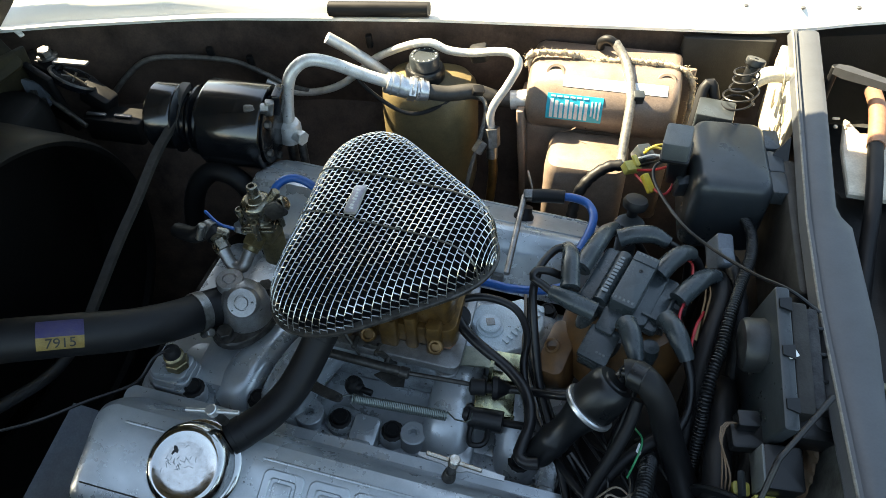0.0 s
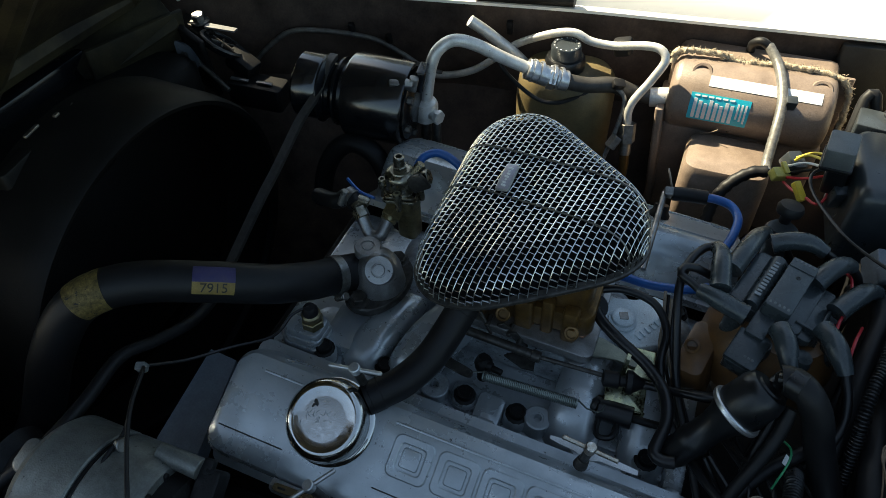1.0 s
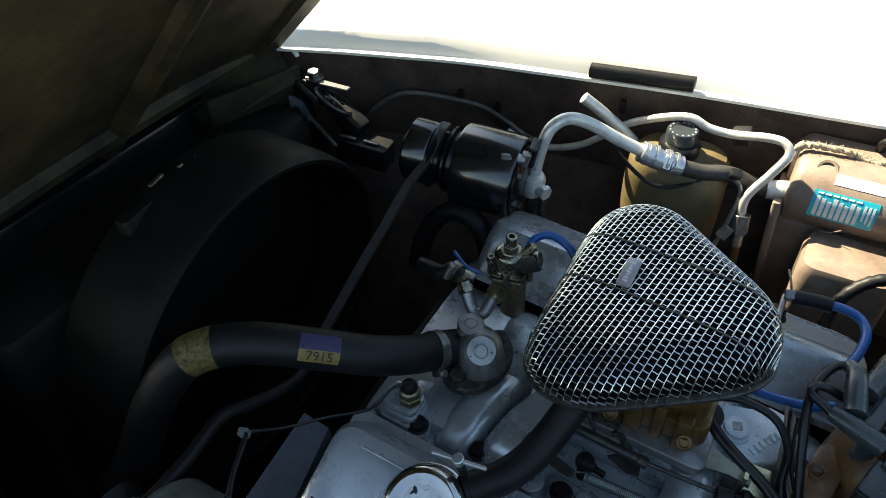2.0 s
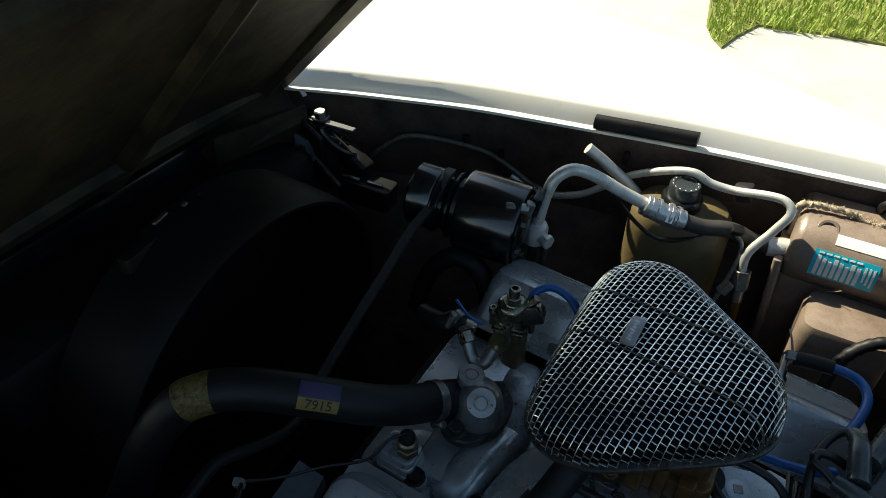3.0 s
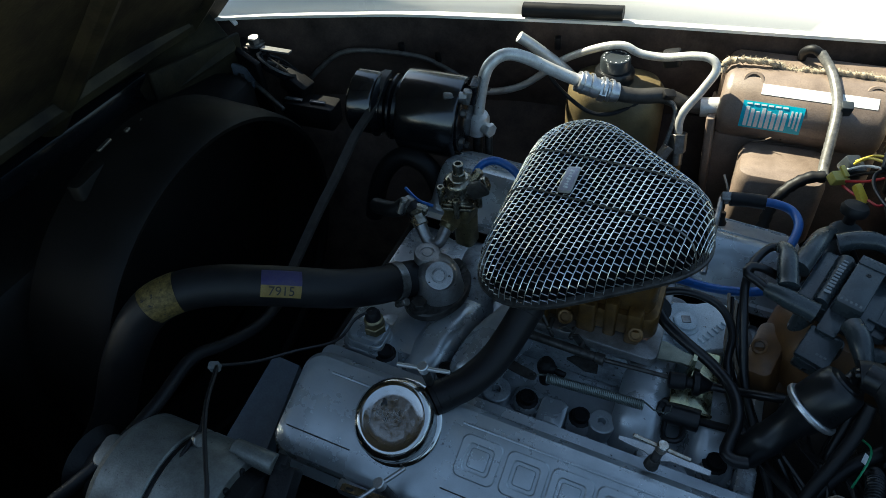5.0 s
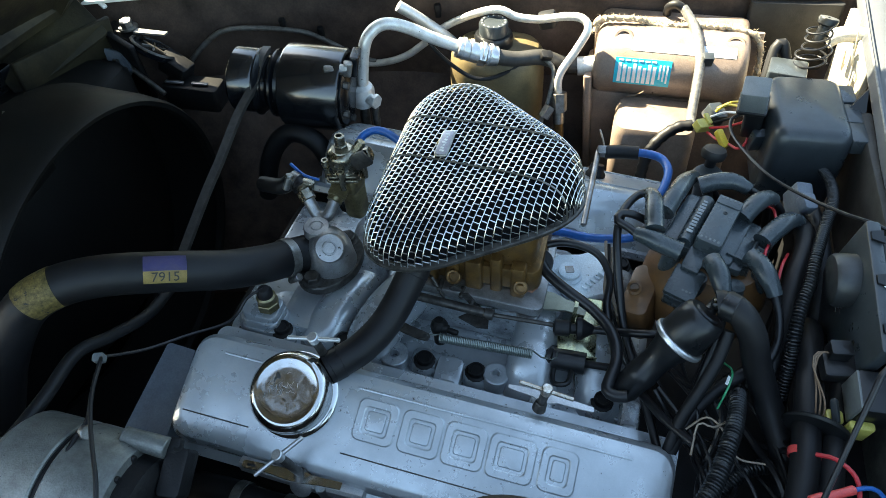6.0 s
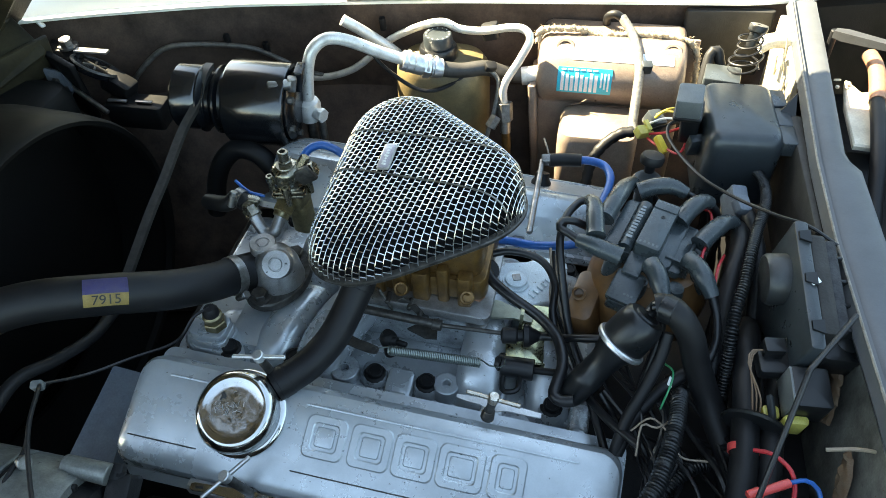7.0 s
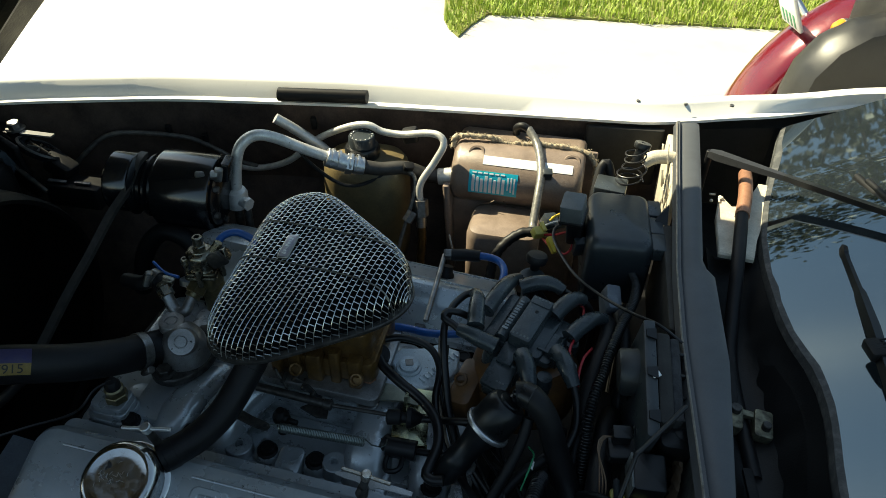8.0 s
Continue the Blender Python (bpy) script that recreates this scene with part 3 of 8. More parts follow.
M_BRAID = material("grey_braided_sleeve", (0.22, 0.215, 0.20), 0.4, 0.3, (0.06, 0.058, 0.055), 0.006, 0.48, 0.001, 0.4)
M_CRUMB = material("crumbling_cream_foam", (0.62, 0.57, 0.46), 0.9, 0.0, (0.35, 0.30, 0.22), 0.012, 0.4, 0.002, 0.8)
M_RUST = material("rusty_bracket", (0.13, 0.07, 0.035), 0.75, 0.1, (0.16, 0.12, 0.085), 0.012, 0.5, 0.001, 0.5)
M_KRAFT = material("cracked_yellow_tape", (0.34, 0.25, 0.08), 0.55, 0.0, (0.05, 0.04, 0.02), 0.004, 0.5, 0.0015, 0.6, pits=0.6)
M_LABELY = material("faded_yellow_print", (0.45, 0.32, 0.10), 0.5, 0.0, (0.3, 0.2, 0.06), 0.01, 0.4, 0.001, 0.1)
M_LABELV = material("faded_violet_print", (0.07, 0.06, 0.19), 0.5, 0.0, (0.12, 0.10, 0.18), 0.008, 0.45, 0.001, 0.1)
M_INK = material("black_ink", (0.015, 0.015, 0.015), 0.6)
M_PALEBLUE = material("pale_blue_casting", (0.70, 0.79, 0.84), 0.5, 0.1, (0.54, 0.62, 0.66), 0.02, 0.4, 0.0015, 0.35, pits=0.35)
M_BIKERED = material("crimson_metallic_paint", (0.15, 0.005, 0.014), 0.2, 0.25, (0.11, 0.004, 0.011), 0.05, 0.4, 0.002, 0.02, coat=0.8)
M_LEATHER = material("black_grained_leather", (0.012, 0.012, 0.012), 0.42, 0.0, (0.022, 0.022, 0.021), 0.05, 0.4, 0.003, 0.2)
M_ORANGE = material("orange_lens", (0.85, 0.28, 0.02), 0.2, 0.0, (0.7, 0.2, 0.02), 0.02, 0.4, 0.002, 0.02, coat=0.6)
M_GRASS = material("grass_blade", (0.24, 0.36, 0.04), 0.6, 0.0, (0.36, 0.42, 0.08), 0.2, 0.5, 0.01, 0.0)
M_GREYPAINT = material("dusty_grey_panel_paint", (0.030, 0.029, 0.027), 0.6, 0.0, (0.014, 0.013, 0.012), 0.03, 0.45, 0.002, 0.3, spec=0.3, pits=0.2)

M_RELAY = material("grey_green_relay_plastic", (0.11, 0.12, 0.12), 0.45, 0.0, (0.08, 0.088, 0.09), 0.02, 0.4, 0.001, 0.12)
M_CREAM = material("cream_body_paint", (0.60, 0.56, 0.46), 0.5, 0.0, (0.38, 0.33, 0.25), 0.03, 0.4, 0.002, 0.25)
# Black plastic, taken darker to hold the shade at the bay's front.
M_SHROUD = material("shade_dark_shroud", (0.005, 0.0048, 0.0045), 0.55, 0.0, (0.008, 0.0075, 0.007), 0.06, 0.4, 0.002, 0.25, spec=0.18)
# Black wiper paint lifted to grey: sun and sky put into the colour.
M_ARM = material("sky_lit_wiper_paint", (0.038, 0.039, 0.042), 0.36, 0.1, (0.022, 0.022, 0.023), 0.02, 0.4, 0.002, 0.1)
M_BARK = material("bark", (0.13, 0.10, 0.07), 0.9, 0.0, (0.07, 0.05, 0.035), 0.05, 0.5, 0.01, 0.6)
M_LEAF = material("tree_leaf", (0.075, 0.085, 0.028), 0.55, 0.0, (0.11, 0.095, 0.04), 0.6, 0.5, 0.05, 0.0)
M_SEAL = material("dusty_seal_rubber", (0.035, 0.038, 0.040), 0.7, 0.0, (0.16, 0.16, 0.15), 0.01, 0.33, 0.002, 0.4)
M_LINER = material("dusty_black_liner", (0.006, 0.0065, 0.007), 0.5, 0.0, (0.02, 0.02, 0.02), 0.025, 0.3, 0.002, 0.3, spec=0.25)
M_CAP = material("scuffed_chrome", (0.53, 0.53, 0.52), 0.15, 1.0, (0.48, 0.475, 0.46), 0.006, 0.45, 0.0012, 0.04, 0.10, fleck=0.22, pits=0.34, pit=(0.20, 0.195, 0.18))
M_ALT = material("dusty_cast_aluminium", (0.18, 0.19, 0.18), 0.48, 0.5, (0.085, 0.085, 0.078), 0.018, 0.45, 0.0015, 0.4, 0.12, pits=0.35)
M_GLASS.node_tree.nodes["Principled BSDF"].inputs["Specular Tint"].default_value = (0.70, 0.90, 1.0, 1)
M_OLIVE = material("tarnished_zinc", (0.36, 0.34, 0.28), 0.28, 0.95, (0.16, 0.14, 0.10), 0.008, 0.5, 0.001, 0.2, 0.15, pits=0.4)
M_CAN = material("dull_grey_motor_can", (0.030, 0.033, 0.035), 0.4, 0.1, (0.016, 0.017, 0.017), 0.015, 0.45, 0.001, 0.2, pits=0.2, pit=(0.07, 0.065, 0.06))
M_OLIVEFLAT = material("olive_passivated_steel", (0.30, 0.31, 0.24), 0.4, 0.6, (0.17, 0.17, 0.14), 0.02, 0.45, 0.001, 0.2, pits=0.3)
M_RING = material("satin_ring", (0.62, 0.63, 0.64), 0.36, 0.9, (0.45, 0.45, 0.45), 0.01, 0.4, 0.001, 0.1)
M_SPRING = material("grey_green_spring_wire", (0.24, 0.27, 0.25), 0.32, 0.8, (0.14, 0.16, 0.15), 0.01, 0.45, 0.001, 0.1)
M_LINK = material("greasy_zinc", (0.30, 0.28, 0.19), 0.4, 0.7, (0.05, 0.045, 0.035), 0.008, 0.5, 0.001, 0.3)
M_LIP = material("worn_pale_lip", (0.20, 0.185, 0.16), 0.6, 0.0, (0.08, 0.07, 0.06), 0.01, 0.45, 0.001, 0.3)
M_DIST = material("grey_teal_moulded_plastic", (0.038, 0.049, 0.054), 0.28, 0.0, (0.022, 0.028, 0.031), 0.02, 0.45, 0.0012, 0.12, 0.12, pits=0.2, pit=(0.008, 0.008, 0.008))
# Slate blue parts; on the alternator bracket the darkness stands for shade.
M_BRKT = material("slate_blue_and_shaded_paint", (0.13, 0.155, 0.185), 0.5, 0.1, (0.08, 0.095, 0.115), 0.03, 0.45, 0.002, 0.15, pits=0.15)
M_DUSTYHOSE = material("dusty_ribbed_rubber", (0.045, 0.042, 0.038), 0.55, 0.0, (0.016, 0.015, 0.014), 0.012, 0.45, 0.001, 0.25)
M_PALEPRINT = material("worn_pale_print", (0.26, 0.28, 0.29), 0.5, 0.0, (0.12, 0.13, 0.14), 0.003, 0.45, 0.001, 0.05)
M_SEALGREY = material("dusty_grey_foam_seal", (0.060, 0.062, 0.066), 0.8, 0.0, (0.025, 0.026, 0.028), 0.008, 0.5, 0.0015, 0.5, spec=0.2)
M_OLDLINE = material("grimy_steel_line", (0.20, 0.19, 0.175), 0.5, 0.4, (0.06, 0.055, 0.05), 0.012, 0.5, 0.001, 0.2)
M_DUSTPANEL = material("dusty_olive_grey_panel", (0.15, 0.15, 0.135), 0.65, 0.0, (0.035, 0.033, 0.028), 0.03, 0.45, 0.002, 0.3, spec=0.3, pits=0.25, pit=(0.10, 0.055, 0.025))
M_WORN = material("rust_pitted_chrome", (0.55, 0.52, 0.46), 0.3, 1.0, (0.22, 0.13, 0.07), 0.006, 0.42, 0.001, 0.2)

# ---- valve cover detail ----
# Lower creases are dark strips that stand for the shade in grooves.
for x, y, w in ((-0.1905, -0.026, 0.07), (0.0775, -0.026, 0.28), (-0.1725, 0.036, 0.06), (0.0675, 0.036, 0.26)):
    bm = bmesh.new()
    rbox(bm, w, 0.0022 if y > 0 else 0.0013, 0.0030 if y > 0 else 0.0018, VC @ at(x, y, -0.0006), 0.0009, 0.0006)
    part("crease", bm, M_BLUE if y > 0 else M_GRIME, near_cover, "" if y > 0 else "dark strip for the shade of a recessed crease")
for x, w in ((-0.0375, 0.040), (0.0065, 0.040), (0.0485, 0.040), (0.0925, 0.044), (0.1355, 0.034)):
    bm = bmesh.new()
    rings = []
    for inset, z in ((0.0, -0.001), (0.0, 0.0012), (0.0012, 0.0022), (0.0068, 0.0022), (0.0080, 0.0012), (0.0080, 0.0002), (0.0105, 0.0002), (0.0115, 0.0016), (0.013, 0.0018)):
        rings.append([VC @ V(x + px, 0.009 + py, z) for px, py in rr(w - 2 * inset, 0.040 - 2 * inset, max(0.007 - inset * 0.4, 0.001), 4)])
    loft(bm, rings)
    part("embossed_block", bm, M_BLUE, near_cover, "raised outlined block shape in the casting", 25)


def t_bar(top, bar_dir, mat, foot):
    """T-handled cover bolt: stem from its foot, cross bar on top."""
    top, foot = Vector(top), Vector(foot)
    n = (top - foot).normalized()
    d = Vector(bar_dir)
    d = (d - n * d.dot(n)).normalized()
    bm = bmesh.new()
    rod(bm, foot, top, 0.0042)
    rod(bm, foot, foot + n * 0.012, 0.0068, 0.0055)
    bolt = part("t_bar_bolt", bm, M_GRIME, near_cover, "steel T-handled cover bolt")
    bm = bmesh.new()
    rod(bm, top - n * 0.004, top + n * 0.005, 0.0052, seg=18)
    rod(bm, top - d * 0.026, top + d * 0.026, 0.0021)
    part("handle", bm, mat, bolt, "worn metal cross handle")


t_bar((-0.087, -0.1645, 0.840), (1, 0.10, 0.10), M_BADGE, (-0.083, -0.154, 0.783))
t_bar((0.1275, -0.1447, 0.8015), (1, -0.02, -0.15), M_WORN, (0.122, -0.147, 0.772))
t_bar((-0.0896, -0.2603, 0.7925), (0.62, 0.75, 0.25), M_BADGE, (-0.080, -0.250, 0.738))
bm = bmesh.new()
CLIP = [(0.090, 0.0014), (0.100, 0.0026), (0.114, 0.0030), (0.122, 0.0058), (0.130, 0.0058), (0.138, 0.0030), (0.160, 0.0026), (0.172, 0.002)]
loft(bm, [[V(x, -0.1325 - 0.055 * (x - 0.09) + a * w, 0.7765 - 0.055 * (x - 0.09) + 0.35 * a * w + c) for a, c in ((-1, 0), (1, 0), (1, 0.0016), (-1, 0.0016))] for x, w in CLIP])
part("clip_plate", bm, M_BADGE, near_cover, "bright spring clip plate", 25)
bm = bmesh.new()
loft(bm, [[V(x, y + a * w, z + 0.15 * a * w + c) for a, c in ((-1, 0), (1, 0), (1, 0.0016), (-1, 0.0016))] for x, y, z, w in ((-0.138, -0.2575, 0.7505, 0.0024), (-0.135, -0.2575, 0.7505, 0.0036), (-0.114, -0.2565, 0.7500, 0.0034), (-0.092, -0.2565, 0.7490, 0.0050), (-0.076, -0.2560, 0.7480, 0.0050), (-0.062, -0.2555, 0.7475, 0.0034), (-0.040, -0.2545, 0.7465, 0.0032))])
part("clip_plate", bm, M_CAP, near_cover, "bright chrome spring clip plate", 25)
bm = bmesh.new()
rbox(bm, 0.008, 0.0022, 0.0012, at(-0.129, -0.2572, 0.7514, 8, 3, 2), 0.001, 0.0004)
part("clip_slot", bm, M_INK, near_cover)


def fitted(name, pts, r, mat, label, category, seg, step, group, end_r, end_mat, end_label):
    """A hose or conduit with a sleeve at each end."""
    t = thing(name, pts[0], label, category, group)
    line = spline(pts, step)
    bm = bmesh.new()
    sweep(bm, line, r, seg)
    part("tube", bm, mat, t)
    k = max(4, int(0.012 / step))
    for a, b in ((line[1], line[k]), (line[-k], line[-2])):
        bm = bmesh.new()
        rod(bm, a, b, end_r, seg=18)
        part("end_sleeve", bm, end_mat, t, end_label)
    return t


# ---- oil breather ----
BR = VC @ at(-0.1195, 0.0150, 0.0)
breather = thing("oil_breather", BR @ V(0, 0, 0), "chromed oil breather cap on the valve cover", "breather")
bm = bmesh.new()
lathe(bm, [(0.030, -0.002), (0.0405, 0.0), (0.0415, 0.004), (0.0395, 0.006), (0.036, 0.007), (0.036, 0.016)], BR, 44)
part("base_ring", bm, M_CAP, breather, "rolled chrome base ring")
bm = bmesh.new()
lathe(bm, [(0.036, 0.012), (0.0385, 0.013), (0.0388, 0.021), (0.0382, 0.0255), (0.0362, 0.0295), (0.0335, 0.0324), (0.0310, 0.0336), (0.0292, 0.0338), (0.0280, 0.0332), (0.0200, 0.0329), (0.001, 0.0328)], BR, 48)
part("cap", bm, M_CAP, breather, "scuffed chrome cap")
bm = bmesh.new()
lathe(bm, [(0.0, 0.0), (0.0030, 0.0), (0.0020, 0.0004), (0.0, 0.0005)], BR @ at(-0.012, 0.0115, 0.0329, 0, 0, 130) @ Matrix.Diagonal((1.3, 0.7, 1, 1)), 6)
lathe(bm, [(0.0, 0.0), (0.0022, 0.0), (0.0014, 0.0004), (0.0, 0.0005)], BR @ at(-0.0135, 0.0085, 0.0329, 0, 0, 70) @ Matrix.Diagonal((1.3, 0.6, 1, 1)), 5)
chip = part("chip", bm, M_INK, breather, "dark chip in the plating")
bm = bmesh.new()
rngb = random.Random(8)
for k in range(26):
    x, y, a = rngb.gauss(-0.007, 0.007), rngb.gauss(0.002, 0.005), rngb.uniform(0, 6.3)
    line = []
    for j in range(5):
        line.append(BR @ V(x, y, 0.0330))
        x, y, a = x + 0.0011 * math.cos(a), y + 0.0011 * math.sin(a), a + rngb.uniform(-0.9, 0.9)
    sweep(bm, line, 0.00022, 4)
part("scratches", bm, M_PALEPRINT, breather, "fine pale scratches on the cap")
fitted("breather_hose", [(-0.080, -0.168, 0.798), (-0.066, -0.154, 0.801), (-0.052, -0.140, 0.806), (-0.037, -0.115, 0.815), (-0.026, -0.088, 0.832), (-0.017, -0.062, 0.852)], 0.0155, M_RUBBER, "black rubber hose between breather and air filter", "hose", 20, 0.004, "", 0.0160, M_RUBBER, "thick hose cuff")

# ---- intake manifold ----
intake = thing("intake_manifold", (0, 0.01, 0.66), "grey-blue painted cast intake manifold with grimy runners", "intake manifold")
bm = bmesh.new()
rbox(bm, 0.47, 0.24, 0.045, RAKE @ at(-0.073, 0.012, 0.657), 0.02)
part("valley_base", bm, M_BLUE, intake)
for side, y in (("near", -0.098), ("far", 0.118)):
    bm = bmesh.new()
    rbox(bm, 0.46, 0.030, 0.03, RAKE @ at(-0.073, y + (0.006 if y < 0 else -0.006), 0.674), 0.008, 0.004)
    rail = part("flange", bm, M_BLUEDIRTY, intake, "bolted flange along the cylinder head")
    for k, x in enumerate((-0.174, -0.106, -0.013, 0.045, 0.180)):
        yb = (-0.086 if k else -0.097) if y < 0 else 0.112
        zb = 0.720 - 0.055 * x + (0.012 if k == 0 else 0)
        bm = bmesh.new()
        lathe(bm, [(0.0145, -0.03), (0.0135, -0.002), (0.012, 0.0)], at(x, yb, zb) @ RAKE, 20)
        seat = part("bolt_boss", bm, M_BLUE, rail)
        bm = bmesh.new()
        lathe(bm, [(0.0122, -0.001), (0.0122, 0.0012), (0.0104, 0.0022), (0.0092, 0.0024), (0.0092, 0.0072), (0.0084, 0.0082), (0.0066, 0.0082), (0.0060, 0.0070), (0.001, 0.0070)], at(x, yb, zb) @ RAKE, 12)
        part("bolt", bm, M_BLOCK, rail, "oily black hex bolt")
    for k in range(4):
        bm = bmesh.new()
        x = -0.19 + 0.105 * k
        rbox(bm, 0.034, 0.030, 0.020, RAKE @ at(x + 0.01, y + (0.018 if y < 0 else -0.018), 0.690), 0.006, 0.004)
        part("boss", bm, M_BLUEDIRTY, rail)


def cast_runner(pts, w0, w1, h, m):
    """Broad cast runner of rounded rectangular section, its top along pts."""
    bm = bmesh.new()
    line = spline(pts, 0.006)
    rings = []
    for i, p in enumerate(line):
        u = i / (len(line) - 1)
        d = (line[min(i + 1, len(line) - 1)] - line[max(i - 1, 0)]).normalized()
        s = d.cross(V(0, 0, 1)).normalized()
        up = s.cross(d)
        w = w0 + (w1 - w0) * u
        rings.append([p + s * x + up * (y - h / 2) for x, y in rr(w, h, 0.019, 7)])
    loft(bm, rings)
    return part("runner", bm, m, intake, "", 50)


RUN = [([(-0.040, 0.004, 0.772), (-0.066, -0.042, 0.763), (-0.080, -0.085, 0.744), (-0.086, -0.116, 0.70)], 0.052, 0.058, 0.05, M_BLUE),
       ([(-0.115, 0.030, 0.735), (-0.122, -0.020, 0.748), (-0.132, -0.065, 0.748), (-0.140, -0.098, 0.728), (-0.142, -0.118, 0.69)], 0.050, 0.046, 0.05, M_BLUE),
       ([(0.100, -0.008, 0.750), (0.101, -0.050, 0.746), (0.101, -0.088, 0.726), (0.100, -0.114, 0.68)], 0.050, 0.056, 0.05, M_BLUE),
       ([(0.160, -0.02, 0.742), (0.172, -0.058, 0.730), (0.178, -0.09, 0.708), (0.182, -0.115, 0.67)], 0.046, 0.050, 0.05, M_BLUE)]
for pts, w0, w1, h, m in RUN:
    cast_runner(pts, w0, w1, h, m)
    cast_runner([(x, 0.02 - y, z) for x, y, z in pts], w0, w1, h, M_BLUEDIRTY)
bm = bmesh.new()
lathe(bm, [(0.0165, -0.02), (0.0160, 0.004), (0.0150, 0.005), (0.0072, 0.005), (0.0066, 0.0042), (0.0050, 0.0042), (0.0046, -0.006), (0.001, -0.006)], at(-0.0475, -0.087, 0.7205) @ RAKE, 26)
part("round_boss", bm, M_BLUEDIRTY, intake, "round boss with a small hole")
bm = bmesh.new()
lathe(bm, [(0.0145, -0.02), (0.0140, 0.002), (0.0128, 0.003), (0.0066, 0.003), (0.0060, 0.0022), (0.0044, 0.0022), (0.0040, -0.006), (0.001, -0.006)], at(0.067, -0.084, 0.718) @ RAKE, 22)
part("round_boss", bm, M_BLUE, intake)
for x, w in ((0.012, 0.030), (0.115, 0.026), (0.206, 0.020)):
    bm = bmesh.new()
    rbox(bm, w, 0.040, 0.05, at(x, -0.088, 0.672 - 0.07 * (x - 0.01), 8, 5, 0), 0.006, 0.004)
    rbox(bm, w * 0.8, 0.014, 0.05, at(x, -0.106, 0.676 - 0.07 * (x - 0.01), 8, 5, 0), 0.004, 0.003)
    part("cast_web", bm, M_BLUE, intake)
bm = bmesh.new()
rbox(bm, 0.080, 0.060, 0.055, at(-0.180, -0.058, 0.676) @ RAKE, 0.02, 0.012)
rbox(bm, 0.050, 0.030, 0.05, at(-0.208, -0.088, 0.702) @ RAKE, 0.014, 0.008)
part("front_land", bm, M_BLUE, intake)
bm = bmesh.new()
rbox(bm, 0.19, 0.11, 0.055, RAKE @ at(-0.035, 0.03, 0.700), 0.02, 0.01)
part("plenum", bm, M_BLUEDIRTY, intake)
bm = bmesh.new()
rbox(bm, 0.062, 0.20, 0.055, RAKE @ at(-0.222, 0.012, 0.668), 0.02, 0.012)
part("water_crossover", bm, M_BLUE, intake)
# sensor boss with stepped ribs
bm = bmesh.new()
for k in range(4):
    rbox(bm, 0.046 - 0.002 * k, 0.044 - 0.004 * k, 0.012, RAKE @ at(-0.262, -0.087, 0.705 + 0.010 * k), 0.008, 0.002)
boss = part("sensor_boss", bm, M_BLUE, intake, "stepped casting that carries the sensor")
# rear pad with plug and raised marks
bm = bmesh.new()
outline = [(0.096, 0.050), (0.105, 0.072), (0.130, 0.080), (0.150, 0.094), (0.178, 0.090), (0.182, 0.060), (0.168, 0.028), (0.142, 0.010), (0.118, 0.020)]
rings = []
for z, k in ((0.69, 1.0), (0.748, 1.0), (0.753, 0.975), (0.7545, 0.93)):
    rings.append([V(0.14 + (x - 0.14) * k, 0.055 + (y - 0.055) * k, z - 0.087 * (x - 0.12)) for x, y in outline])
loft(bm, rings)
pad = part("rear_pad", bm, M_PALEBLUE, intake, "pale blue pad with raised foundry marks")
bm = bmesh.new()
PL = RAKE @ at(0.0565, 0.0435, 0.7625)
lathe(bm, [(0.016, -0.002), (0.0155, 0.002), (0.0125, 0.003), (0.0125, 0.007), (0.010, 0.0085), (0.001, 0.0085)], PL, 24)
part("plug", bm, M_PALEBLUE, pad, "square-socket plug")
bm = bmesh.new()
rbox(bm, 0.0095, 0.0095, 0.002, PL @ at(0, 0, 0.0076, 0, 0, 20), 0.001, 0.0003)
part("plug_socket", bm, M_STEEL, pad)
for k in range(9):
    bm = bmesh.new()
    u = k / 8
    rbox(bm, 0.0030, 0.0085, 0.0026, at(0.143 + 0.032 * u, 0.028 + 0.052 * u, 0.7545 - 0.087 * (0.023 + 0.032 * u), 0, 5, 55), 0.0008, 0.0004)
    part("raised_mark", bm, M_PALEBLUE, pad)

# coolant sensor
sensor = thing("coolant_sensor", (-0.190, -0.094, 0.775), "brass coolant sensor with a black wire boot", "sensor")
SM = at(-0.186, -0.089, 0.770)
bm = bmesh.new()
hexa(bm, SM @ V(0, 0, 0), SM @ V(0, 0, 0.010), 0.0125)
lathe(bm, [(0.009, 0.010), (0.0105, 0.012), (0.0105, 0.018), (0.008, 0.020)], SM, 20)
part("brass_body", bm, M_BRASS, sensor)
bm = bmesh.new()
lathe(bm, [(0.0085, 0.018), (0.0085, 0.026), (0.006, 0.030), (0.001, 0.031)], SM, 18)
part("boot", bm, M_RUBBER, sensor, "black rubber boot")
hose("sensor_wire", [(-0.186, -0.089, 0.800), (-0.200, -0.101, 0.795), (-0.212, -0.125, 0.782), (-0.240, -0.160, 0.793), (-0.256, -0.198, 0.815), (-0.268, -0.232, 0.845)], 0.0016, M_WIREBLK, "thin black wire from the coolant sensor", "wire", 6)

# ---- thermostat housing ----
thermo = thing("thermostat_housing", (-0.145, -0.005, 0.758), "dull cast thermostat housing with a round side plug", "thermostat housing")
TH = at(-0.150, -0.003, 0.755) @ RAKE
bm = bmesh.new()
rings = []
for z, k in ((0, 1), (0.008, 1), (0.010, 0.96)):
    ring = []
    for i in range(40):
        a = 2 * math.pi * i / 40
        r = 0.034 + 0.014 * abs(math.cos(a - 1.35)) ** 3
        ring.append(TH @ V(r * k * math.cos(a), r * k * math.sin(a), z))
    rings.append(ring)
loft(bm, rings)
part("flange", bm, M_GRIME, thermo, "grimy flange")
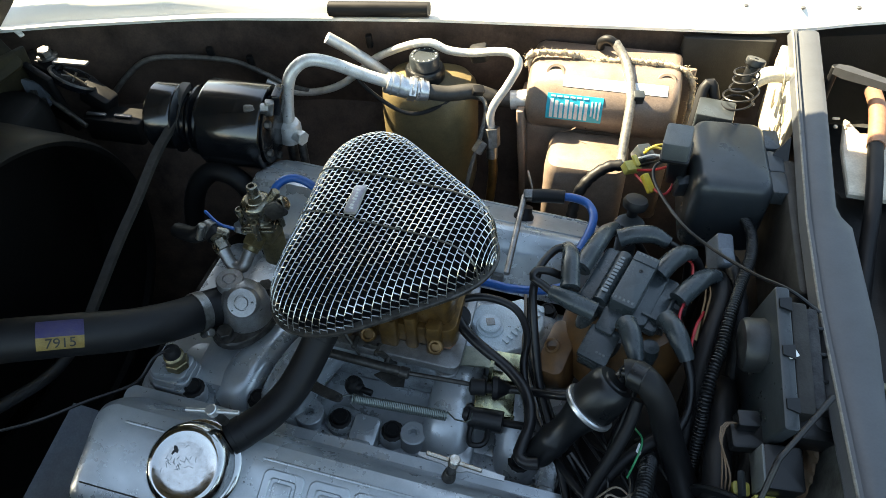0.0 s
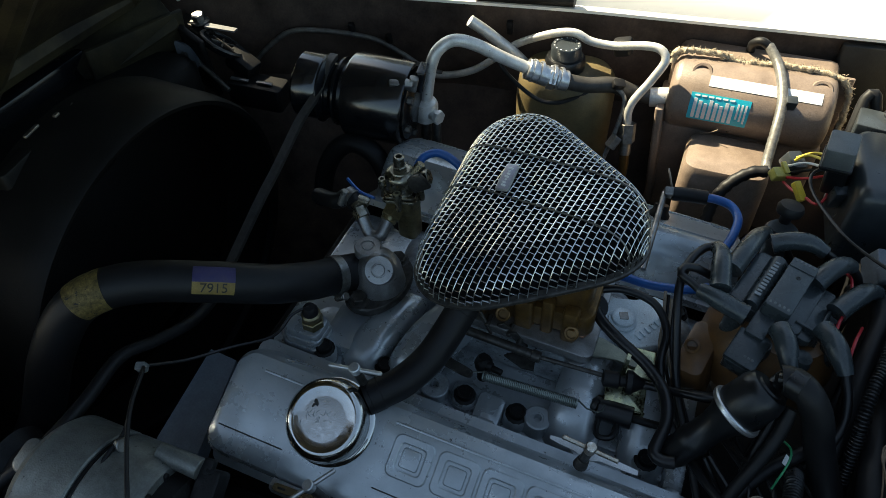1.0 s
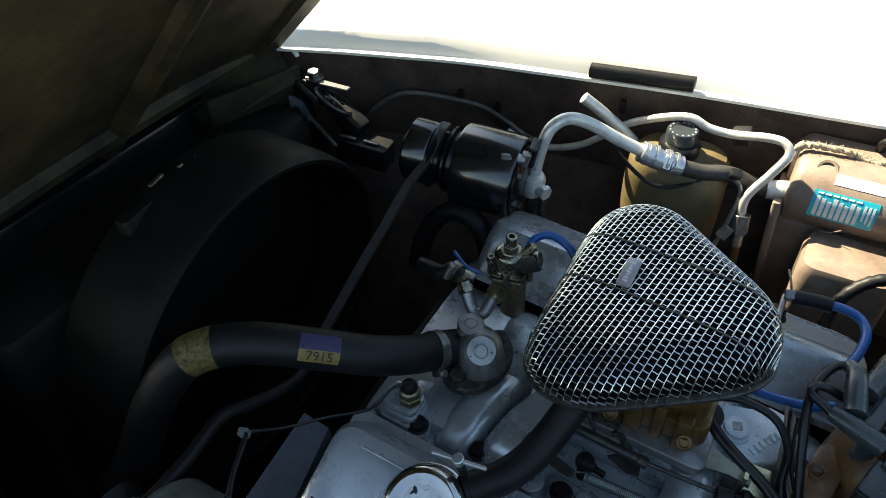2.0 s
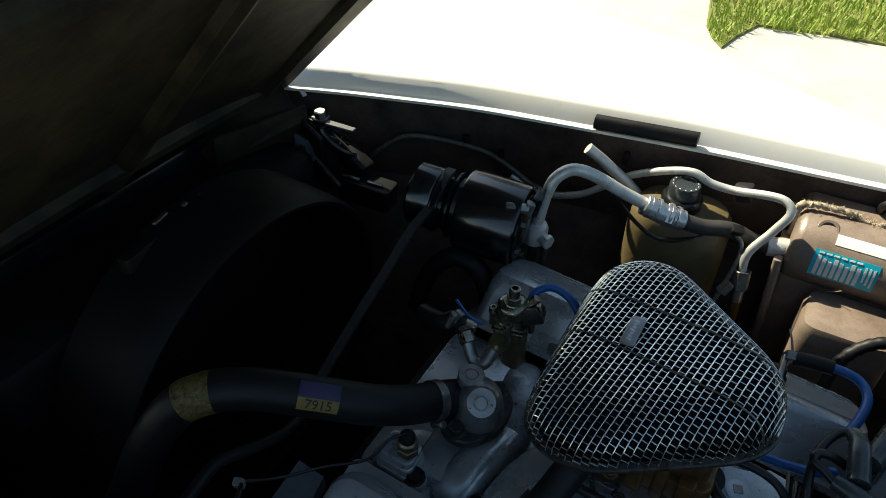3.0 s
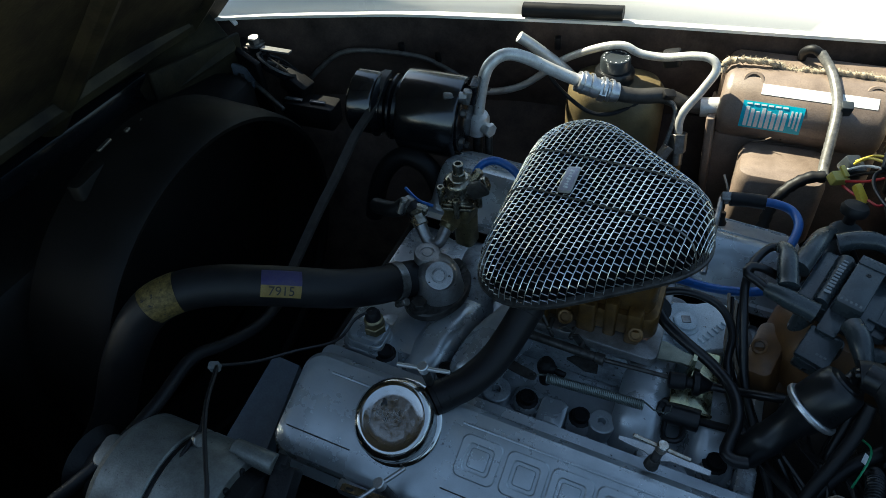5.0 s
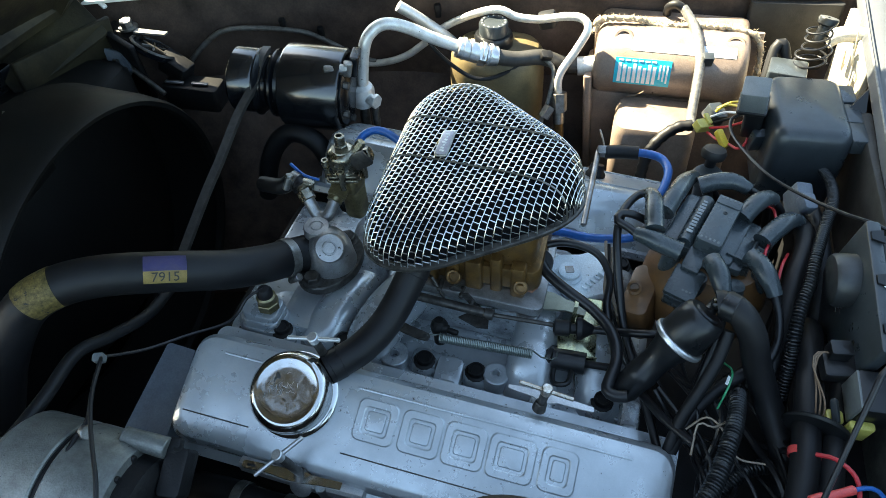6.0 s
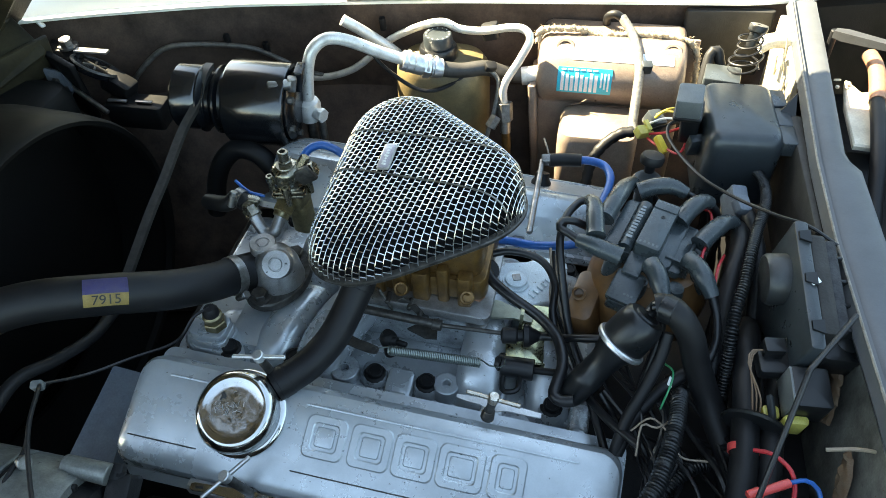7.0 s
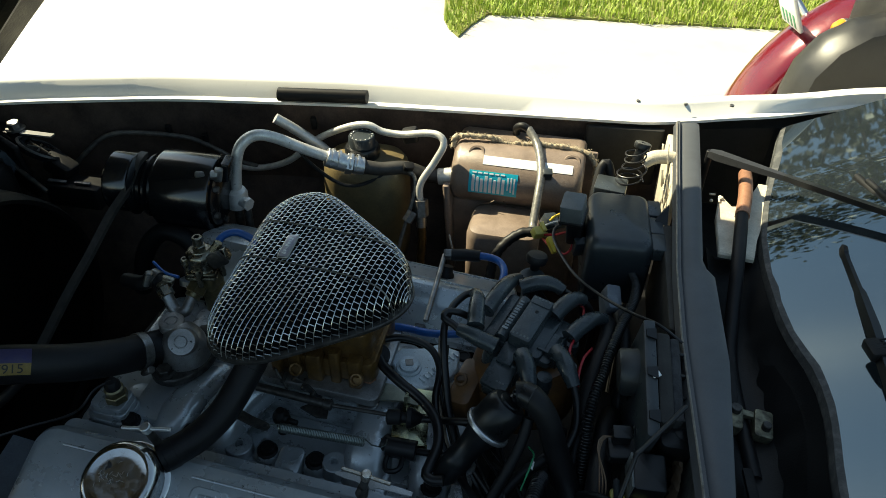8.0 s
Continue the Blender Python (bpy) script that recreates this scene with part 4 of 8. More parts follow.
bm = bmesh.new()
lathe(bm, [(0.031, 0.008), (0.028, 0.022), (0.0240, 0.038), (0.018, 0.048), (0.010, 0.052), (0.001, 0.053)], TH, 36)
sweep(bm, spline([(-0.160, 0.004, 0.772), (-0.168, -0.004, 0.776), (-0.186, -0.024, 0.783), (-0.196, -0.044, 0.792)], 0.004), 0.0178, 20)
part("body", bm, M_ALU, thermo, "", 50)
bm = bmesh.new()
TP = at(-0.1635, 0.0060, 0.7995) @ RAKE
lathe(bm, [(0.0160, -0.034), (0.0150, 0.008), (0.0142, 0.0092), (0.0080, 0.0092), (0.0075, 0.008), (0.0064, 0.008), (0.0058, 0.009), (0.001, 0.009)], TP, 28)
part("top_plug", bm, M_ALU, thermo, "round plug with a ring groove")
bm = bmesh.new()
SP = aim((-0.1405, -0.0095, 0.7925), (-0.1405 + 0.0020, -0.0095 - 0.0066, 0.7925 + 0.0070))
lathe(bm, [(0.0205, -0.022), (0.0172, 0.0), (0.0165, 0.012), (0.0156, 0.0138), (0.0085, 0.014), (0.0080, 0.0128), (0.0068, 0.0128), (0.0062, 0.0145), (0.001, 0.0145)], SP, 30)
part("side_plug", bm, M_ALU, thermo, "round plug with a ring groove")
for dx, dy in ((-0.008, -0.036), (0.008, 0.036)):
    bm = bmesh.new()
    hexa(bm, TH @ V(dx, dy, 0.009), TH @ V(dx, dy, 0.019), 0.0092)
    lathe(bm, [(0.0125, 0.009), (0.0125, 0.011), (0.009, 0.0115)], TH @ at(dx, dy, 0), 20)
    part("bolt", bm, M_GRIME, thermo, "corroded flange bolt")

# ---- radiator hose ----
RH = [(-0.168, -0.004, 0.776), (-0.186, -0.024, 0.783), (-0.200, -0.0526, 0.798), (-0.226, -0.088, 0.8195), (-0.2687, -0.1235, 0.844), (-0.3186, -0.155, 0.859), (-0.352, -0.181, 0.861), (-0.378, -0.205, 0.845), (-0.400, -0.235, 0.80), (-0.43, -0.265, 0.72), (-0.50, -0.28, 0.62)]
rad = thing("radiator_hose", RH[5], "thick black rubber radiator hose with a faded part label", "hose")
bm = bmesh.new()
RLINE = spline(RH, 0.006)
sweep(bm, RLINE, 0.0212, 24)
part("hose_body", bm, M_RUBBER, rad)


def wrap(line, i0, i1, r, a0, a1, up):
    """A patch of sticker lying on a tube between two stations and two angles from up."""
    bm = bmesh.new()
    rows_ = []
    for i in range(i0, i1 + 1):
        p = line[i]
        d = (line[i + 1] - line[i - 1]).normalized()
        u = (up - d * up.dot(d)).normalized()
        s = d.cross(u)
        rows_.append([bm.verts.new(p + (u * math.cos(a) + s * math.sin(a)) * r) for a in [a0 + (a1 - a0) * k / 10 for k in range(11)]])
    for a, b in zip(rows_, rows_[1:]):
        for k in range(10):
            bm.faces.new((a[k], a[k + 1], b[k + 1], b[k]))
    ext = bmesh.ops.extrude_face_region(bm, geom=bm.faces[:])
    return bm


def station(line, p):
    return min(range(1, len(line) - 1), key=lambda i: (line[i] - Vector(p)).length)


mid = station(RLINE, (-0.2687, -0.1235, 0.844))
UPC = V(0.1, -0.62, 0.75)
part("violet_label", wrap(RLINE, mid - 3, mid + 3, 0.0217, -0.02, 0.75, UPC), M_LABELV, rad, "faded violet label half")
yellow = part("yellow_label", wrap(RLINE, mid - 3, mid + 3, 0.0217, -0.62, -0.02, UPC), M_LABELY, rad, "faded yellow label with a stock number")
tape = station(RLINE, (-0.354, -0.183, 0.861))
part("cracked_tape", wrap(RLINE, tape - 1, tape + 4, 0.0217, -1.5, 1.5, UPC), M_KRAFT, rad, "cracked yellow tape round the hose")
# the number on the label
p = RLINE[mid]
d = (RLINE[mid - 1] - RLINE[mid + 1]).normalized()
u = (UPC - d * UPC.dot(d)).normalized()
s = d.cross(u)
ang = 0.32
out = (u * math.cos(ang) - s * math.sin(ang)).normalized()
if out.dot(V(0, -1, 0.2)) < u.dot(V(0, -1, 0.2)):
    out = (u * math.cos(ang) + s * math.sin(ang)).normalized()
txt = bpy.data.curves.new("stock_number", "FONT")
txt.body, txt.size, txt.extrude, txt.align_x, txt.align_y = "7915", 0.0135, 0.0002, "CENTER", "CENTER"
txt.materials.append(M_INK)
num = new("stock_number", txt)
m3 = Matrix((d, out.cross(d), out)).transposed().to_4x4()
m3.translation = p + out * 0.0221
num.parent = rad
num.matrix_parent_inverse = Matrix.Translation(-rad.location)
num.matrix_basis = m3
num["label"] = "black printed number 7915"
clamp("hose_clamp", RLINE[5], RLINE[7] - RLINE[3], 0.0215, None, V(0.3, -0.7, -0.5))

# ---- carburetor ----
carb = thing("carburetor", (0.04, 0.03, 0.775), "bronze-toned four-barrel carburetor below the air filter", "carburetor")
bm = bmesh.new()
rbox(bm, 0.145, 0.125, 0.012, at(0.032, 0.028, 0.770) @ RAKE, 0.01, 0.002)
part("base_plate", bm, M_ALU, carb, "bright aluminium spacer plate")
bm = bmesh.new()
rbox(bm, 0.128, 0.100, 0.030, at(0.034, 0.034, 0.782), 0.012, 0.004)
rbox(bm, 0.116, 0.092, 0.040, at(0.034, 0.036, 0.811), 0.014, 0.004)
part("main_body", bm, M_GOLD, carb)
for k, x in enumerate((-0.018, 0.004, 0.028, 0.052, 0.076)):
    bm = bmesh.new()
    rbox(bm, 0.013 + 0.003 * (k % 3), 0.016, 0.044 + 0.006 * (k % 2), at(x, -0.016 + 0.003 * (k % 2), 0.778), 0.004, 0.003)
    part("bowl_boss", bm, M_GOLD, carb)
    if k in (1, 4):
        bm = bmesh.new()
        lathe(bm, [(0.0078, -0.004), (0.0078, 0.005), (0.0068, 0.0058), (0.0050, 0.0055), (0.0045, 0.001), (0.001, 0.001)], aim((x + 0.004, -0.025, 0.797), (x + 0.004, -0.045, 0.820)), 18)
        part("screw_boss", bm, M_GOLD, carb)
bm = bmesh.new()
lathe(bm, [(0.055, 0), (0.060, 0.004), (0.060, 0.014), (0.055, 0.016)], at(0.02, 0.035, 0.851), 36)
part("air_horn", bm, M_STEEL, carb)
bm = bmesh.new()
lathe(bm, [(0.006, 0), (0.006, 0.02), (0.0045, 0.034)], at(0.086, -0.003, 0.775, -20, 0, 0), 14)
hexa(bm, (0.086, -0.004, 0.770), (0.086, -0.003, 0.778), 0.0095)
part("idle_screw", bm, M_COPPER, carb, "rusty orange adjusting screw")
for x, y, z, ry, rz in ((0.012, -0.030, 0.778, 50, 30), (0.024, -0.034, 0.772, 62, 24), (-0.012, -0.030, 0.784, 60, -20)):
    bm = bmesh.new()
    rbox(bm, 0.030, 0.003, 0.009, at(x, y, z, 25, ry, rz), 0.003, 0.001)
    rod(bm, (x + 0.006, y - 0.008, z + 0.002), (x + 0.006, y + 0.006, z + 0.004), 0.0030)
    part("lever", bm, M_GRIME, carb, "greasy throttle lever")
bm = bmesh.new()
loft(bm, [[V(0.030, -0.028, z), V(0.074, -0.026, z - 0.002), V(0.080, -0.018, z - 0.002), V(0.078, 0.010, z - 0.002), V(0.072, 0.030, z), V(0.058, 0.014, z)] for z in (0.762, 0.766)])
for k in range(3):
    rod(bm, (0.030 + 0.006 * k, -0.026 + 0.005 * k, 0.7668), (0.074, -0.025 + 0.006 * k, 0.7660), 0.0014, 0.0010, 8, 0.0004)
part("bright_plate", bm, M_ALU, carb, "scratched aluminium plate under the carburetor", 20)
bm = bmesh.new()
lathe(bm, [(0.012, -0.03), (0.012, 0.0), (0.0135, 0.001), (0.0135, 0.0045), (0.012, 0.0055), (0.004, 0.0055)], at(0.088, -0.018, 0.750) @ RAKE, 24)
part("linkage_stop", bm, M_ALU, carb, "bright round linkage stop")
bm = bmesh.new()
rod(bm, (0.050, -0.046, 0.771), (0.126, -0.044, 0.770), 0.0024)
rod(bm, (0.150, -0.044, 0.770), (0.226, -0.030, 0.770), 0.0036)
part("throttle_rod", bm, M_GRIME, carb, "dark throttle rod")
bm = bmesh.new()
ARM = [(-0.060, -0.074, 0.771, 0.0060), (-0.050, -0.078, 0.769, 0.0058), (-0.040, -0.0795, 0.767, 0.0054), (-0.028, -0.083, 0.766, 0.0050), (-0.014, -0.0862, 0.766, 0.0050), (-0.006, -0.0878, 0.766, 0.0042), (-0.0035, -0.0884, 0.766, 0.0022)]
loft(bm, [[V(x + 0.25 * w * a, y + w * a, z + c) for a, c in ((-1, 0), (1, 0), (1, 0.003), (-1, 0.003))] for x, y, z, w in ARM])
part("spring_arm", bm, M_GRIME, carb, "flat dark arm with a spring hole", 30)
bm = bmesh.new()
lathe(bm, [(0.0022, 0.0), (0.0022, 0.0004), (0.001, 0.0005)], at(-0.0082, -0.0874, 0.7690), 14)
part("spring_hole", bm, M_INK, carb)
bm = bmesh.new()
loft(bm, [[V(0.074, 0.002, z), V(0.090, -0.018, z), V(0.128, -0.012, z - 0.002), V(0.148, -0.014, z - 0.003), V(0.150, 0.000, z - 0.003), V(0.128, 0.004, z - 0.003), V(0.111, 0.010, z - 0.002), V(0.086, 0.010, z)] for z in (0.757, 0.760)])
part("cable_plate", bm, M_OLIVEFLAT, carb, "flat olive-grey plate", 20)
bm = bmesh.new()
rod(bm, (-0.036, -0.043, 0.777), (0.052, -0.0465, 0.772), 0.0050)
rod(bm, (0.046, -0.0465, 0.7724), (0.056, -0.047, 0.7718), 0.0062)
part("throttle_tube", bm, M_GRIME, carb, "greasy throttle tube")
bm = bmesh.new()
loft(bm, [[V(0.018, -0.050, z), V(0.040, -0.058, z - 0.001), V(0.052, -0.056, z - 0.002), V(0.050, -0.044, z - 0.002), V(0.030, -0.040, z)] for z in (0.760, 0.763)])
part("cam_plate", bm, M_GRIME, carb, "greasy dark cam plate", 20)
bm = bmesh.new()
lathe(bm, [(0.007, -0.022), (0.007, -0.004), (0.0092, -0.002), (0.0098, 0.004), (0.0080, 0.009), (0.0052, 0.0115), (0.0048, 0.014), (0.001, 0.0142)], at(0.001, -0.066, 0.758), 18)
rod(bm, (0.001, -0.068, 0.763), (0.012, -0.070, 0.763), 0.0052)
rod(bm, (0.010, -0.070, 0.763), (0.023, -0.072, 0.762), 0.0034)
part("spring_anchor", bm, M_BLOCK, carb, "black capped vacuum nipple", 50)

# return spring
bm = bmesh.new()
a, b = V(0.007, -0.0845, 0.7665), V(0.1035, -0.0812, 0.764)
line = []
for i in range(52 * 9 + 1):
    u = i / (52 * 9)
    w = 2 * math.pi * 52 * u
    line.append(a.lerp(b, u) + V(0, math.cos(w), math.sin(w)) * 0.0046)
sweep(bm, [a + V(-0.014, -0.002, 0.002)] + line + [b + V(0.010, -0.003, 0.002), b + V(0.021, -0.004, 0.003), b + V(0.025, -0.001, 0.004), b + V(0.025, 0.006, 0.004)], 0.0009, 5)
single("return_spring", bm, M_SPRING, "tightly coiled grey throttle return spring", "spring")
# cable bracket
brk = thing("throttle_cable_bracket", (0.140, -0.042, 0.70), "yellow zinc-plated throttle cable bracket", "bracket")
bm = bmesh.new()
rbox(bm, 0.030, 0.034, 0.003, at(0.1515, -0.003, 0.750, 6, 6, 6), 0.002, 0.001)
rbox(bm, 0.041, 0.032, 0.003, at(0.1445, -0.040, 0.7445, 22, 6, 8), 0.002, 0.001)
rbox(bm, 0.041, 0.003, 0.009, at(0.1470, -0.0555, 0.732, 0, 6, 8), 0.001, 0.001)
rbox(bm, 0.030, 0.004, 0.05, at(0.150, -0.014, 0.700, 0, 6, 4), 0.002, 0.001)
part("plate", bm, M_ZINC, brk, "", 25)
bm = bmesh.new()
loft(bm, [[V(x - 0.0018, y - 0.010, z), V(x + 0.0018, y - 0.010, z), V(x + 0.0018, y + 0.010, z), V(x - 0.0018, y + 0.010, z)] for x, y, z in ((0.1355, -0.030, 0.740), (0.1385, -0.026, 0.780), (0.1395, -0.024, 0.793))])
part("upright_tab", bm, M_ZINC, brk, "", 25)
bm = bmesh.new()
rod(bm, (0.096, -0.050, 0.736), (0.126, -0.058, 0.735), 0.0072)
rod(bm, (0.118, -0.056, 0.735), (0.124, -0.058, 0.735), 0.0110)
rod(bm, (0.1225, -0.060, 0.735), (0.1575, -0.060, 0.735), 0.0118)
clampb = part("cable_clamp", bm, M_PLASTIC, brk, "black cable clamp")
bm = bmesh.new()
sweep(bm, spline([(0.126, -0.068, 0.732), (0.126, -0.082, 0.731), (0.130, -0.089, 0.731), (0.140, -0.088, 0.732), (0.144, -0.082, 0.733), (0.144, -0.070, 0.734)], 0.003), 0.0030, 8)
part("hook", bm, M_PLASTIC, clampb)
bm = bmesh.new()
lathe(bm, [(0.004, -0.020), (0.0085, -0.018), (0.0085, -0.004), (0.006, -0.002), (0.006, 0.003), (0.0120, 0.004), (0.0120, 0.009), (0.0095, 0.012), (0.004, 0.022)], aim((0.139, -0.044, 0.770), (0.20, -0.034, 0.770)), 20)
part("cable_boot", bm, M_RUBBER, brk, "black rubber cable boot")
bm = bmesh.new()
rod(bm, (0.1565, -0.060, 0.735), (0.206, -0.062, 0.741), 0.0040)
part("cable_end", bm, M_BLOCK, brk)

hose("throttle_cable", [(0.160, -0.041, 0.770), (0.18, -0.042, 0.774), (0.212, -0.050, 0.790), (0.232, -0.046, 0.790)], 0.0042, M_WIREBLK, "black sheathed throttle cable", "cable", 10)
hose("black_line", [(0.094, 0.014, 0.800), (0.102, 0.004, 0.797), (0.112, -0.004, 0.795), (0.129, -0.015, 0.793), (0.158, -0.031, 0.788), (0.178, -0.052, 0.785), (0.186, -0.080, 0.782), (0.182, -0.104, 0.778), (0.181, -0.114, 0.776), (0.189, -0.119, 0.776), (0.200, -0.118, 0.778)], 0.0058, M_WIREBLK, "glossy black vacuum line", "hose", 12)

bm = bmesh.new()
lathe(bm, [(0.0055, -0.004), (0.0125, -0.004), (0.0140, 0.0), (0.0125, 0.004), (0.0055, 0.004)], aim((0.094, 0.014, 0.800), (0.097, 0.006, 0.812)), 26)
single("line_grommet", bm, M_RUBBER, "round black grommet at the end of the vacuum line", "grommet")

# ---- fuel pressure regulator ----
reg = thing("fuel_regulator", (-0.150, 0.078, 0.77), "brass and steel fuel pressure regulator with fittings", "regulator")
RG = at(-0.150, 0.077, 0.013, 0, 0, -8) @ Matrix.Diagonal((1.12, 1.12, 1, 1))
bm = bmesh.new()
rbox(bm, 0.022, 0.022, 0.050, RG @ at(0.003, 0.004, 0.752), 0.006, 0.003)
rbox(bm, 0.030, 0.026, 0.022, RG @ at(0, 0, 0.797), 0.004, 0.003)
part("valve_body", bm, M_BRASS, reg, "dull brass body")
bm = bmesh.new()
hexa(bm, RG @ V(-0.002, -0.010, 0.806), RG @ V(-0.003, -0.022, 0.799), 0.0125)
lathe(bm, [(0.0095, 0), (0.0095, 0.005), (0.0075, 0.006)], aim(RG @ V(-0.003, -0.022, 0.799), RG @ V(-0.004, -0.032, 0.793)), 20)
part("outlet_nut", bm, M_BRASS, reg, "worn brass hex nut")
bm = bmesh.new()
rbox(bm, 0.036, 0.036, 0.0045, RG @ at(0, 0, 0.818, 0, 0, 20), 0.005, 0.0015)
rbox(bm, 0.034, 0.034, 0.004, RG @ at(0, 0, 0.8236, 0, 0, 20), 0.005, 0.0015)
part("flange_plates", bm, M_OLIVE, reg, "stacked square flange plates")
bm = bmesh.new()
lathe(bm, [(0.0165, 0.8270), (0.0170, 0.8285), (0.0155, 0.8310), (0.0155, 0.8440), (0.0162, 0.8455), (0.0162, 0.8475), (0.0140, 0.8515), (0.0105, 0.8530), (0.0100, 0.8540)], RG, 36)
part("diaphragm_cap", bm, M_OLIVE, reg, "round tarnished diaphragm cap")
bm = bmesh.new()
hexa(bm, RG @ V(0, 0, 0.8535), RG @ V(0, 0, 0.8605), 0.0086)
lathe(bm, [(0.0056, 0.8600), (0.0056, 0.8715), (0.0048, 0.8725), (0.0032, 0.8725), (0.0030, 0.864), (0.001, 0.864)], RG, 18)
part("adjusting_screw", bm, M_OLIVE, reg, "hollow adjusting screw")
for a in (20, 110, 200, 290):
    bm = bmesh.new()
    x, y = 0.0200 * math.cos(radians(a)), 0.0200 * math.sin(radians(a))
    lathe(bm, [(0.0034, 0.812), (0.0034, 0.829), (0.0046, 0.830), (0.0046, 0.836), (0.0038, 0.838), (0.0022, 0.838), (0.0020, 0.835), (0.001, 0.835)], RG @ at(x, y, 0), 12)
    part("screw", bm, M_OLIVE, reg)
bm = bmesh.new()
sweep(bm, spline([RG @ V(-0.003, -0.026, 0.797), RG @ V(-0.005, -0.040, 0.786), RG @ V(-0.016, -0.042, 0.786), RG @ V(-0.028, -0.036, 0.800)], 0.003), 0.0072, 16)
part("elbow", bm, M_ALU, reg, "dull cast elbow fitting")
bm = bmesh.new()
hexa(bm, RG @ V(-0.027, -0.036, 0.799), RG @ V(-0.036, -0.031, 0.806), 0.0095)
rod(bm, RG @ V(-0.036, -0.031, 0.806), RG @ V(-0.044, -0.026, 0.810), 0.0072)
rbox(bm, 0.014, 0.010, 0.010, RG @ at(-0.036, -0.024, 0.806, 0, 20, 20), 0.003, 0.002)
part("hose_fitting", bm, M_OLIVE, reg, "bright threaded hose fitting")
bm = bmesh.new()
hexa(bm, RG @ V(0.013, 0.006, 0.838), RG @ V(0.027, 0.012, 0.846), 0.0090)
hexa(bm, RG @ V(0.012, 0.004, 0.848), RG @ V(0.020, 0.010, 0.862), 0.0055)
part("side_fitting", bm, M_OLIVE, reg, "tarnished side union")
bm = bmesh.new()
rbox(bm, 0.020, 0.006, 0.020, RG @ at(0.026, 0.000, 0.836, 0, -30, 20), 0.002, 0.001)
part("side_tab", bm, M_GRIME, reg, "bent dark tab")
hose("fuel_hose", [RG @ V(-0.040, -0.029, 0.808), RG @ V(-0.052, -0.024, 0.812), (-0.226, 0.054, 0.816), (-0.262, 0.068, 0.802)], 0.0098, M_RUBBER, "short black fuel hose with a clamp")
clamp("hose_clamp", RG @ V(-0.050, -0.0245, 0.8115), (-1, 0.3, 0.2), 0.0100)
hose("blue_wire", [(-0.180, 0.064, 0.826), (-0.200, 0.066, 0.828), (-0.222, 0.078, 0.832)], 0.0020, M_BLUEWIRE, "thin blue wire beside the regulator", "wire", 6)

hose("blue_fuel_line", [(-0.137, 0.088, 0.858), (-0.133, 0.104, 0.868), (-0.118, 0.116, 0.869), (-0.095, 0.116, 0.858), (-0.078, 0.108, 0.838)], 0.0048, M_BLUEWIRE, "blue rubber line looped behind the air filter")

# ---- compressor ----
comp = thing("air_conditioning_compressor", (-0.27, 0.255, 0.70), "glossy black cylindrical air conditioning compressor with its clutch", "compressor")
CA, CB = V(-0.303, 0.250, 0.826), V(-0.2225, 0.259, 0.8195)
CM = aim(CA, CB)
bm = bmesh.new()
lathe(bm, [(0.046, -0.002), (0.0555, 0.0), (0.0575, 0.003), (0.0575, 0.080), (0.0565, 0.083), (0.052, 0.0835), (0.050, 0.0800)], CM, 56)
part("body", bm, M_COMP, comp)
bm = bmesh.new()
lathe(bm, [(0.047, 0.076), (0.047, 0.086), (0.040, 0.090), (0.020, 0.092), (0.001, 0.092)], CM, 40)
part("rear_head", bm, M_BLACKGLOSS, comp, "recessed black rear head")
bm = bmesh.new()
lathe(bm, [(0.030, -0.078), (0.040, -0.077), (0.0445, -0.073), (0.0445, -0.044), (0.043, -0.041), (0.0405, -0.040), (0.040, -0.030)], CM, 48)
part("clutch_plate", bm, M_COMP, comp, "black clutch plate with a worn edge")
bm = bmesh.new()
lathe(bm, [(0.040, -0.041), (0.047, -0.039), (0.047, -0.037), (0.037, -0.029), (0.037, -0.024), (0.047, -0.016), (0.047, -0.013), (0.041, -0.010), (0.038, 0.002)], CM, 48)
part("pulley", bm, M_BLACKGLOSS, comp, "black grooved pulley")
for k in range(6):
    bm = bmesh.new()
    a = 2 * math.pi * k / 6 + 0.3
    hexa(bm, CM @ V(0.040 * math.cos(a), 0.040 * math.sin(a), 0.087), CM @ V(0.040 * math.cos(a), 0.040 * math.sin(a), 0.095), 0.0055)
    part("bolt", bm, M_GRIME, comp, "greasy through bolt")
bm = bmesh.new()
rbox(bm, 0.032, 0.010, 0.009, at(-0.222, 0.236, 0.862, 25, 10, 25), 0.003, 0.002)
rbox(bm, 0.012, 0.012, 0.020, at(-0.210, 0.243, 0.854, 0, 15, 25), 0.003, 0.002)
hexa(bm, (-0.216, 0.238, 0.868), (-0.205, 0.240, 0.866), 0.0055)
rod(bm, (-0.243, 0.226, 0.856), (-0.222, 0.236, 0.868), 0.0035)
rod(bm, (-0.236, 0.230, 0.848), (-0.236, 0.228, 0.862), 0.0045)
part("terminal", bm, M_STEEL, comp, "bright wiring terminal")
bm = bmesh.new()
rbox(bm, 0.012, 0.030, 0.030, at(-0.208, 0.266, 0.846, 0, 10, 10), 0.003, 0.002)
part("rear_lug", bm, M_BLACKGLOSS, comp, "black mounting lug")
bm = bmesh.new()
lathe(bm, [(0.010, -0.012), (0.017, -0.010), (0.0175, 0.012), (0.0150, 0.018), (0.011, 0.020)], at(-0.211, 0.286, 0.793, 4, 3, 0), 26)
rod(bm, (-0.202, 0.280, 0.796), (-0.188, 0.274, 0.796), 0.0085)
hexa(bm, (-0.190, 0.275, 0.796), (-0.184, 0.2725, 0.796), 0.0105)
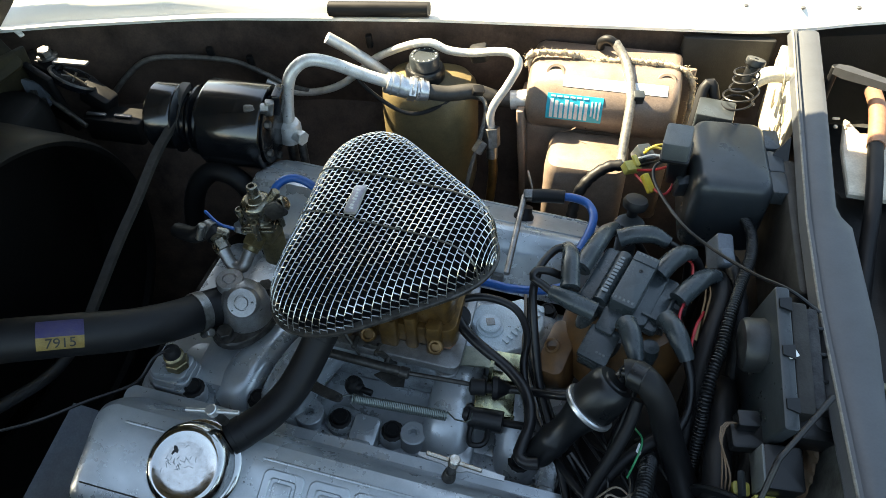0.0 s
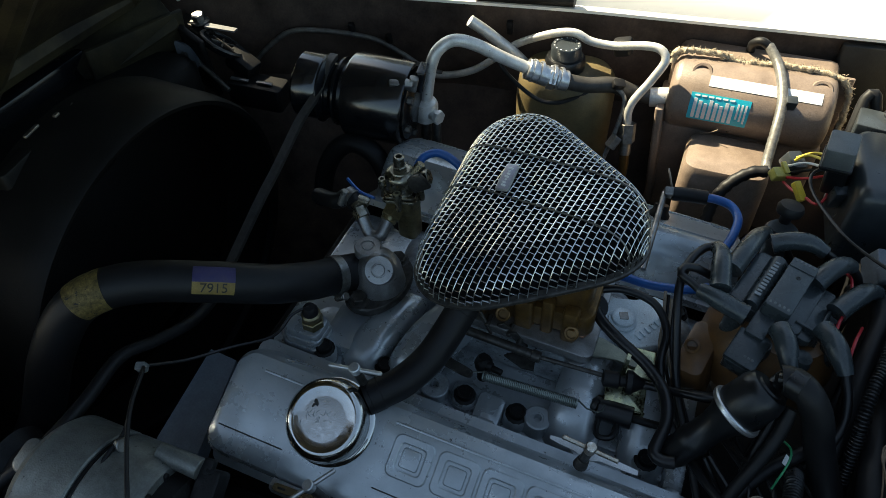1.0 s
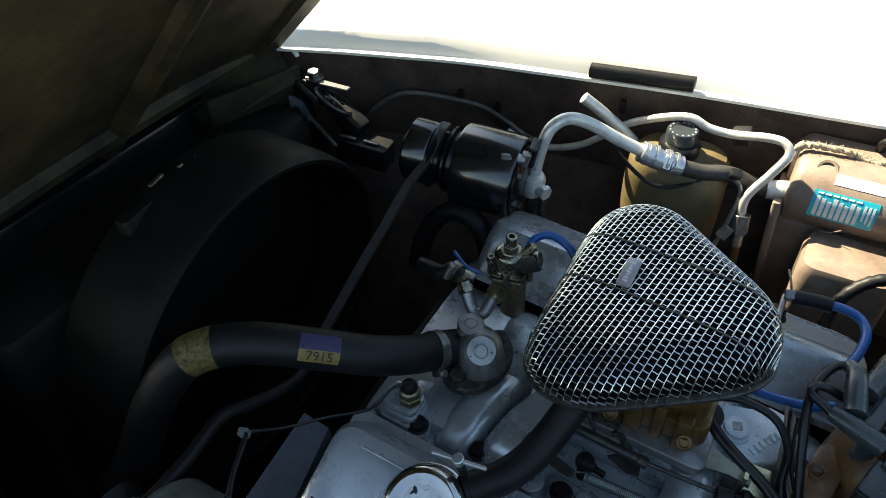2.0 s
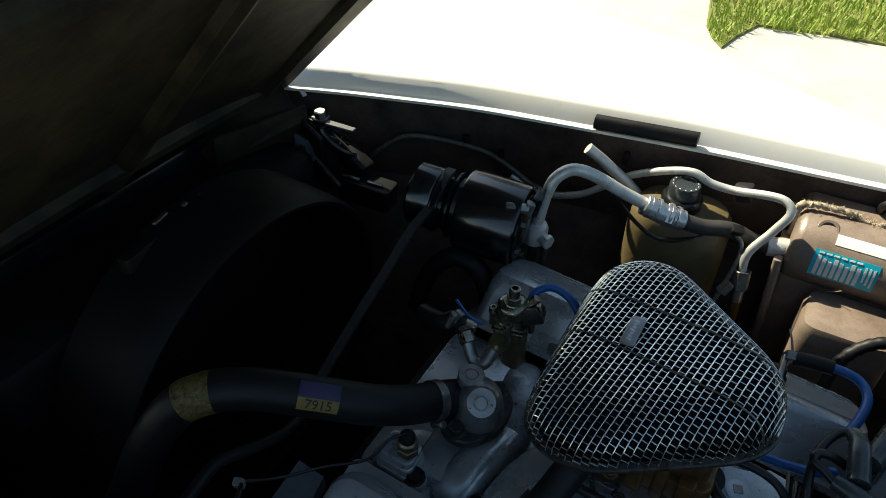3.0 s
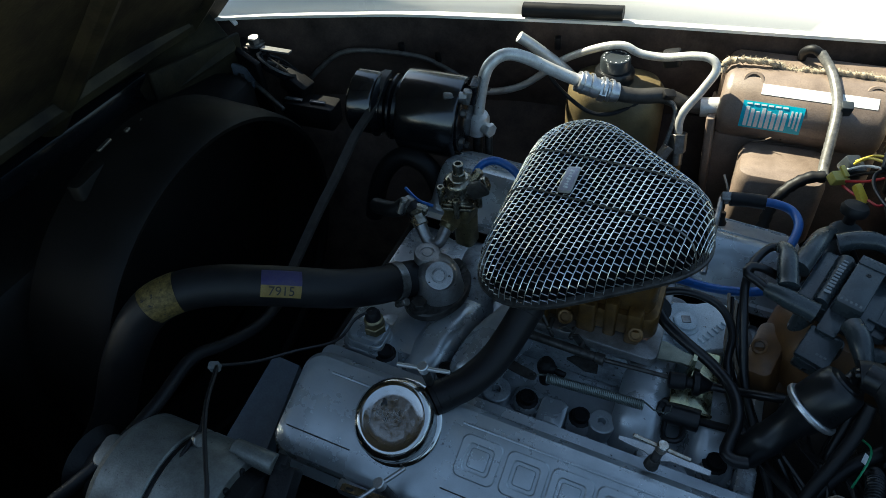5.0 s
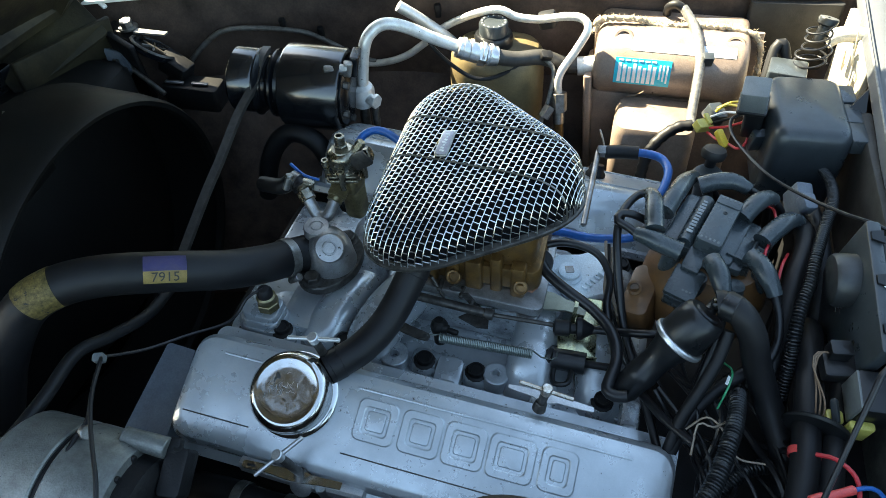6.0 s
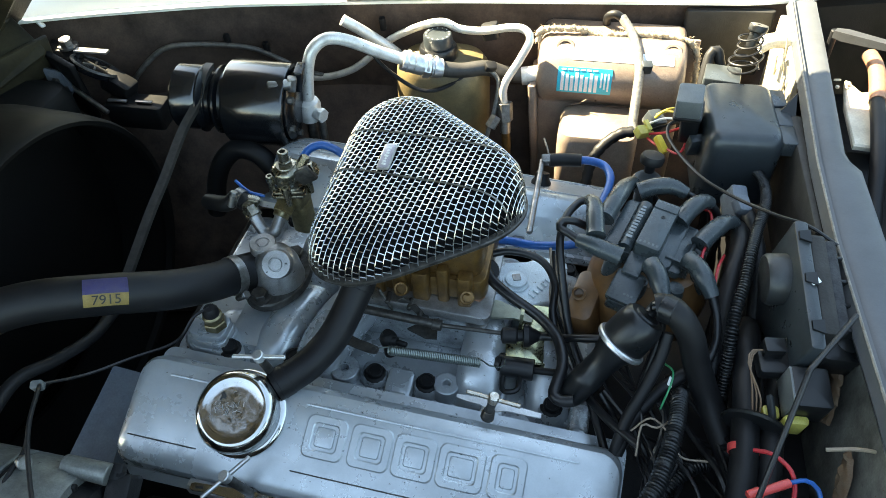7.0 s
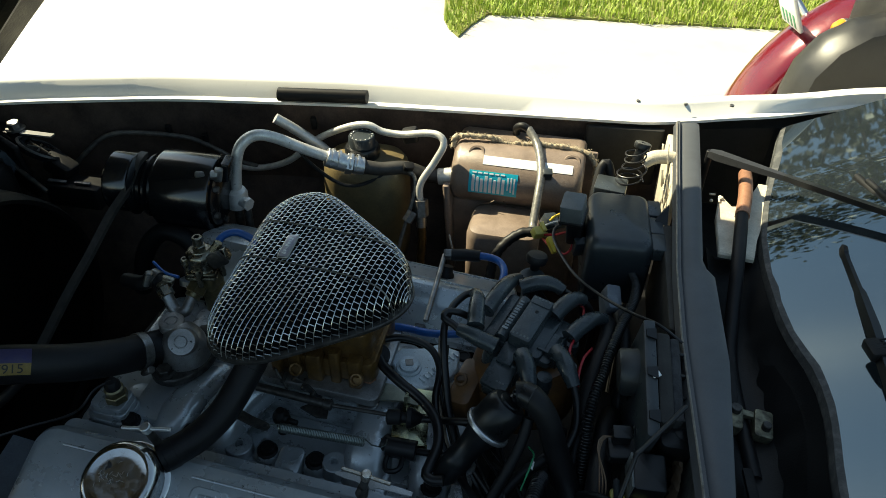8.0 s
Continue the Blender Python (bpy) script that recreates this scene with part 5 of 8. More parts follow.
part("port_block", bm, M_ALUPIPE, comp, "worn aluminium port block")
bm = bmesh.new()
rod(bm, (-0.212, 0.280, 0.70), (-0.211, 0.286, 0.785), 0.0075)
rod(bm, (-0.192, 0.276, 0.72), (-0.190, 0.276, 0.785), 0.0055)
part("port_tube", bm, M_GRIME, comp, "greasy tube below the port")

hose("power_steering_hose", [(-0.352, 0.195, 0.66), (-0.338, 0.197, 0.715), (-0.318, 0.200, 0.755), (-0.290, 0.203, 0.778), (-0.258, 0.202, 0.772), (-0.238, 0.198, 0.742), (-0.230, 0.195, 0.68)], 0.0140, M_RUBBER, "black rubber hose arched below the compressor", "hose", 16)
# drive belt
bm = bmesh.new()
pts = [V(-0.331, 0.262, 0.871), V(-0.331, 0.240, 0.868), V(-0.333, 0.214, 0.846), V(-0.342, 0.170, 0.824), V(-0.341, 0.10, 0.798), V(-0.340, 0.0467, 0.7806), V(-0.340, -0.06, 0.735)]
line = spline(pts, 0.01)
rings = []
for i, p in enumerate(line):
    d = (line[min(i + 1, len(line) - 1)] - line[max(i - 1, 0)]).normalized()
    n = d.cross(V(1, 0, 0)).normalized()
    rings.append([p + V(-0.0042, 0, 0) - n * 0.004, p + V(0.0042, 0, 0) - n * 0.004, p + V(0.0058, 0, 0) + n * 0.004, p + V(-0.0058, 0, 0) + n * 0.004])
loft(bm, rings)
single("drive_belt", bm, M_DUSTYHOSE, "black rubber drive belt running down to the crank", "belt")

# ---- refrigerant lines ----
line_thing = thing("suction_line", (-0.208, 0.29, 0.80), "bent aluminium refrigerant pipe crimped to a rubber hose", "pipe")
bm = bmesh.new()
sweep(bm, spline([(-0.211, 0.287, 0.800), (-0.208, 0.290, 0.83), (-0.203, 0.294, 0.862), (-0.196, 0.303, 0.882), (-0.180, 0.318, 0.891), (-0.155, 0.330, 0.884), (-0.114, 0.350, 0.857), (-0.074, 0.366, 0.836)], 0.005), 0.0085, 16)
part("pipe", bm, M_ALUPIPE, line_thing, "dull aluminium pipe")
bm = bmesh.new()
rod(bm, (-0.088, 0.359, 0.843), (-0.060, 0.370, 0.829), 0.0145, seg=24)
hexa(bm, (-0.060, 0.370, 0.829), (-0.050, 0.373, 0.826), 0.0165)
rod(bm, (-0.050, 0.373, 0.826), (-0.034, 0.379, 0.822), 0.014, seg=24)
crimp_ = part("crimp_fitting", bm, M_RING, line_thing, "bright crimped fitting")
for u in (0.15, 0.32, 0.62, 0.80):
    bm = bmesh.new()
    c = V(-0.088, 0.359, 0.843).lerp(V(-0.034, 0.379, 0.822), u)
    ring_on(bm, c, V(0.054, 0.020, -0.021), 0.0146, 0.004, 0.0014)
    part("crimp_band", bm, M_RING, crimp_)
bm = bmesh.new()
sweep(bm, spline([(-0.040, 0.377, 0.823), (-0.009, 0.388, 0.815), (0.025, 0.405, 0.812), (0.055, 0.418, 0.797), (0.085, 0.428, 0.790), (0.112, 0.430, 0.793)], 0.006), 0.0112, 16)
part("rubber_hose", bm, M_DUSTYHOSE, line_thing, "dusty black rubber hose")
bm = bmesh.new()
rod(bm, (0.076, 0.426, 0.790), (0.104, 0.430, 0.793), 0.0136, seg=20)
part("end_collar", bm, M_ALUPIPE, line_thing, "bright end collar")
pipe2 = thing("liquid_line", (0.06, 0.375, 0.75), "thin aluminium refrigerant pipe along the inner fender", "pipe")
bm = bmesh.new()
sweep(bm, spline([(-0.315, 0.430, 0.772), (-0.29, 0.434, 0.758), (-0.264, 0.438, 0.752), (-0.232, 0.443, 0.755), (-0.199, 0.448, 0.767), (-0.169, 0.452, 0.789), (-0.131, 0.450, 0.823), (-0.078, 0.440, 0.854), (-0.044, 0.438, 0.863), (-0.019, 0.438, 0.854), (0.015, 0.438, 0.853), (0.055, 0.424, 0.868), (0.078, 0.418, 0.870), (0.088, 0.410, 0.859), (0.075, 0.400, 0.831), (0.056, 0.385, 0.797), (0.058, 0.377, 0.760)], 0.005), 0.0058, 14)
part("pipe", bm, M_ALUPIPE, pipe2)
bm = bmesh.new()
hexa(bm, (0.057, 0.380, 0.772), (0.060, 0.372, 0.745), 0.0125)
rod(bm, (0.060, 0.372, 0.748), (0.062, 0.366, 0.728), 0.0085)
hexa(bm, (0.048, 0.366, 0.756), (0.040, 0.356, 0.742), 0.009)
part("union_nut", bm, M_STEEL, pipe2, "greasy union nut")
bm = bmesh.new()
sweep(bm, spline([(0.062, 0.366, 0.73), (0.064, 0.362, 0.70), (0.060, 0.355, 0.64)], 0.006), 0.007, 12)
part("lower_tube", bm, M_GOLD, pipe2, "brownish lower tube")
bm = bmesh.new()
rbox(bm, 0.026, 0.022, 0.022, at(0.028, 0.447, 0.838, 0, -15, 0), 0.006, 0.003)
part("clip", bm, M_RUBBER, pipe2, "black rubber clip")
hose("vent_tube", [(-0.194, 0.420, 0.866), (-0.164, 0.430, 0.842), (-0.121, 0.440, 0.805), (-0.10, 0.448, 0.77), (-0.09, 0.46, 0.70)], 0.0085, M_ALUPIPE, "short grey open-ended tube", "tube", 14)
hose("brake_line", [(-0.60, 0.340, 0.71), (-0.565, 0.366, 0.751), (-0.531, 0.376, 0.785), (-0.505, 0.384, 0.806), (-0.488, 0.390, 0.814), (-0.464, 0.396, 0.818), (-0.409, 0.412, 0.814), (-0.357, 0.424, 0.805), (-0.315, 0.430, 0.785), (-0.285, 0.436, 0.765), (-0.25, 0.44, 0.755)], 0.0042, M_OLDLINE, "grimy steel line along the inner fender", "pipe", 10)
for x, y, z in ((-0.395, 0.420, 0.815), (-0.336, 0.431, 0.80), (-0.147, 0.462, 0.838)):
    bm = bmesh.new()
    rbox(bm, 0.010, 0.010, 0.022, at(x, y + 0.003, z - 0.008, 10, 0, 10), 0.003, 0.002)
    single("line_clip", bm, M_BLOCK, "small black clip on the inner fender", "clip", "line clips")
hose("thin_strap", [(-0.135, 0.356, 0.862), (-0.115, 0.352, 0.835), (-0.075, 0.358, 0.800), (-0.045, 0.366, 0.792), (-0.015, 0.378, 0.802), (0.000, 0.386, 0.812)], 0.003, M_WIREBLK, "thin black strap tied under the pipe", "strap", 8)
hose("earth_wire", [(0.028, 0.400, 0.815), (0.046, 0.392, 0.800), (0.044, 0.372, 0.765), (0.034, 0.345, 0.72), (0.028, 0.325, 0.68)], 0.0032, M_BRAID, "bare twisted metal earth wire", "wire", 8)
bm = bmesh.new()
rbox(bm, 0.018, 0.014, 0.010, at(0.032, 0.400, 0.814, 20, 10, 30), 0.004, 0.002)
single("wire_boot", bm, M_RUBBER, "small black rubber wire boot", "boot")

# ---- reservoir ----
tank = thing("fluid_reservoir", (-0.045, 0.430, 0.64), "yellowed plastic fluid reservoir with a black cap", "reservoir")
bm = bmesh.new()
rings = []
for z, k in ((0.62, 0.92), (0.64, 0.97), (0.72, 1.0), (0.78, 1.0), (0.802, 0.96), (0.812, 0.86), (0.817, 0.6), (0.819, 0.3)):
    rings.append([V(-0.045 + x * k, 0.425 + y * k, z) for x, y in rr(0.142, 0.105, 0.045, 8)])
loft(bm, rings)
part("tank", bm, M_TANK, tank, "translucent yellowed tank")
CP = at(-0.049, 0.420, 0.818)
bm = bmesh.new()
lathe(bm, [(0.026, -0.004), (0.0285, 0.0), (0.0285, 0.014), (0.026, 0.018), (0.018, 0.0185)], CP, 36)
part("collar", bm, M_PLASTIC, tank, "black collar")
bm = bmesh.new()
lathe(bm, [(0.019, 0.016), (0.0215, 0.018), (0.0215, 0.033), (0.020, 0.036), (0.015, 0.0358), (0.0145, 0.035), (0.001, 0.035)], CP, 36)
cap = part("cap", bm, M_GREYPL, tank, "black screw cap with worn pale lettering")
for k in range(14):
    a = 2 * math.pi * k / 14
    bm = bmesh.new()
    rbox(bm, 0.0016, 0.0022, 0.0004, CP @ at(0.0172 * math.cos(a), 0.0172 * math.sin(a), 0.0358, 0, 0, math.degrees(a)), 0.0005, 0.0001)
    part("mark", bm, M_PAPER, cap)

# ---- heater case ----
heat = thing("heater_case", (0.207, 0.45, 0.62), "brown painted air conditioning case with a cyan label", "heater case")
bm = bmesh.new()
rings = []
for i, (x, k) in enumerate(((0.100, 0.80), (0.104, 0.92), (0.112, 1.0), (0.295, 1.0), (0.304, 0.95), (0.308, 0.82))):
    ring = []
    for j in range(18):
        a = math.pi * (j / 17) * 1.15 - 0.25
        ring.append(V(x, 0.455 - 0.058 * k * math.sin(a) - 0.0, 0.795 + 0.050 * k * math.cos(a)))
    ring += [V(x, 0.50, 0.795 - 0.05 * k), V(x, 0.505, 0.795 + 0.05 * k)]
    rings.append(ring)
loft(bm, rings)
part("upper_drum", bm, M_TAUPE, heat, "", 60)
bm = bmesh.new()
rbox(bm, 0.215, 0.09, 0.16, at(0.205, 0.462, 0.60), 0.012, 0.006)
part("lower_case", bm, M_TAUPE, heat)
bm = bmesh.new()
rbox(bm, 0.112, 0.090, 0.115, at(0.197, 0.366, 0.650), 0.018, 0.014)
part("duct_bulge", bm, M_TAUPE, heat, "rounded brown bulge")
bm = bmesh.new()
rbox(bm, 0.012, 0.08, 0.17, at(0.106, 0.440, 0.62, 0, -4, 0), 0.004, 0.002)
part("side_flange", bm, M_TAUPE, heat)
for x, y, z in ((0.137, 0.432, 0.838), (0.287, 0.436, 0.838)):
    bm = bmesh.new()
    lathe(bm, [(0.019, -0.02), (0.015, 0.000), (0.0125, 0.003), (0.0095, 0.0025), (0.0085, -0.006), (0.001, -0.006)], aim((x, y, z), (x, y - 0.012, z + 0.016)), 22)
    ear = part("bolt_ear", bm, M_TAUPE, heat)
    bm = bmesh.new()
    lathe(bm, [(0.0082, -0.005), (0.0082, -0.0035), (0.001, -0.003)], aim((x, y, z), (x, y - 0.012, z + 0.016)), 14)
    part("bolt", bm, M_BLOCK, ear, "recessed dark bolt")


def drum(x, a, r=1.0):
    return V(x, 0.455 - 0.058 * r * math.sin(a), 0.795 + 0.050 * r * math.cos(a))


def drum_patch(x0, x1, a0, a1, lift):
    bm = bmesh.new()
    rings = []
    for i in range(9):
        a = a0 + (a1 - a0) * i / 8
        rings.append([drum(x0, a, 1 + lift), drum(x1, a, 1 + lift), drum(x1, a, 1 + lift - 0.02), drum(x0, a, 1 + lift - 0.02)])
    loft(bm, rings)
    return bm


lab = part("cyan_label", drum_patch(0.131, 0.208, 0.98, 1.72, 0.012), M_BLUELABEL, heat, "cyan printed label with white columns")
for k in range(8):
    part("white_column", drum_patch(0.136 + 0.0068 * k, 0.1405 + 0.0068 * k, 1.12 + 0.05 * (k % 3), 1.66, 0.024), M_PAPER, lab)
for k in range(6):
    part("white_line", drum_patch(0.136 + 0.009 * k, 0.1425 + 0.009 * k, 1.02, 1.06, 0.024), M_PAPER, lab)
for k in range(3):
    part("white_note", drum_patch(0.192 + 0.005 * k, 0.1945 + 0.005 * k, 1.1, 1.5 + 0.05 * k, 0.024), M_PAPER, lab)
part("white_strip", drum_patch(0.150, 0.290, 0.50, 0.78, 0.012), M_PAPER, heat, "plain white paper strip")
bm = bmesh.new()
rbox(bm, 0.232, 0.006, 0.09, at(0.210, 0.470, 0.753), 0.004, 0.001)
part("back_flange", bm, M_TAUPE, heat)
# frayed felt round the case
rng = random.Random(4)
bm = bmesh.new()
line = spline([(0.096, 0.452, 0.835), (0.100, 0.458, 0.850), (0.150, 0.464, 0.852), (0.180, 0.466, 0.844), (0.240, 0.468, 0.847), (0.285, 0.468, 0.846), (0.318, 0.464, 0.836), (0.327, 0.458, 0.80), (0.327, 0.45, 0.75)], 0.003)
line = [p + V(rng.uniform(-1, 1), rng.uniform(-1, 1), rng.uniform(-1, 1)) * 0.0016 for p in line]
sweep(bm, line, lambda r_: 0.0042 + 0.0022 * noise.noise(V(r_ * 190, 1, 2)), 7)
felt = single("felt_seal", bm, M_FELT, "frayed tan felt seal round the heater case", "seal", angle=80)
bm = bmesh.new()
for i in range(1700):
    p = rng.choice(line) + V(rng.uniform(-1, 1), rng.uniform(-1, 1), rng.uniform(-1, 1)) * 0.0045
    d = V(rng.uniform(-1, 1), rng.uniform(-1.2, 0.6), rng.uniform(-0.3, 1.4)).normalized()
    sweep(bm, [p, p + d * 0.002, p + d * rng.uniform(0.003, 0.005) + V(0, 0, -0.0006)], 0.00026, 3, False)
tagged(part("felt_fibres", bm, M_FELT), "loose tan felt fibres", "fibres", kind="stuff")
hose("loose_straw", [(0.155, 0.395, 0.768), (0.166, 0.388, 0.776), (0.176, 0.384, 0.786)], 0.0007, M_BEIGE, "dry grass stalk on the heater case", "straw", 5)

# ---- wiring by the heater ----
bm = bmesh.new()
sweep(bm, spline([(0.192, 0.500, 0.842), (0.192, 0.490, 0.860), (0.202, 0.484, 0.868), (0.214, 0.482, 0.862)], 0.003), 0.006, 10)
single("wire_grommet", bm, M_RUBBER, "black rubber grommet hook on the inner fender", "grommet")
hose("braided_harness", [(0.212, 0.483, 0.864), (0.228, 0.462, 0.852), (0.238, 0.430, 0.842), (0.243, 0.400, 0.830), (0.243, 0.370, 0.812), (0.242, 0.335, 0.785), (0.243, 0.318, 0.782)], lambda r_: 0.0066 + 0.00025 * math.sin(r_ * 1100), M_BRAID, "grey braided wiring harness", "harness", 14, 0.003)
bm = bmesh.new()
rbox(bm, 0.014, 0.012, 0.016, at(0.252, 0.405, 0.826, 20, 0, 10), 0.002, 0.001)
single("harness_clip", bm, M_GREYPL, "small grey clip on the harness", "clip")
conn = thing("wiring_connector", (0.252, 0.29, 0.795), "yellow plastic wiring connector with coloured wires", "connector")
bm = bmesh.new()
rbox(bm, 0.021, 0.014, 0.012, at(0.252, 0.290, 0.800, 20, 10, 35), 0.002, 0.001)
rbox(bm, 0.006, 0.016, 0.004, at(0.258, 0.294, 0.811, 20, 10, 35), 0.001, 0.0006)
part("housing", bm, M_YELLOW, conn)
bm = bmesh.new()
rbox(bm, 0.020, 0.024, 0.020, at(0.264, 0.312, 0.800, 20, 10, 35), 0.003, 0.0015)
part("socket", bm, M_GREYPL, conn, "grey socket half")
bm = bmesh.new()
rbox(bm, 0.0085, 0.024, 0.0085, at(0.273, 0.249, 0.814, 30, 0, 35), 0.0022, 0.001)
part("small_plug", bm, M_YELWIRE, conn, "small yellow plug")
for mat_, lab_, pts in ((M_YELWIRE, "yellow", [(0.262, 0.304, 0.812), (0.278, 0.300, 0.832), (0.296, 0.268, 0.85), (0.302, 0.250, 0.862)]),
                        (M_YELWIRE, "yellow", [(0.268, 0.310, 0.818), (0.285, 0.302, 0.836), (0.300, 0.275, 0.852)]),
                        (M_PAPER, "white", [(0.262, 0.300, 0.812), (0.278, 0.290, 0.828), (0.296, 0.262, 0.846)]),
                        (M_REDWIRE, "red", [(0.260, 0.280, 0.802), (0.268, 0.264, 0.806), (0.275, 0.250, 0.812)]),
                        (M_REDWIRE, "red", [(0.282, 0.238, 0.818), (0.292, 0.228, 0.820), (0.300, 0.235, 0.826), (0.302, 0.250, 0.845)]),
                        (M_REDWIRE, "dark red", [(0.262, 0.284, 0.806), (0.280, 0.276, 0.816), (0.297, 0.262, 0.836)]),
                        (M_WIREBLK, "black", [(0.262, 0.290, 0.808), (0.280, 0.284, 0.822), (0.298, 0.262, 0.845)])):
    bm = bmesh.new()
    sweep(bm, spline(pts, 0.004), 0.0017, 6)
    part("wire", bm, mat_, conn, lab_ + " wire")
hose("taped_harness", [(0.244, 0.315, 0.786), (0.226, 0.312, 0.782), (0.205, 0.300, 0.768), (0.192, 0.285, 0.745), (0.188, 0.27, 0.70)], lambda r_: 0.0075 + 0.0007 * math.sin(r_ * 500), M_RUBBER, "black taped wiring harness", "harness", 12)

# ---- fuse box and relay ----
fuse = thing("fuse_box", (0.362, 0.265, 0.76), "dark grey plastic fuse box with a sloped lid", "fuse box")
FB = at(0.357, 0.252, 0.0, 0, 0, 3)
bm = bmesh.new()
rings = []
for z, w, d, oy in ((0.775, 0.084, 0.116, 0.004), (0.815, 0.084, 0.120, 0.002), (0.855, 0.083, 0.122, 0.0), (0.866, 0.081, 0.120, 0.0), (0.8735, 0.075, 0.113, 0.001), (0.876, 0.066, 0.103, 0.002)):
    rings.append([FB @ V(x, y + oy, z) for x, y in rr(w, d, 0.014, 6)])
loft(bm, rings)
part("lid", bm, M_GREYPL, fuse, "", 50)
for y, h in ((0.040, 0.03), (0.000, 0.016), (-0.036, 0.018)):
    bm = bmesh.new()
    rbox(bm, 0.018, 0.036, h, FB @ at(0.048, y, 0.868 - h), 0.003, 0.002)
    part("latch_tab", bm, M_GREYPL, fuse)
bm = bmesh.new()
loft(bm, [[FB @ V(0.044, 0.008, 0.866), FB @ V(0.062, 0.022, 0.886), FB @ V(0.062, 0.002, 0.866)], [FB @ V(0.044, 0.012, 0.864), FB @ V(0.062, 0.026, 0.884), FB @ V(0.062, 0.006, 0.864)]])
part("hook", bm, M_PLASTIC, fuse, "", 20)
relay = thing("relay", (0.297, 0.243, 0.862), "grey plastic relay held up on its wires", "relay", "relays")
RL = at(0.296, 0.240, 0.876, 8, -4, -8) @ Matrix.Scale(0.86, 4)
bm = bmesh.new()
rbox(bm, 0.034, 0.040, 0.030, RL, 0.004, 0.002)
part("case", bm, M_RELAY, relay)
bm = bmesh.new()
rbox(bm, 0.038, 0.044, 0.006, RL @ at(0, 0, -0.004), 0.004, 0.002)
rbox(bm, 0.026, 0.030, 0.05, RL @ at(0.004, 0.004, -0.052), 0.004, 0.002)
part("socket", bm, M_PLASTIC, relay)
bm = bmesh.new()
rbox(bm, 0.018, 0.012, 0.026, at(0.310, 0.236, 0.820, 15, 0, 20), 0.002, 0.001)
single("blade_connector", bm, M_GREYPL, "small grey blade connector under the relay", "connector")
CAB = [(0.288, 0.236, 0.866), (0.275, 0.224, 0.862), (0.279, 0.198, 0.857), (0.305, 0.139, 0.862), (0.334, 0.099, 0.870), (0.368, 0.058, 0.885), (0.395, 0.038, 0.892), (0.421, 0.024, 0.884)]
hose("long_cable", CAB, 0.0018, M_WIREBLK, "thin black cable stretched to the cowl", "cable", 8)
hose("cowl_cable", [(0.4155, -0.0715, 0.8966), (0.3926, -0.1045, 0.8980), (0.3740, -0.1310, 0.8992), (0.3697, -0.1374, 0.8990), (0.3660, -0.1480, 0.889), (0.3441, -0.2135, 0.8234), (0.33, -0.255, 0.78)], 0.0022, M_WIREBLK, "black cable clipped to the cowl", "cable", 8)

# ---- coiled wire and corner ----
bm = bmesh.new()
line = []
for i in range(241):
    u = i / 240
    w = 2 * math.pi * 5.2 * u
    r = 0.0205 - 0.0085 * u + 0.0012 * math.sin(0.7 * w)
    line.append(V(0.370 + r * math.cos(w) + 0.008 * u + 0.002 * math.sin(w * 0.6), 0.372 + 0.032 * u + r * math.sin(w), 0.855 + 0.040 * u + 0.003 * math.cos(w)))
sweep(bm, line, 0.0013, 7)
single("coiled_wire", bm, M_WIREBLK, "loose coil of dark wire", "wire coil")
bm = bmesh.new()
rbox(bm, 0.045, 0.040, 0.045, at(0.346, 0.362, 0.812, 0, 0, -8), 0.003, 0.002)
single("flasher_unit", bm, M_GREYPL, "small dark box beside the coiled wire", "relay", "relays")
bm = bmesh.new()
lathe(bm, [(0.008, -0.004), (0.008, 0.016), (0.0120, 0.018), (0.0125, 0.024), (0.0115, 0.026), (0.0030, 0.026), (0.0025, 0.0245), (0.001, 0.0245)], at(0.380, 0.405, 0.876, -15, 10, 0), 20)
single("screw_cap", bm, M_PLASTIC, "small black screw cap", "cap")
hose("cream_pipe_stub", [(0.392, 0.424, 0.862), (0.405, 0.427, 0.870), (0.420, 0.429, 0.872), (0.434, 0.43, 0.870)], 0.0105, M_CRUMB, "short cream pipe stub", "pipe", 14)
hose("drain_hose", [(0.322, 0.352, 0.80), (0.326, 0.375, 0.835), (0.330, 0.395, 0.862), (0.338, 0.398, 0.868), (0.346, 0.392, 0.85)], 0.007, M_RUBBER, "bent black rubber drain hose", "hose", 10)
bm = bmesh.new()
for i in range(10):
    c = V(0.427 + rng.uniform(-0.008, 0.003), rng.uniform(0.35, 0.47), rng.uniform(0.80, 0.868))
    rbox(bm, rng.uniform(0.001, 0.003), rng.uniform(0.0015, 0.005), rng.uniform(0.012, 0.05), Matrix.Translation(c) @ at(0, 0, 0, rng.uniform(-14, 14), rng.uniform(-14, 10), rng.uniform(0, 90)), 0.001, 0.0008, 0, 2)
tagged(part("insulation", bm, M_CRUMB), "crumbling cream foam insulation in the corner", "insulation", kind="stuff")
bm = bmesh.new()
rbox(bm, 0.125, 0.012, 0.106, at(0.364, 0.5280, 0.760, 3, 0, 5), 0.006, 0.002)
part("corner_gusset", bm, M_GREYPAINT, car, "dusty grey corner gusset")
bm = bmesh.new()
rbox(bm, 0.010, 0.16, 0.112, at(0.434, 0.428, 0.758), 0.003, 0.002)
part("cream_corner", bm, M_CREAM, car, "cream painted corner of the firewall")
bm = bmesh.new()
rbox(bm, 0.016, 0.20, 0.12, at(0.420, 0.16, 0.748), 0.006, 0.004)
part("firewall_seam", bm, M_GREYPAINT, car, "dusty grey pressed seam")

bm = bmesh.new()
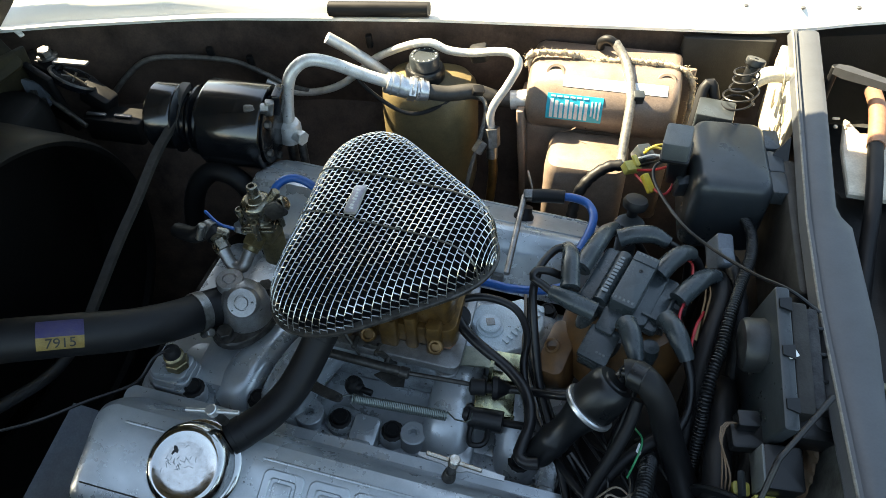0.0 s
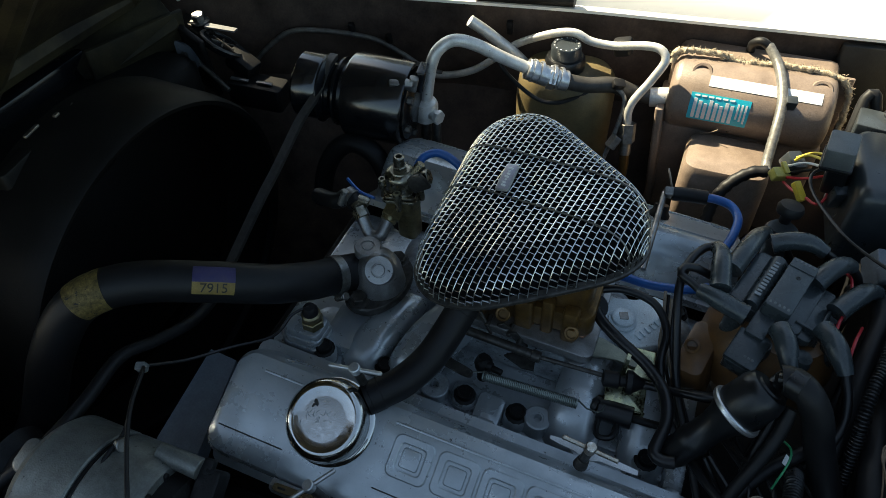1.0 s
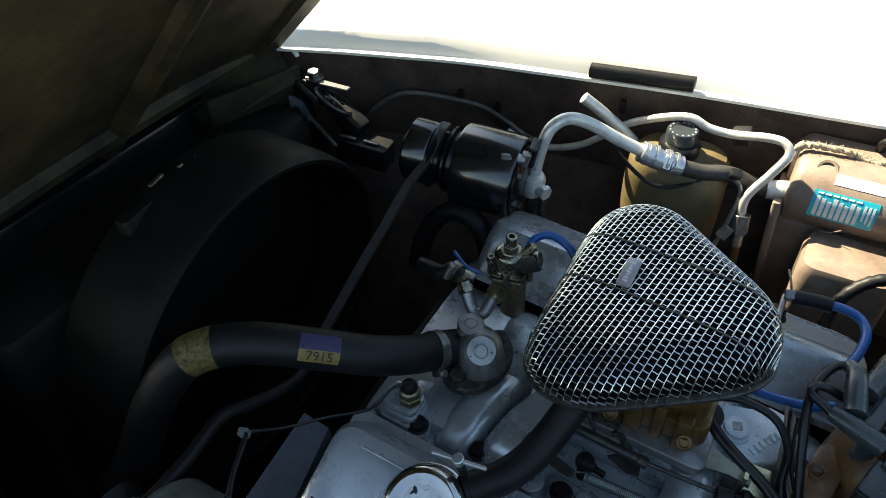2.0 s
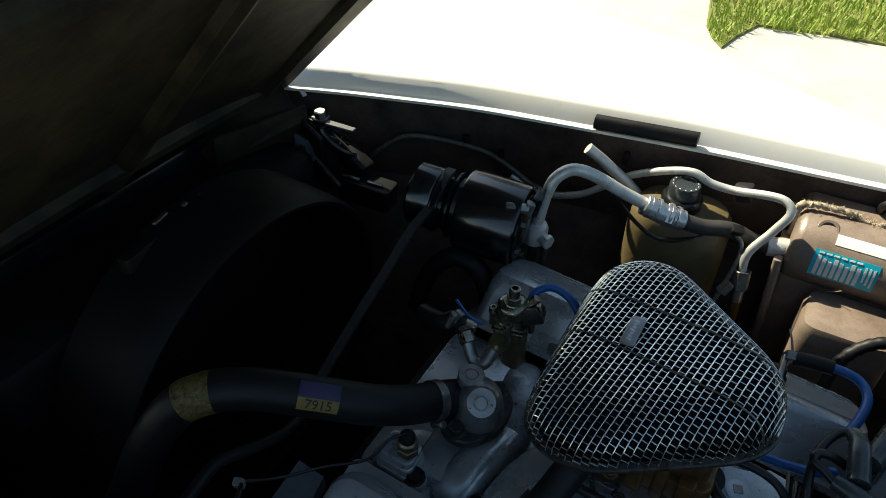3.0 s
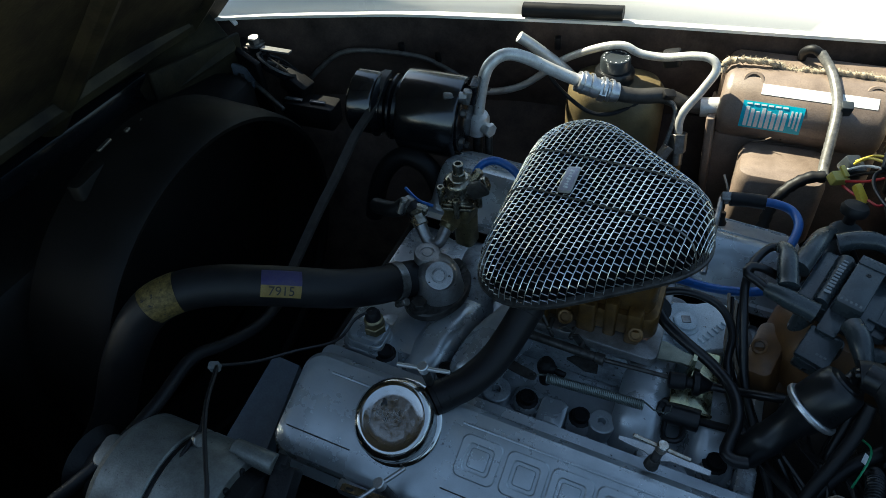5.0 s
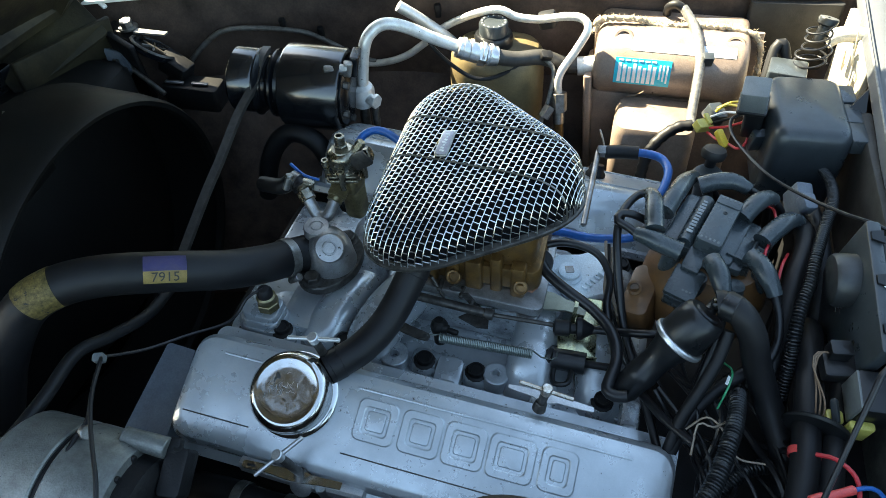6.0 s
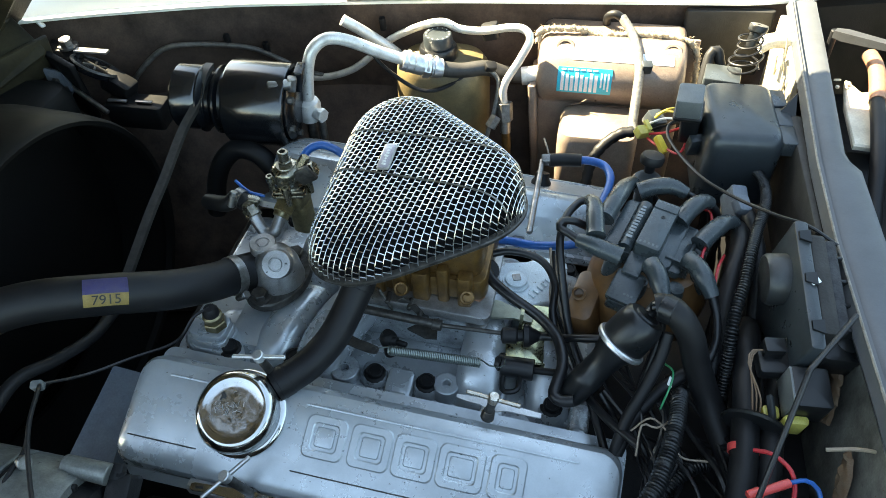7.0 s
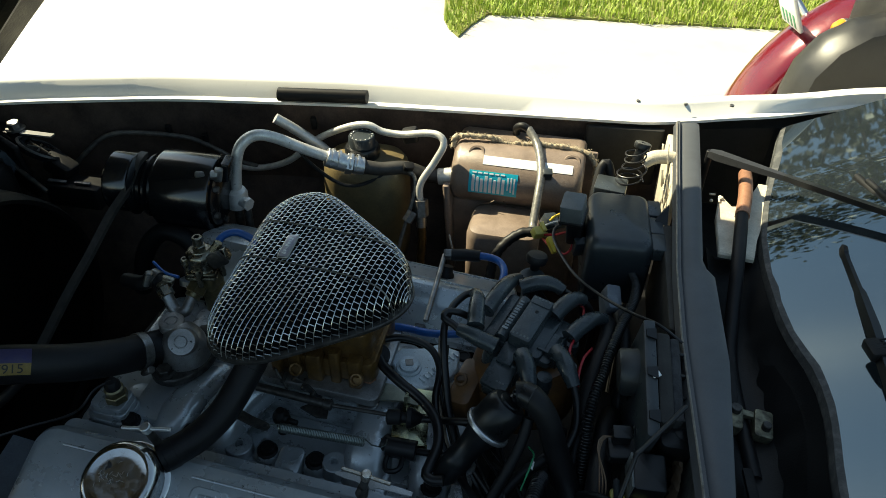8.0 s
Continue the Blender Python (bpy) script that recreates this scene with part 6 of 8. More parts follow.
sweep(bm, [V(along(FRONT, y) + 0.0015, y, 0.8845) for y in [0.52 - 1.0 * i / 60 for i in range(61)]], 0.0013, 6)
part("sealing_lip", bm, M_LIP, car, "worn pale sealing lip along the cowl")

# ---- distributor ----
dist = thing("distributor", (0.256, 0.045, 0.70), "large electronic distributor with an amber cap and black coil cover", "distributor")
DM = at(0.256, 0.044, 0.70, 0, 6, 0)
bm = bmesh.new()
lathe(bm, [(0.03, 0), (0.03, 0.04), (0.055, 0.05), (0.064, 0.056), (0.064, 0.085), (0.060, 0.100), (0.052, 0.112), (0.046, 0.122)], DM, 40)
part("cap_body", bm, M_AMBER, dist, "amber brown moulded cap")
for k in range(8):
    bm = bmesh.new()
    lathe(bm, [(0.0105, 0.0), (0.0100, 0.030), (0.0085, 0.040)], DM @ Matrix.Rotation(radians(22 + 45 * k), 4, "Z") @ at(0.047, 0, 0.088), 16)
    part("tower", bm, M_DIST, dist, "dark lead tower")
CC = at(0.2617, 0.0548, 0.8235) @ at(0, 0, 0, 3, 4, -18)
bm = bmesh.new()
rbox(bm, 0.070, 0.076, 0.020, CC @ at(-0.007, 0.002, 0), 0.006, 0.003)
rbox(bm, 0.050, 0.070, 0.010, CC @ at(0.014, 0.002, 0.005), 0.004, 0.002)
part("coil_cover_base", bm, M_DIST, dist, "dark grey coil cover")
bm = bmesh.new()
rbox(bm, 0.0265, 0.070, 0.039, CC @ at(0.001, -0.0015, 0.0), 0.0035, 0.0018, 0.0008)
block = part("coil_block", bm, M_DIST, dist, "raised dark grey coil block")
bm = bmesh.new()
rbox(bm, 0.0240, 0.012, 0.0012, CC @ at(0.001, 0.026, 0.0388), 0.001, 0.0004)
part("end_pad", bm, M_DIST, block)
for y in (-0.031, 0.029):
    for j_ in range(5):
        bm = bmesh.new()
        rbox(bm, 0.0022, 0.0034, 0.0003, CC @ at(-0.0075 + 0.0042 * j_, y + 0.0005 * (j_ % 2), 0.0389 + (0.0011 if y > 0 else 0)), 0.0004, 0.0001)
        part("pale_mark", bm, M_RELAY, block)
bm = bmesh.new()
lathe(bm, [(0.0022, 0.0), (0.0022, 0.0006), (0.0014, 0.0007), (0.001, 0.0002)], CC @ at(0.002, 0.010, 0.0388), 16)
part("vent_hole", bm, M_INK, block)
bm = bmesh.new()
rings = []
for y in (-0.0345, -0.033, 0.030, 0.0315):
    k = 0.9 if abs(y) > 0.0315 else 1.0
    rings.append([CC @ V(-0.0205 - 0.0090 * k * math.cos(math.pi * i_ / 9), y, 0.020 + 0.0120 * k * math.sin(math.pi * i_ / 9)) for i_ in range(10)] + [CC @ V(-0.012, y, 0.012), CC @ V(-0.029, y, 0.012)])
loft(bm, rings)
rib = part("rolled_rib", bm, M_DIST, dist, "rounded rib with a worn pale print", 60)
rngd = random.Random(2)
for k in range(11):
    bm = bmesh.new()
    rbox(bm, rngd.uniform(0.0045, 0.0065), rngd.uniform(0.0022, 0.0036), 0.0004, CC @ at(-0.0205, -0.024 + 0.0046 * k, 0.0318), 0.0006, 0.0001)
    part("print_bar", bm, M_PALEPRINT, rib)
bm = bmesh.new()
rbox(bm, 0.026, 0.034, 0.003, CC @ at(0.030, -0.006, 0.015, 0, 8, 0), 0.002, 0.001)
rbox(bm, 0.003, 0.034, 0.020, CC @ at(0.044, -0.006, 0.000, 0, -12, 0), 0.001, 0.001)
rbox(bm, 0.024, 0.003, 0.022, CC @ at(0.030, -0.022, 0.000, 0, 4, 0), 0.001, 0.001)
part("hold_down_clip", bm, M_DIST, block, "bent plastic hold-down clip")
bm = bmesh.new()
rbox(bm, 0.018, 0.026, 0.010, CC @ at(-0.004, -0.045, 0.012, 12, 0, 0), 0.002, 0.001)
part("plug_neck", bm, M_DIST, dist, "dark plug neck")
bm = bmesh.new()
rbox(bm, 0.030, 0.034, 0.008, CC @ at(-0.0025, -0.069, 0.004, 14, 3, 0), 0.002, 0.0015)
rbox(bm, 0.028, 0.030, 0.020, CC @ at(-0.0025, -0.067, -0.015, 14, 3, 0), 0.003, 0.0015)
mod = part("module_plug", bm, M_DIST, dist, "square dark grey plug")
for k in range(6):
    bm = bmesh.new()
    rbox(bm, 0.0026, 0.0024, 0.0003, CC @ at(-0.0115 + 0.0036 * k, -0.0785, 0.0096, 14, 3, 0), 0.0004, 0.0001)
    part("pale_mark", bm, M_RELAY, mod)
bm = bmesh.new()
rbox(bm, 0.036, 0.070, 0.046, at(0.207, 0.012, 0.748, 10, -6, -14), 0.010, 0.005, 0.003)
lathe(bm, [(0.0075, -0.004), (0.0075, 0.006), (0.005, 0.007), (0.0045, 0.001), (0.001, 0.001)], aim((0.1945, 0.006, 0.792), (0.1935, -0.004, 0.804)), 18)
part("cap_lug", bm, M_AMBER, dist, "amber lug with a screw hole")


def spark_lead(name, boot, wire, group="spark plug leads"):
    """A plug lead: its thick boot on the cap and the wire that runs off."""
    t = thing(name, boot[0], "black spark plug lead with a moulded rubber boot", "spark plug lead", group)
    bm = bmesh.new()
    ln = spline(boot, 0.004)
    tot = sum((b - a).length for a, b in zip(ln, ln[1:]))
    sweep(bm, ln, lambda r_: 0.0098 - 0.0026 * max(0, (r_ / tot - 0.55) / 0.45) + (0.0008 if r_ < 0.004 else 0), 14)
    part("boot", bm, M_DIST, t)
    bm = bmesh.new()
    sweep(bm, spline([boot[-1]] + wire, 0.005), 0.0042, 10)
    part("wire", bm, M_WIREBLK, t)
    return t


spark_lead("spark_lead", [(0.2035, 0.033, 0.852), (0.2015, 0.052, 0.856), (0.199, 0.074, 0.858), (0.194, 0.086, 0.854)], [(0.184, 0.084, 0.852), (0.172, 0.062, 0.850), (0.168, 0.036, 0.842), (0.172, 0.014, 0.826), (0.180, -0.010, 0.800), (0.192, -0.040, 0.770), (0.22, -0.10, 0.745), (0.24, -0.15, 0.73)])
spark_lead("spark_lead", [(0.211, 0.062, 0.852), (0.220, 0.086, 0.856), (0.230, 0.116, 0.852), (0.240, 0.138, 0.842)], [(0.252, 0.146, 0.832), (0.268, 0.150, 0.812), (0.29, 0.16, 0.77)])
spark_lead("spark_lead", [(0.246, 0.118, 0.846), (0.262, 0.122, 0.852), (0.280, 0.124, 0.853), (0.296, 0.120, 0.848)], [(0.310, 0.122, 0.838), (0.322, 0.130, 0.815), (0.33, 0.14, 0.76)])
spark_lead("spark_lead", [(0.288, 0.076, 0.846), (0.299, 0.091, 0.853), (0.311, 0.104, 0.853), (0.320, 0.110, 0.847)], [(0.330, 0.108, 0.834), (0.336, 0.104, 0.81), (0.335, 0.10, 0.76)])
spark_lead("spark_lead", [(0.308, 0.048, 0.843), (0.320, 0.064, 0.848), (0.334, 0.082, 0.846), (0.346, 0.092, 0.838)], [(0.352, 0.088, 0.826), (0.350, 0.070, 0.80), (0.340, 0.03, 0.77), (0.325, -0.03, 0.74)])
spark_lead("spark_lead", [(0.186, 0.028, 0.849), (0.198, 0.0235, 0.850), (0.214, 0.0185, 0.848), (0.230, 0.015, 0.845)][::-1], [(0.176, 0.034, 0.851), (0.1665, 0.038, 0.853), (0.168, 0.047, 0.855), (0.180, 0.052, 0.852), (0.196, 0.056, 0.842)])
spark_lead("spark_lead", [(0.260, 0.005, 0.848), (0.264, -0.006, 0.850), (0.269, -0.018, 0.845), (0.273, -0.028, 0.838)], [(0.275, -0.036, 0.825), (0.274, -0.05, 0.80), (0.262, -0.09, 0.75)])
spark_lead("spark_lead", [(0.296, 0.018, 0.848), (0.303, 0.006, 0.851), (0.311, -0.007, 0.846), (0.318, -0.018, 0.838)], [(0.324, -0.034, 0.826), (0.325, -0.052, 0.812), (0.316, -0.072, 0.798), (0.302, -0.085, 0.775)])
hose("wire_loom", [(0.083, 0.030, 0.803), (0.115, 0.040, 0.808), (0.150, 0.035, 0.805), (0.168, 0.012, 0.795), (0.170, -0.02, 0.78), (0.185, -0.06, 0.765), (0.205, -0.085, 0.755), (0.235, -0.125, 0.765), (0.262, -0.15, 0.772)], 0.0042, M_WIREBLK, "black wire crossing the intake manifold", "wire", 10)
for k in range(4):
    hose("thin_wire", [(0.158 + 0.004 * k, 0.060 - 0.004 * k, 0.80), (0.163 + 0.003 * k, 0.032, 0.788), (0.166 + 0.004 * k, 0.005, 0.775), (0.180 + 0.005 * k, -0.03, 0.76), (0.20 + 0.006 * k, -0.07, 0.74)], 0.0018, M_WIREBLK if k % 2 else M_BEIGE, "thin wire beside the distributor", "wire", 6, 0.006, "thin wires")

# blue vacuum line and choke rod
vac = thing("vacuum_line", (0.21, 0.16, 0.79), "bright blue vacuum line with a black end sleeve", "hose")
bm = bmesh.new()
sweep(bm, spline([(0.168, 0.222, 0.800), (0.190, 0.221, 0.802), (0.208, 0.214, 0.802), (0.217, 0.195, 0.800), (0.214, 0.170, 0.794), (0.206, 0.148, 0.788)], 0.005), 0.0052, 12)
part("line", bm, M_BLUEWIRE, vac)
bm = bmesh.new()
sweep(bm, spline([(0.140, 0.217, 0.800), (0.160, 0.221, 0.800), (0.180, 0.2215, 0.801)], 0.005), 0.0085, 12)
part("sleeve", bm, M_RUBBER, vac, "black rubber sleeve")
hose("blue_cable", [(0.085, 0.085, 0.778), (0.110, 0.086, 0.778), (0.140, 0.080, 0.782), (0.175, 0.078, 0.79), (0.20, 0.09, 0.79)], 0.005, M_BLUEWIRE, "blue cable under the plug leads", "cable", 10)
bm = bmesh.new()
rod(bm, (0.131, 0.217, 0.799), (0.1295, 0.105, 0.776), 0.0036)
rbox(bm, 0.012, 0.010, 0.020, at(0.134, 0.225, 0.790, 35, 0, 10), 0.002, 0.001)
single("dipstick_tube", bm, M_STEEL, "slim upright steel dipstick tube", "tube")
bm = bmesh.new()
lathe(bm, [(0.013, 0), (0.013, 0.004), (0.010, 0.008), (0.009, 0.016)], VCF @ at(0.125, -0.002, 0.0), 20)
single("cover_grommet", bm, M_RUBBER, "black rubber grommet on the far valve cover", "grommet")
hose("straw_wire", [(0.128, 0.262, 0.80), (0.134, 0.248, 0.795), (0.140, 0.238, 0.782)], 0.0014, M_BEIGE, "short tan wire end", "wire", 6)
plugcap = thing("vacuum_port", (0.255, 0.16, 0.79), "black rubber cap on a round fitting", "cap")
bm = bmesh.new()
lathe(bm, [(0.012, -0.05), (0.012, 0.0), (0.017, 0.002), (0.0175, 0.012), (0.015, 0.015), (0.006, 0.0155), (0.001, 0.0155)], at(0.256, 0.152, 0.824), 24)
part("base", bm, M_GREYPL, plugcap)
bm = bmesh.new()
lathe(bm, [(0.006, 0), (0.006, 0.010), (0.013, 0.012), (0.014, 0.018), (0.012, 0.022), (0.001, 0.023)], at(0.257, 0.165, 0.838, -10, 5, 0), 22)
part("knob", bm, M_RUBBER, plugcap)

# ---- purge valve ----
S0 = V(0.1985, -0.1027, 0.7686)
S1 = S0 + V(0.532, 0.357, 0.768) * 0.112
sol = thing("purge_valve", (S0 + S1) / 2, "black canister valve with a bright clamping ring", "valve")
axis = aim(S0, S1)
bm = bmesh.new()
lathe(bm, [(0.012, -0.006), (0.0140, 0.0), (0.0140, 0.014), (0.0150, 0.016), (0.0150, 0.026), (0.0140, 0.028), (0.0140, 0.046), (0.0165, 0.058), (0.022, 0.070)], axis, 30)
part("snout", bm, M_PLASTIC, sol)
bm = bmesh.new()
lathe(bm, [(0.020, 0.070), (0.0225, 0.076), (0.0218, 0.098), (0.0195, 0.106), (0.0170, 0.108), (0.0120, 0.108), (0.0110, 0.1095), (0.001, 0.110)], axis, 34)
part("canister", bm, M_PLASTIC, sol, "dull black dome")
bm = bmesh.new()
lathe(bm, [(0.019, 0.0685), (0.0242, 0.0688), (0.0254, 0.0702), (0.0254, 0.0730), (0.0242, 0.0744), (0.020, 0.0746)], axis, 40)
part("ring", bm, M_RING, sol, "bright clamping ring")
bm = bmesh.new()
rod(bm, axis @ V(0.002, -0.006, 0.106), axis @ V(0.006, -0.010, 0.116), 0.0050)
sweep(bm, spline([axis @ V(0.004, -0.006, 0.108), axis @ V(0.008, -0.012, 0.117), V(0.262, -0.060, 0.862), V(0.270, -0.060, 0.863)], 0.003), 0.0055, 12)
part("nipple", bm, M_PLASTIC, sol)
fitted("vacuum_hose", [(0.262, -0.060, 0.861), (0.272, -0.060, 0.863), (0.283, -0.068, 0.861), (0.296, -0.074, 0.842), (0.306, -0.081, 0.815), (0.320, -0.092, 0.786), (0.333, -0.110, 0.766), (0.345, -0.132, 0.748), (0.358, -0.172, 0.70)], 0.0125, M_RUBBER, "thick black rubber hose looping from the canister valve", "hose", 16, 0.004, "", 0.0130, M_PLASTIC, "black end collar")

hose("side_hose", [(0.276, -0.072, 0.842), (0.272, -0.088, 0.822), (0.262, -0.108, 0.80), (0.250, -0.128, 0.775), (0.243, -0.150, 0.75)], 0.0058, M_RUBBER, "black rubber hose below the canister valve", "hose", 12)
hose("side_hose", [(0.315, -0.068, 0.80), (0.295, -0.084, 0.795), (0.274, -0.102, 0.785), (0.256, -0.125, 0.77), (0.245, -0.15, 0.75)], 0.0060, M_RUBBER, "black rubber hose below the canister valve", "hose", 12)

bm = bmesh.new()
loft(bm, [[V(x, y, z + d) for x, y, z in ((0.283, -0.096, 0.796), (0.287, -0.099, 0.796), (0.288, -0.092, 0.800), (0.285, -0.089, 0.800))] for d in (0, 0.0006)])
single("paper_scrap", bm, M_PAPER, "torn white paper scrap among the hoses", "paper", angle=20)
rngw = random.Random(12)
for k in range(14):
    x, y = rngw.uniform(0.225, 0.32), rngw.uniform(-0.10, -0.02)
    pts = [(x, y, rngw.uniform(0.74, 0.79))]
    for j in range(4):
        x, y = max(0.262, x + rngw.uniform(-0.02, 0.04)), y - rngw.uniform(0.03, 0.05)
        pts.append((x, y, rngw.uniform(0.72, 0.785)))
    hose("loom_wire", pts, rngw.choice((0.0015, 0.0022, 0.0032)), M_WIREBLK, "thin black wire in the loom behind the valve cover", "wire", 6, 0.006, "loom wires")

# ---- conduits and hoses at the firewall ----
fitted("corrugated_conduit", [(0.372, 0.225, 0.81), (0.380, 0.198, 0.826), (0.384, 0.165, 0.834), (0.378, 0.12, 0.845), (0.366, 0.079, 0.850), (0.353, 0.030, 0.852), (0.346, -0.004, 0.846), (0.340, -0.024, 0.841), (0.336, -0.048, 0.829), (0.336, -0.065, 0.810), (0.336, -0.081, 0.785), (0.339, -0.090, 0.755)], ribbed(0.0060), M_PLASTIC, "black corrugated wiring conduit", "conduit", 14, 0.0006, "conduits", 0.0060 + 0.0006, M_RUBBER, "black tape sleeve")
fitted("corrugated_conduit", [(0.300, -0.080, 0.77), (0.294, -0.112, 0.795), (0.290, -0.140, 0.802), (0.284, -0.165, 0.802), (0.274, -0.199, 0.800), (0.262, -0.224, 0.796), (0.245, -0.26, 0.77), (0.23, -0.30, 0.72)], ribbed(0.0078), M_PLASTIC, "black corrugated wiring conduit", "conduit", 14, 0.0008, "conduits", 0.0078 + 0.0006, M_RUBBER, "black tape sleeve")
fitted("corrugated_conduit", [(0.36, -0.125, 0.735), (0.335, -0.137, 0.742), (0.310, -0.151, 0.742), (0.288, -0.178, 0.735), (0.27, -0.21, 0.71)], ribbed(0.0072), M_PLASTIC, "black corrugated wiring conduit", "conduit", 14, 0.0008, "conduits", 0.0072 + 0.0006, M_RUBBER, "black tape sleeve")
hose("heater_hose", [(0.375, 0.03, 0.74), (0.364, -0.005, 0.785), (0.358, -0.035, 0.800), (0.354, -0.070, 0.802), (0.349, -0.125, 0.80), (0.345, -0.18, 0.785), (0.335, -0.25, 0.74), (0.32, -0.31, 0.66)], 0.0118, M_RUBBER, "black heater hose down the firewall", "hose", 16)
hose("heater_hose", [(0.40, -0.02, 0.76), (0.386, -0.07, 0.79), (0.372, -0.128, 0.795), (0.366, -0.18, 0.78), (0.355, -0.25, 0.73), (0.34, -0.31, 0.66)], 0.0108, M_RUBBER, "black heater hose down the firewall", "hose", 16)
bm = bmesh.new()
lathe(bm, [(0.012, 0), (0.026, 0.001), (0.028, 0.003), (0.026, 0.005), (0.012, 0.006)], aim((0.357, -0.124, 0.800), (0.355, -0.132, 0.798)), 30)
single("hose_guide", bm, M_PLASTIC, "round black guide ring over the heater hoses", "guide")
bm = bmesh.new()
ring_on(bm, (0.347, -0.150, 0.793), (-0.05, -0.9, -0.2), 0.0119, 0.007)
single("red_band", bm, M_REDPL, "red tape band on a heater hose", "band")
hose("firewall_hose", [(0.345, 0.145, 0.78), (0.352, 0.105, 0.82), (0.35, 0.06, 0.835), (0.338, 0.01, 0.825), (0.33, -0.04, 0.80), (0.325, -0.09, 0.76)], 0.010, M_RUBBER, "black rubber hose behind the distributor", "hose", 14)
hose("firewall_hose", [(0.372, 0.155, 0.80), (0.366, 0.12, 0.825), (0.372, 0.07, 0.82), (0.372, 0.02, 0.79), (0.37, -0.02, 0.75)], 0.008, M_RUBBER, "black rubber hose behind the distributor", "hose", 12)
bm = bmesh.new()
rbox(bm, 0.018, 0.040, 0.03, at(0.352, 0.150, 0.802, 20, 10, 12), 0.003, 0.0015)
rbox(bm, 0.014, 0.018, 0.014, at(0.351, 0.116, 0.838, 20, 10, 20), 0.003, 0.0015)
single("blue_grey_connector", bm, M_BRKT, "slate blue-grey plastic connector by the firewall", "connector")
for mat_, lab_, pts in ((M_REDWIRE, "red", [(0.318, 0.13, 0.82), (0.322, 0.10, 0.84), (0.318, 0.06, 0.845), (0.31, 0.03, 0.84), (0.322, 0.01, 0.825)]),
                        (M_REDWIRE, "red", [(0.335, 0.05, 0.83), (0.325, 0.02, 0.84), (0.322, -0.005, 0.83), (0.326, -0.03, 0.81)]),
                        (M_GREENWIRE, "green", [(0.28, -0.075, 0.80), (0.286, -0.09, 0.81), (0.284, -0.105, 0.81), (0.278, -0.12, 0.79)]),
                        (M_BEIGE, "tan", [(0.255, -0.135, 0.77), (0.270, -0.128, 0.785), (0.285, -0.135, 0.78), (0.300, -0.15, 0.765), (0.325, -0.148, 0.76)]),
                        (M_BEIGE, "tan", [(0.26, -0.16, 0.77), (0.262, -0.14, 0.79), (0.275, -0.14, 0.79), (0.29, -0.125, 0.785), (0.298, -0.11, 0.775)]),
                        ):
    hose("loose_wire", pts, 0.0010 if lab_ != "red" else 0.0015, mat_, lab_ + " loose wire among the hoses", "wire", 6, 0.004, "loose wires")

# ---- blower motor on the firewall ----
blow = thing("blower_motor", (0.385, -0.03, 0.80), "black plastic blower motor housing with a dull round can", "motor")
bm = bmesh.new()
lathe(bm, [(0.008, -0.0012), (0.019, -0.001), (0.0225, 0.0), (0.0245, 0.003), (0.0245, 0.020), (0.0235, 0.024)], aim((0.3605, -0.004, 0.8575), (0.384, -0.0025, 0.8595)), 44)
part("can", bm, M_CAN, blow, "dull grey round can")
BL = at(0.3835, -0.025, 0.84, 13, 3, 4) @ at(0, 0, -0.84)
bm = bmesh.new()
rbox(bm, 0.0125, 0.128, 0.110, BL @ at(0, 0.003, 0.782), 0.003, 0.002)
flange = part("mounting_flange", bm, M_GREYPL, blow, "dark grey mounting flange")
for y in (0.050, 0.006, -0.040):
    bm = bmesh.new()
    loft(bm, [[BL @ V(-0.004, y - 0.004, z), BL @ V(0.006, y - 0.007, z), BL @ V(0.006, y + 0.006, z), BL @ V(-0.004, y + 0.004, z)] for z in (0.892, 0.8945)])
    part("clip", bm, M_PLASTIC, flange, "", 20)
bm = bmesh.new()
rbox(bm, 0.014, 0.100, 0.100, BL @ at(0.0145, 0.006, 0.788), 0.003, 0.002)
part("seal_flange", bm, M_GREYPAINT, blow, "dusty seal flange")
bm = bmesh.new()
rbox(bm, 0.010, 0.092, 0.092, BL @ at(0.0270, 0.008, 0.792), 0.003, 0.002)
part("inner_flange", bm, M_SEALGREY, blow, "pale dusty inner flange")
bm = bmesh.new()
rbox(bm, 0.030, 0.100, 0.070, BL @ at(0.040, 0.000, 0.800), 0.010, 0.005)
rbox(bm, 0.034, 0.006, 0.050, BL @ at(0.034, -0.010, 0.826), 0.002, 0.001)
rbox(bm, 0.034, 0.040, 0.030, BL @ at(0.030, -0.038, 0.838), 0.006, 0.003)
part("housing", bm, M_PLASTIC, blow, "black moulded housing")
for k in range(4):
    bm = bmesh.new()
    rbox(bm, 0.012, 0.003, 0.05, BL @ at(0.030 + 0.003 * (k % 2), 0.036 - 0.024 * k, 0.834), 0.001, 0.001)
    part("rib", bm, M_PLASTIC, blow)
bm = bmesh.new()
rbox(bm, 0.009, 0.007, 0.0006, BL @ at(0.0040, 0.004, 0.8925, 0, 0, 30), 0.001, 0.0002)
part("paint_fleck", bm, M_PAPER, blow, "white paint fleck")
bm = bmesh.new()
rbox(bm, 0.018, 0.014, 0.016, at(0.3665, -0.070, 0.832, 10, 0, 8), 0.002, 0.001)
rbox(bm, 0.034, 0.022, 0.014, at(0.372, -0.078, 0.820, 10, 0, 8), 0.003, 0.002)
part("wire_plug", bm, M_PLASTIC, blow, "black plug")
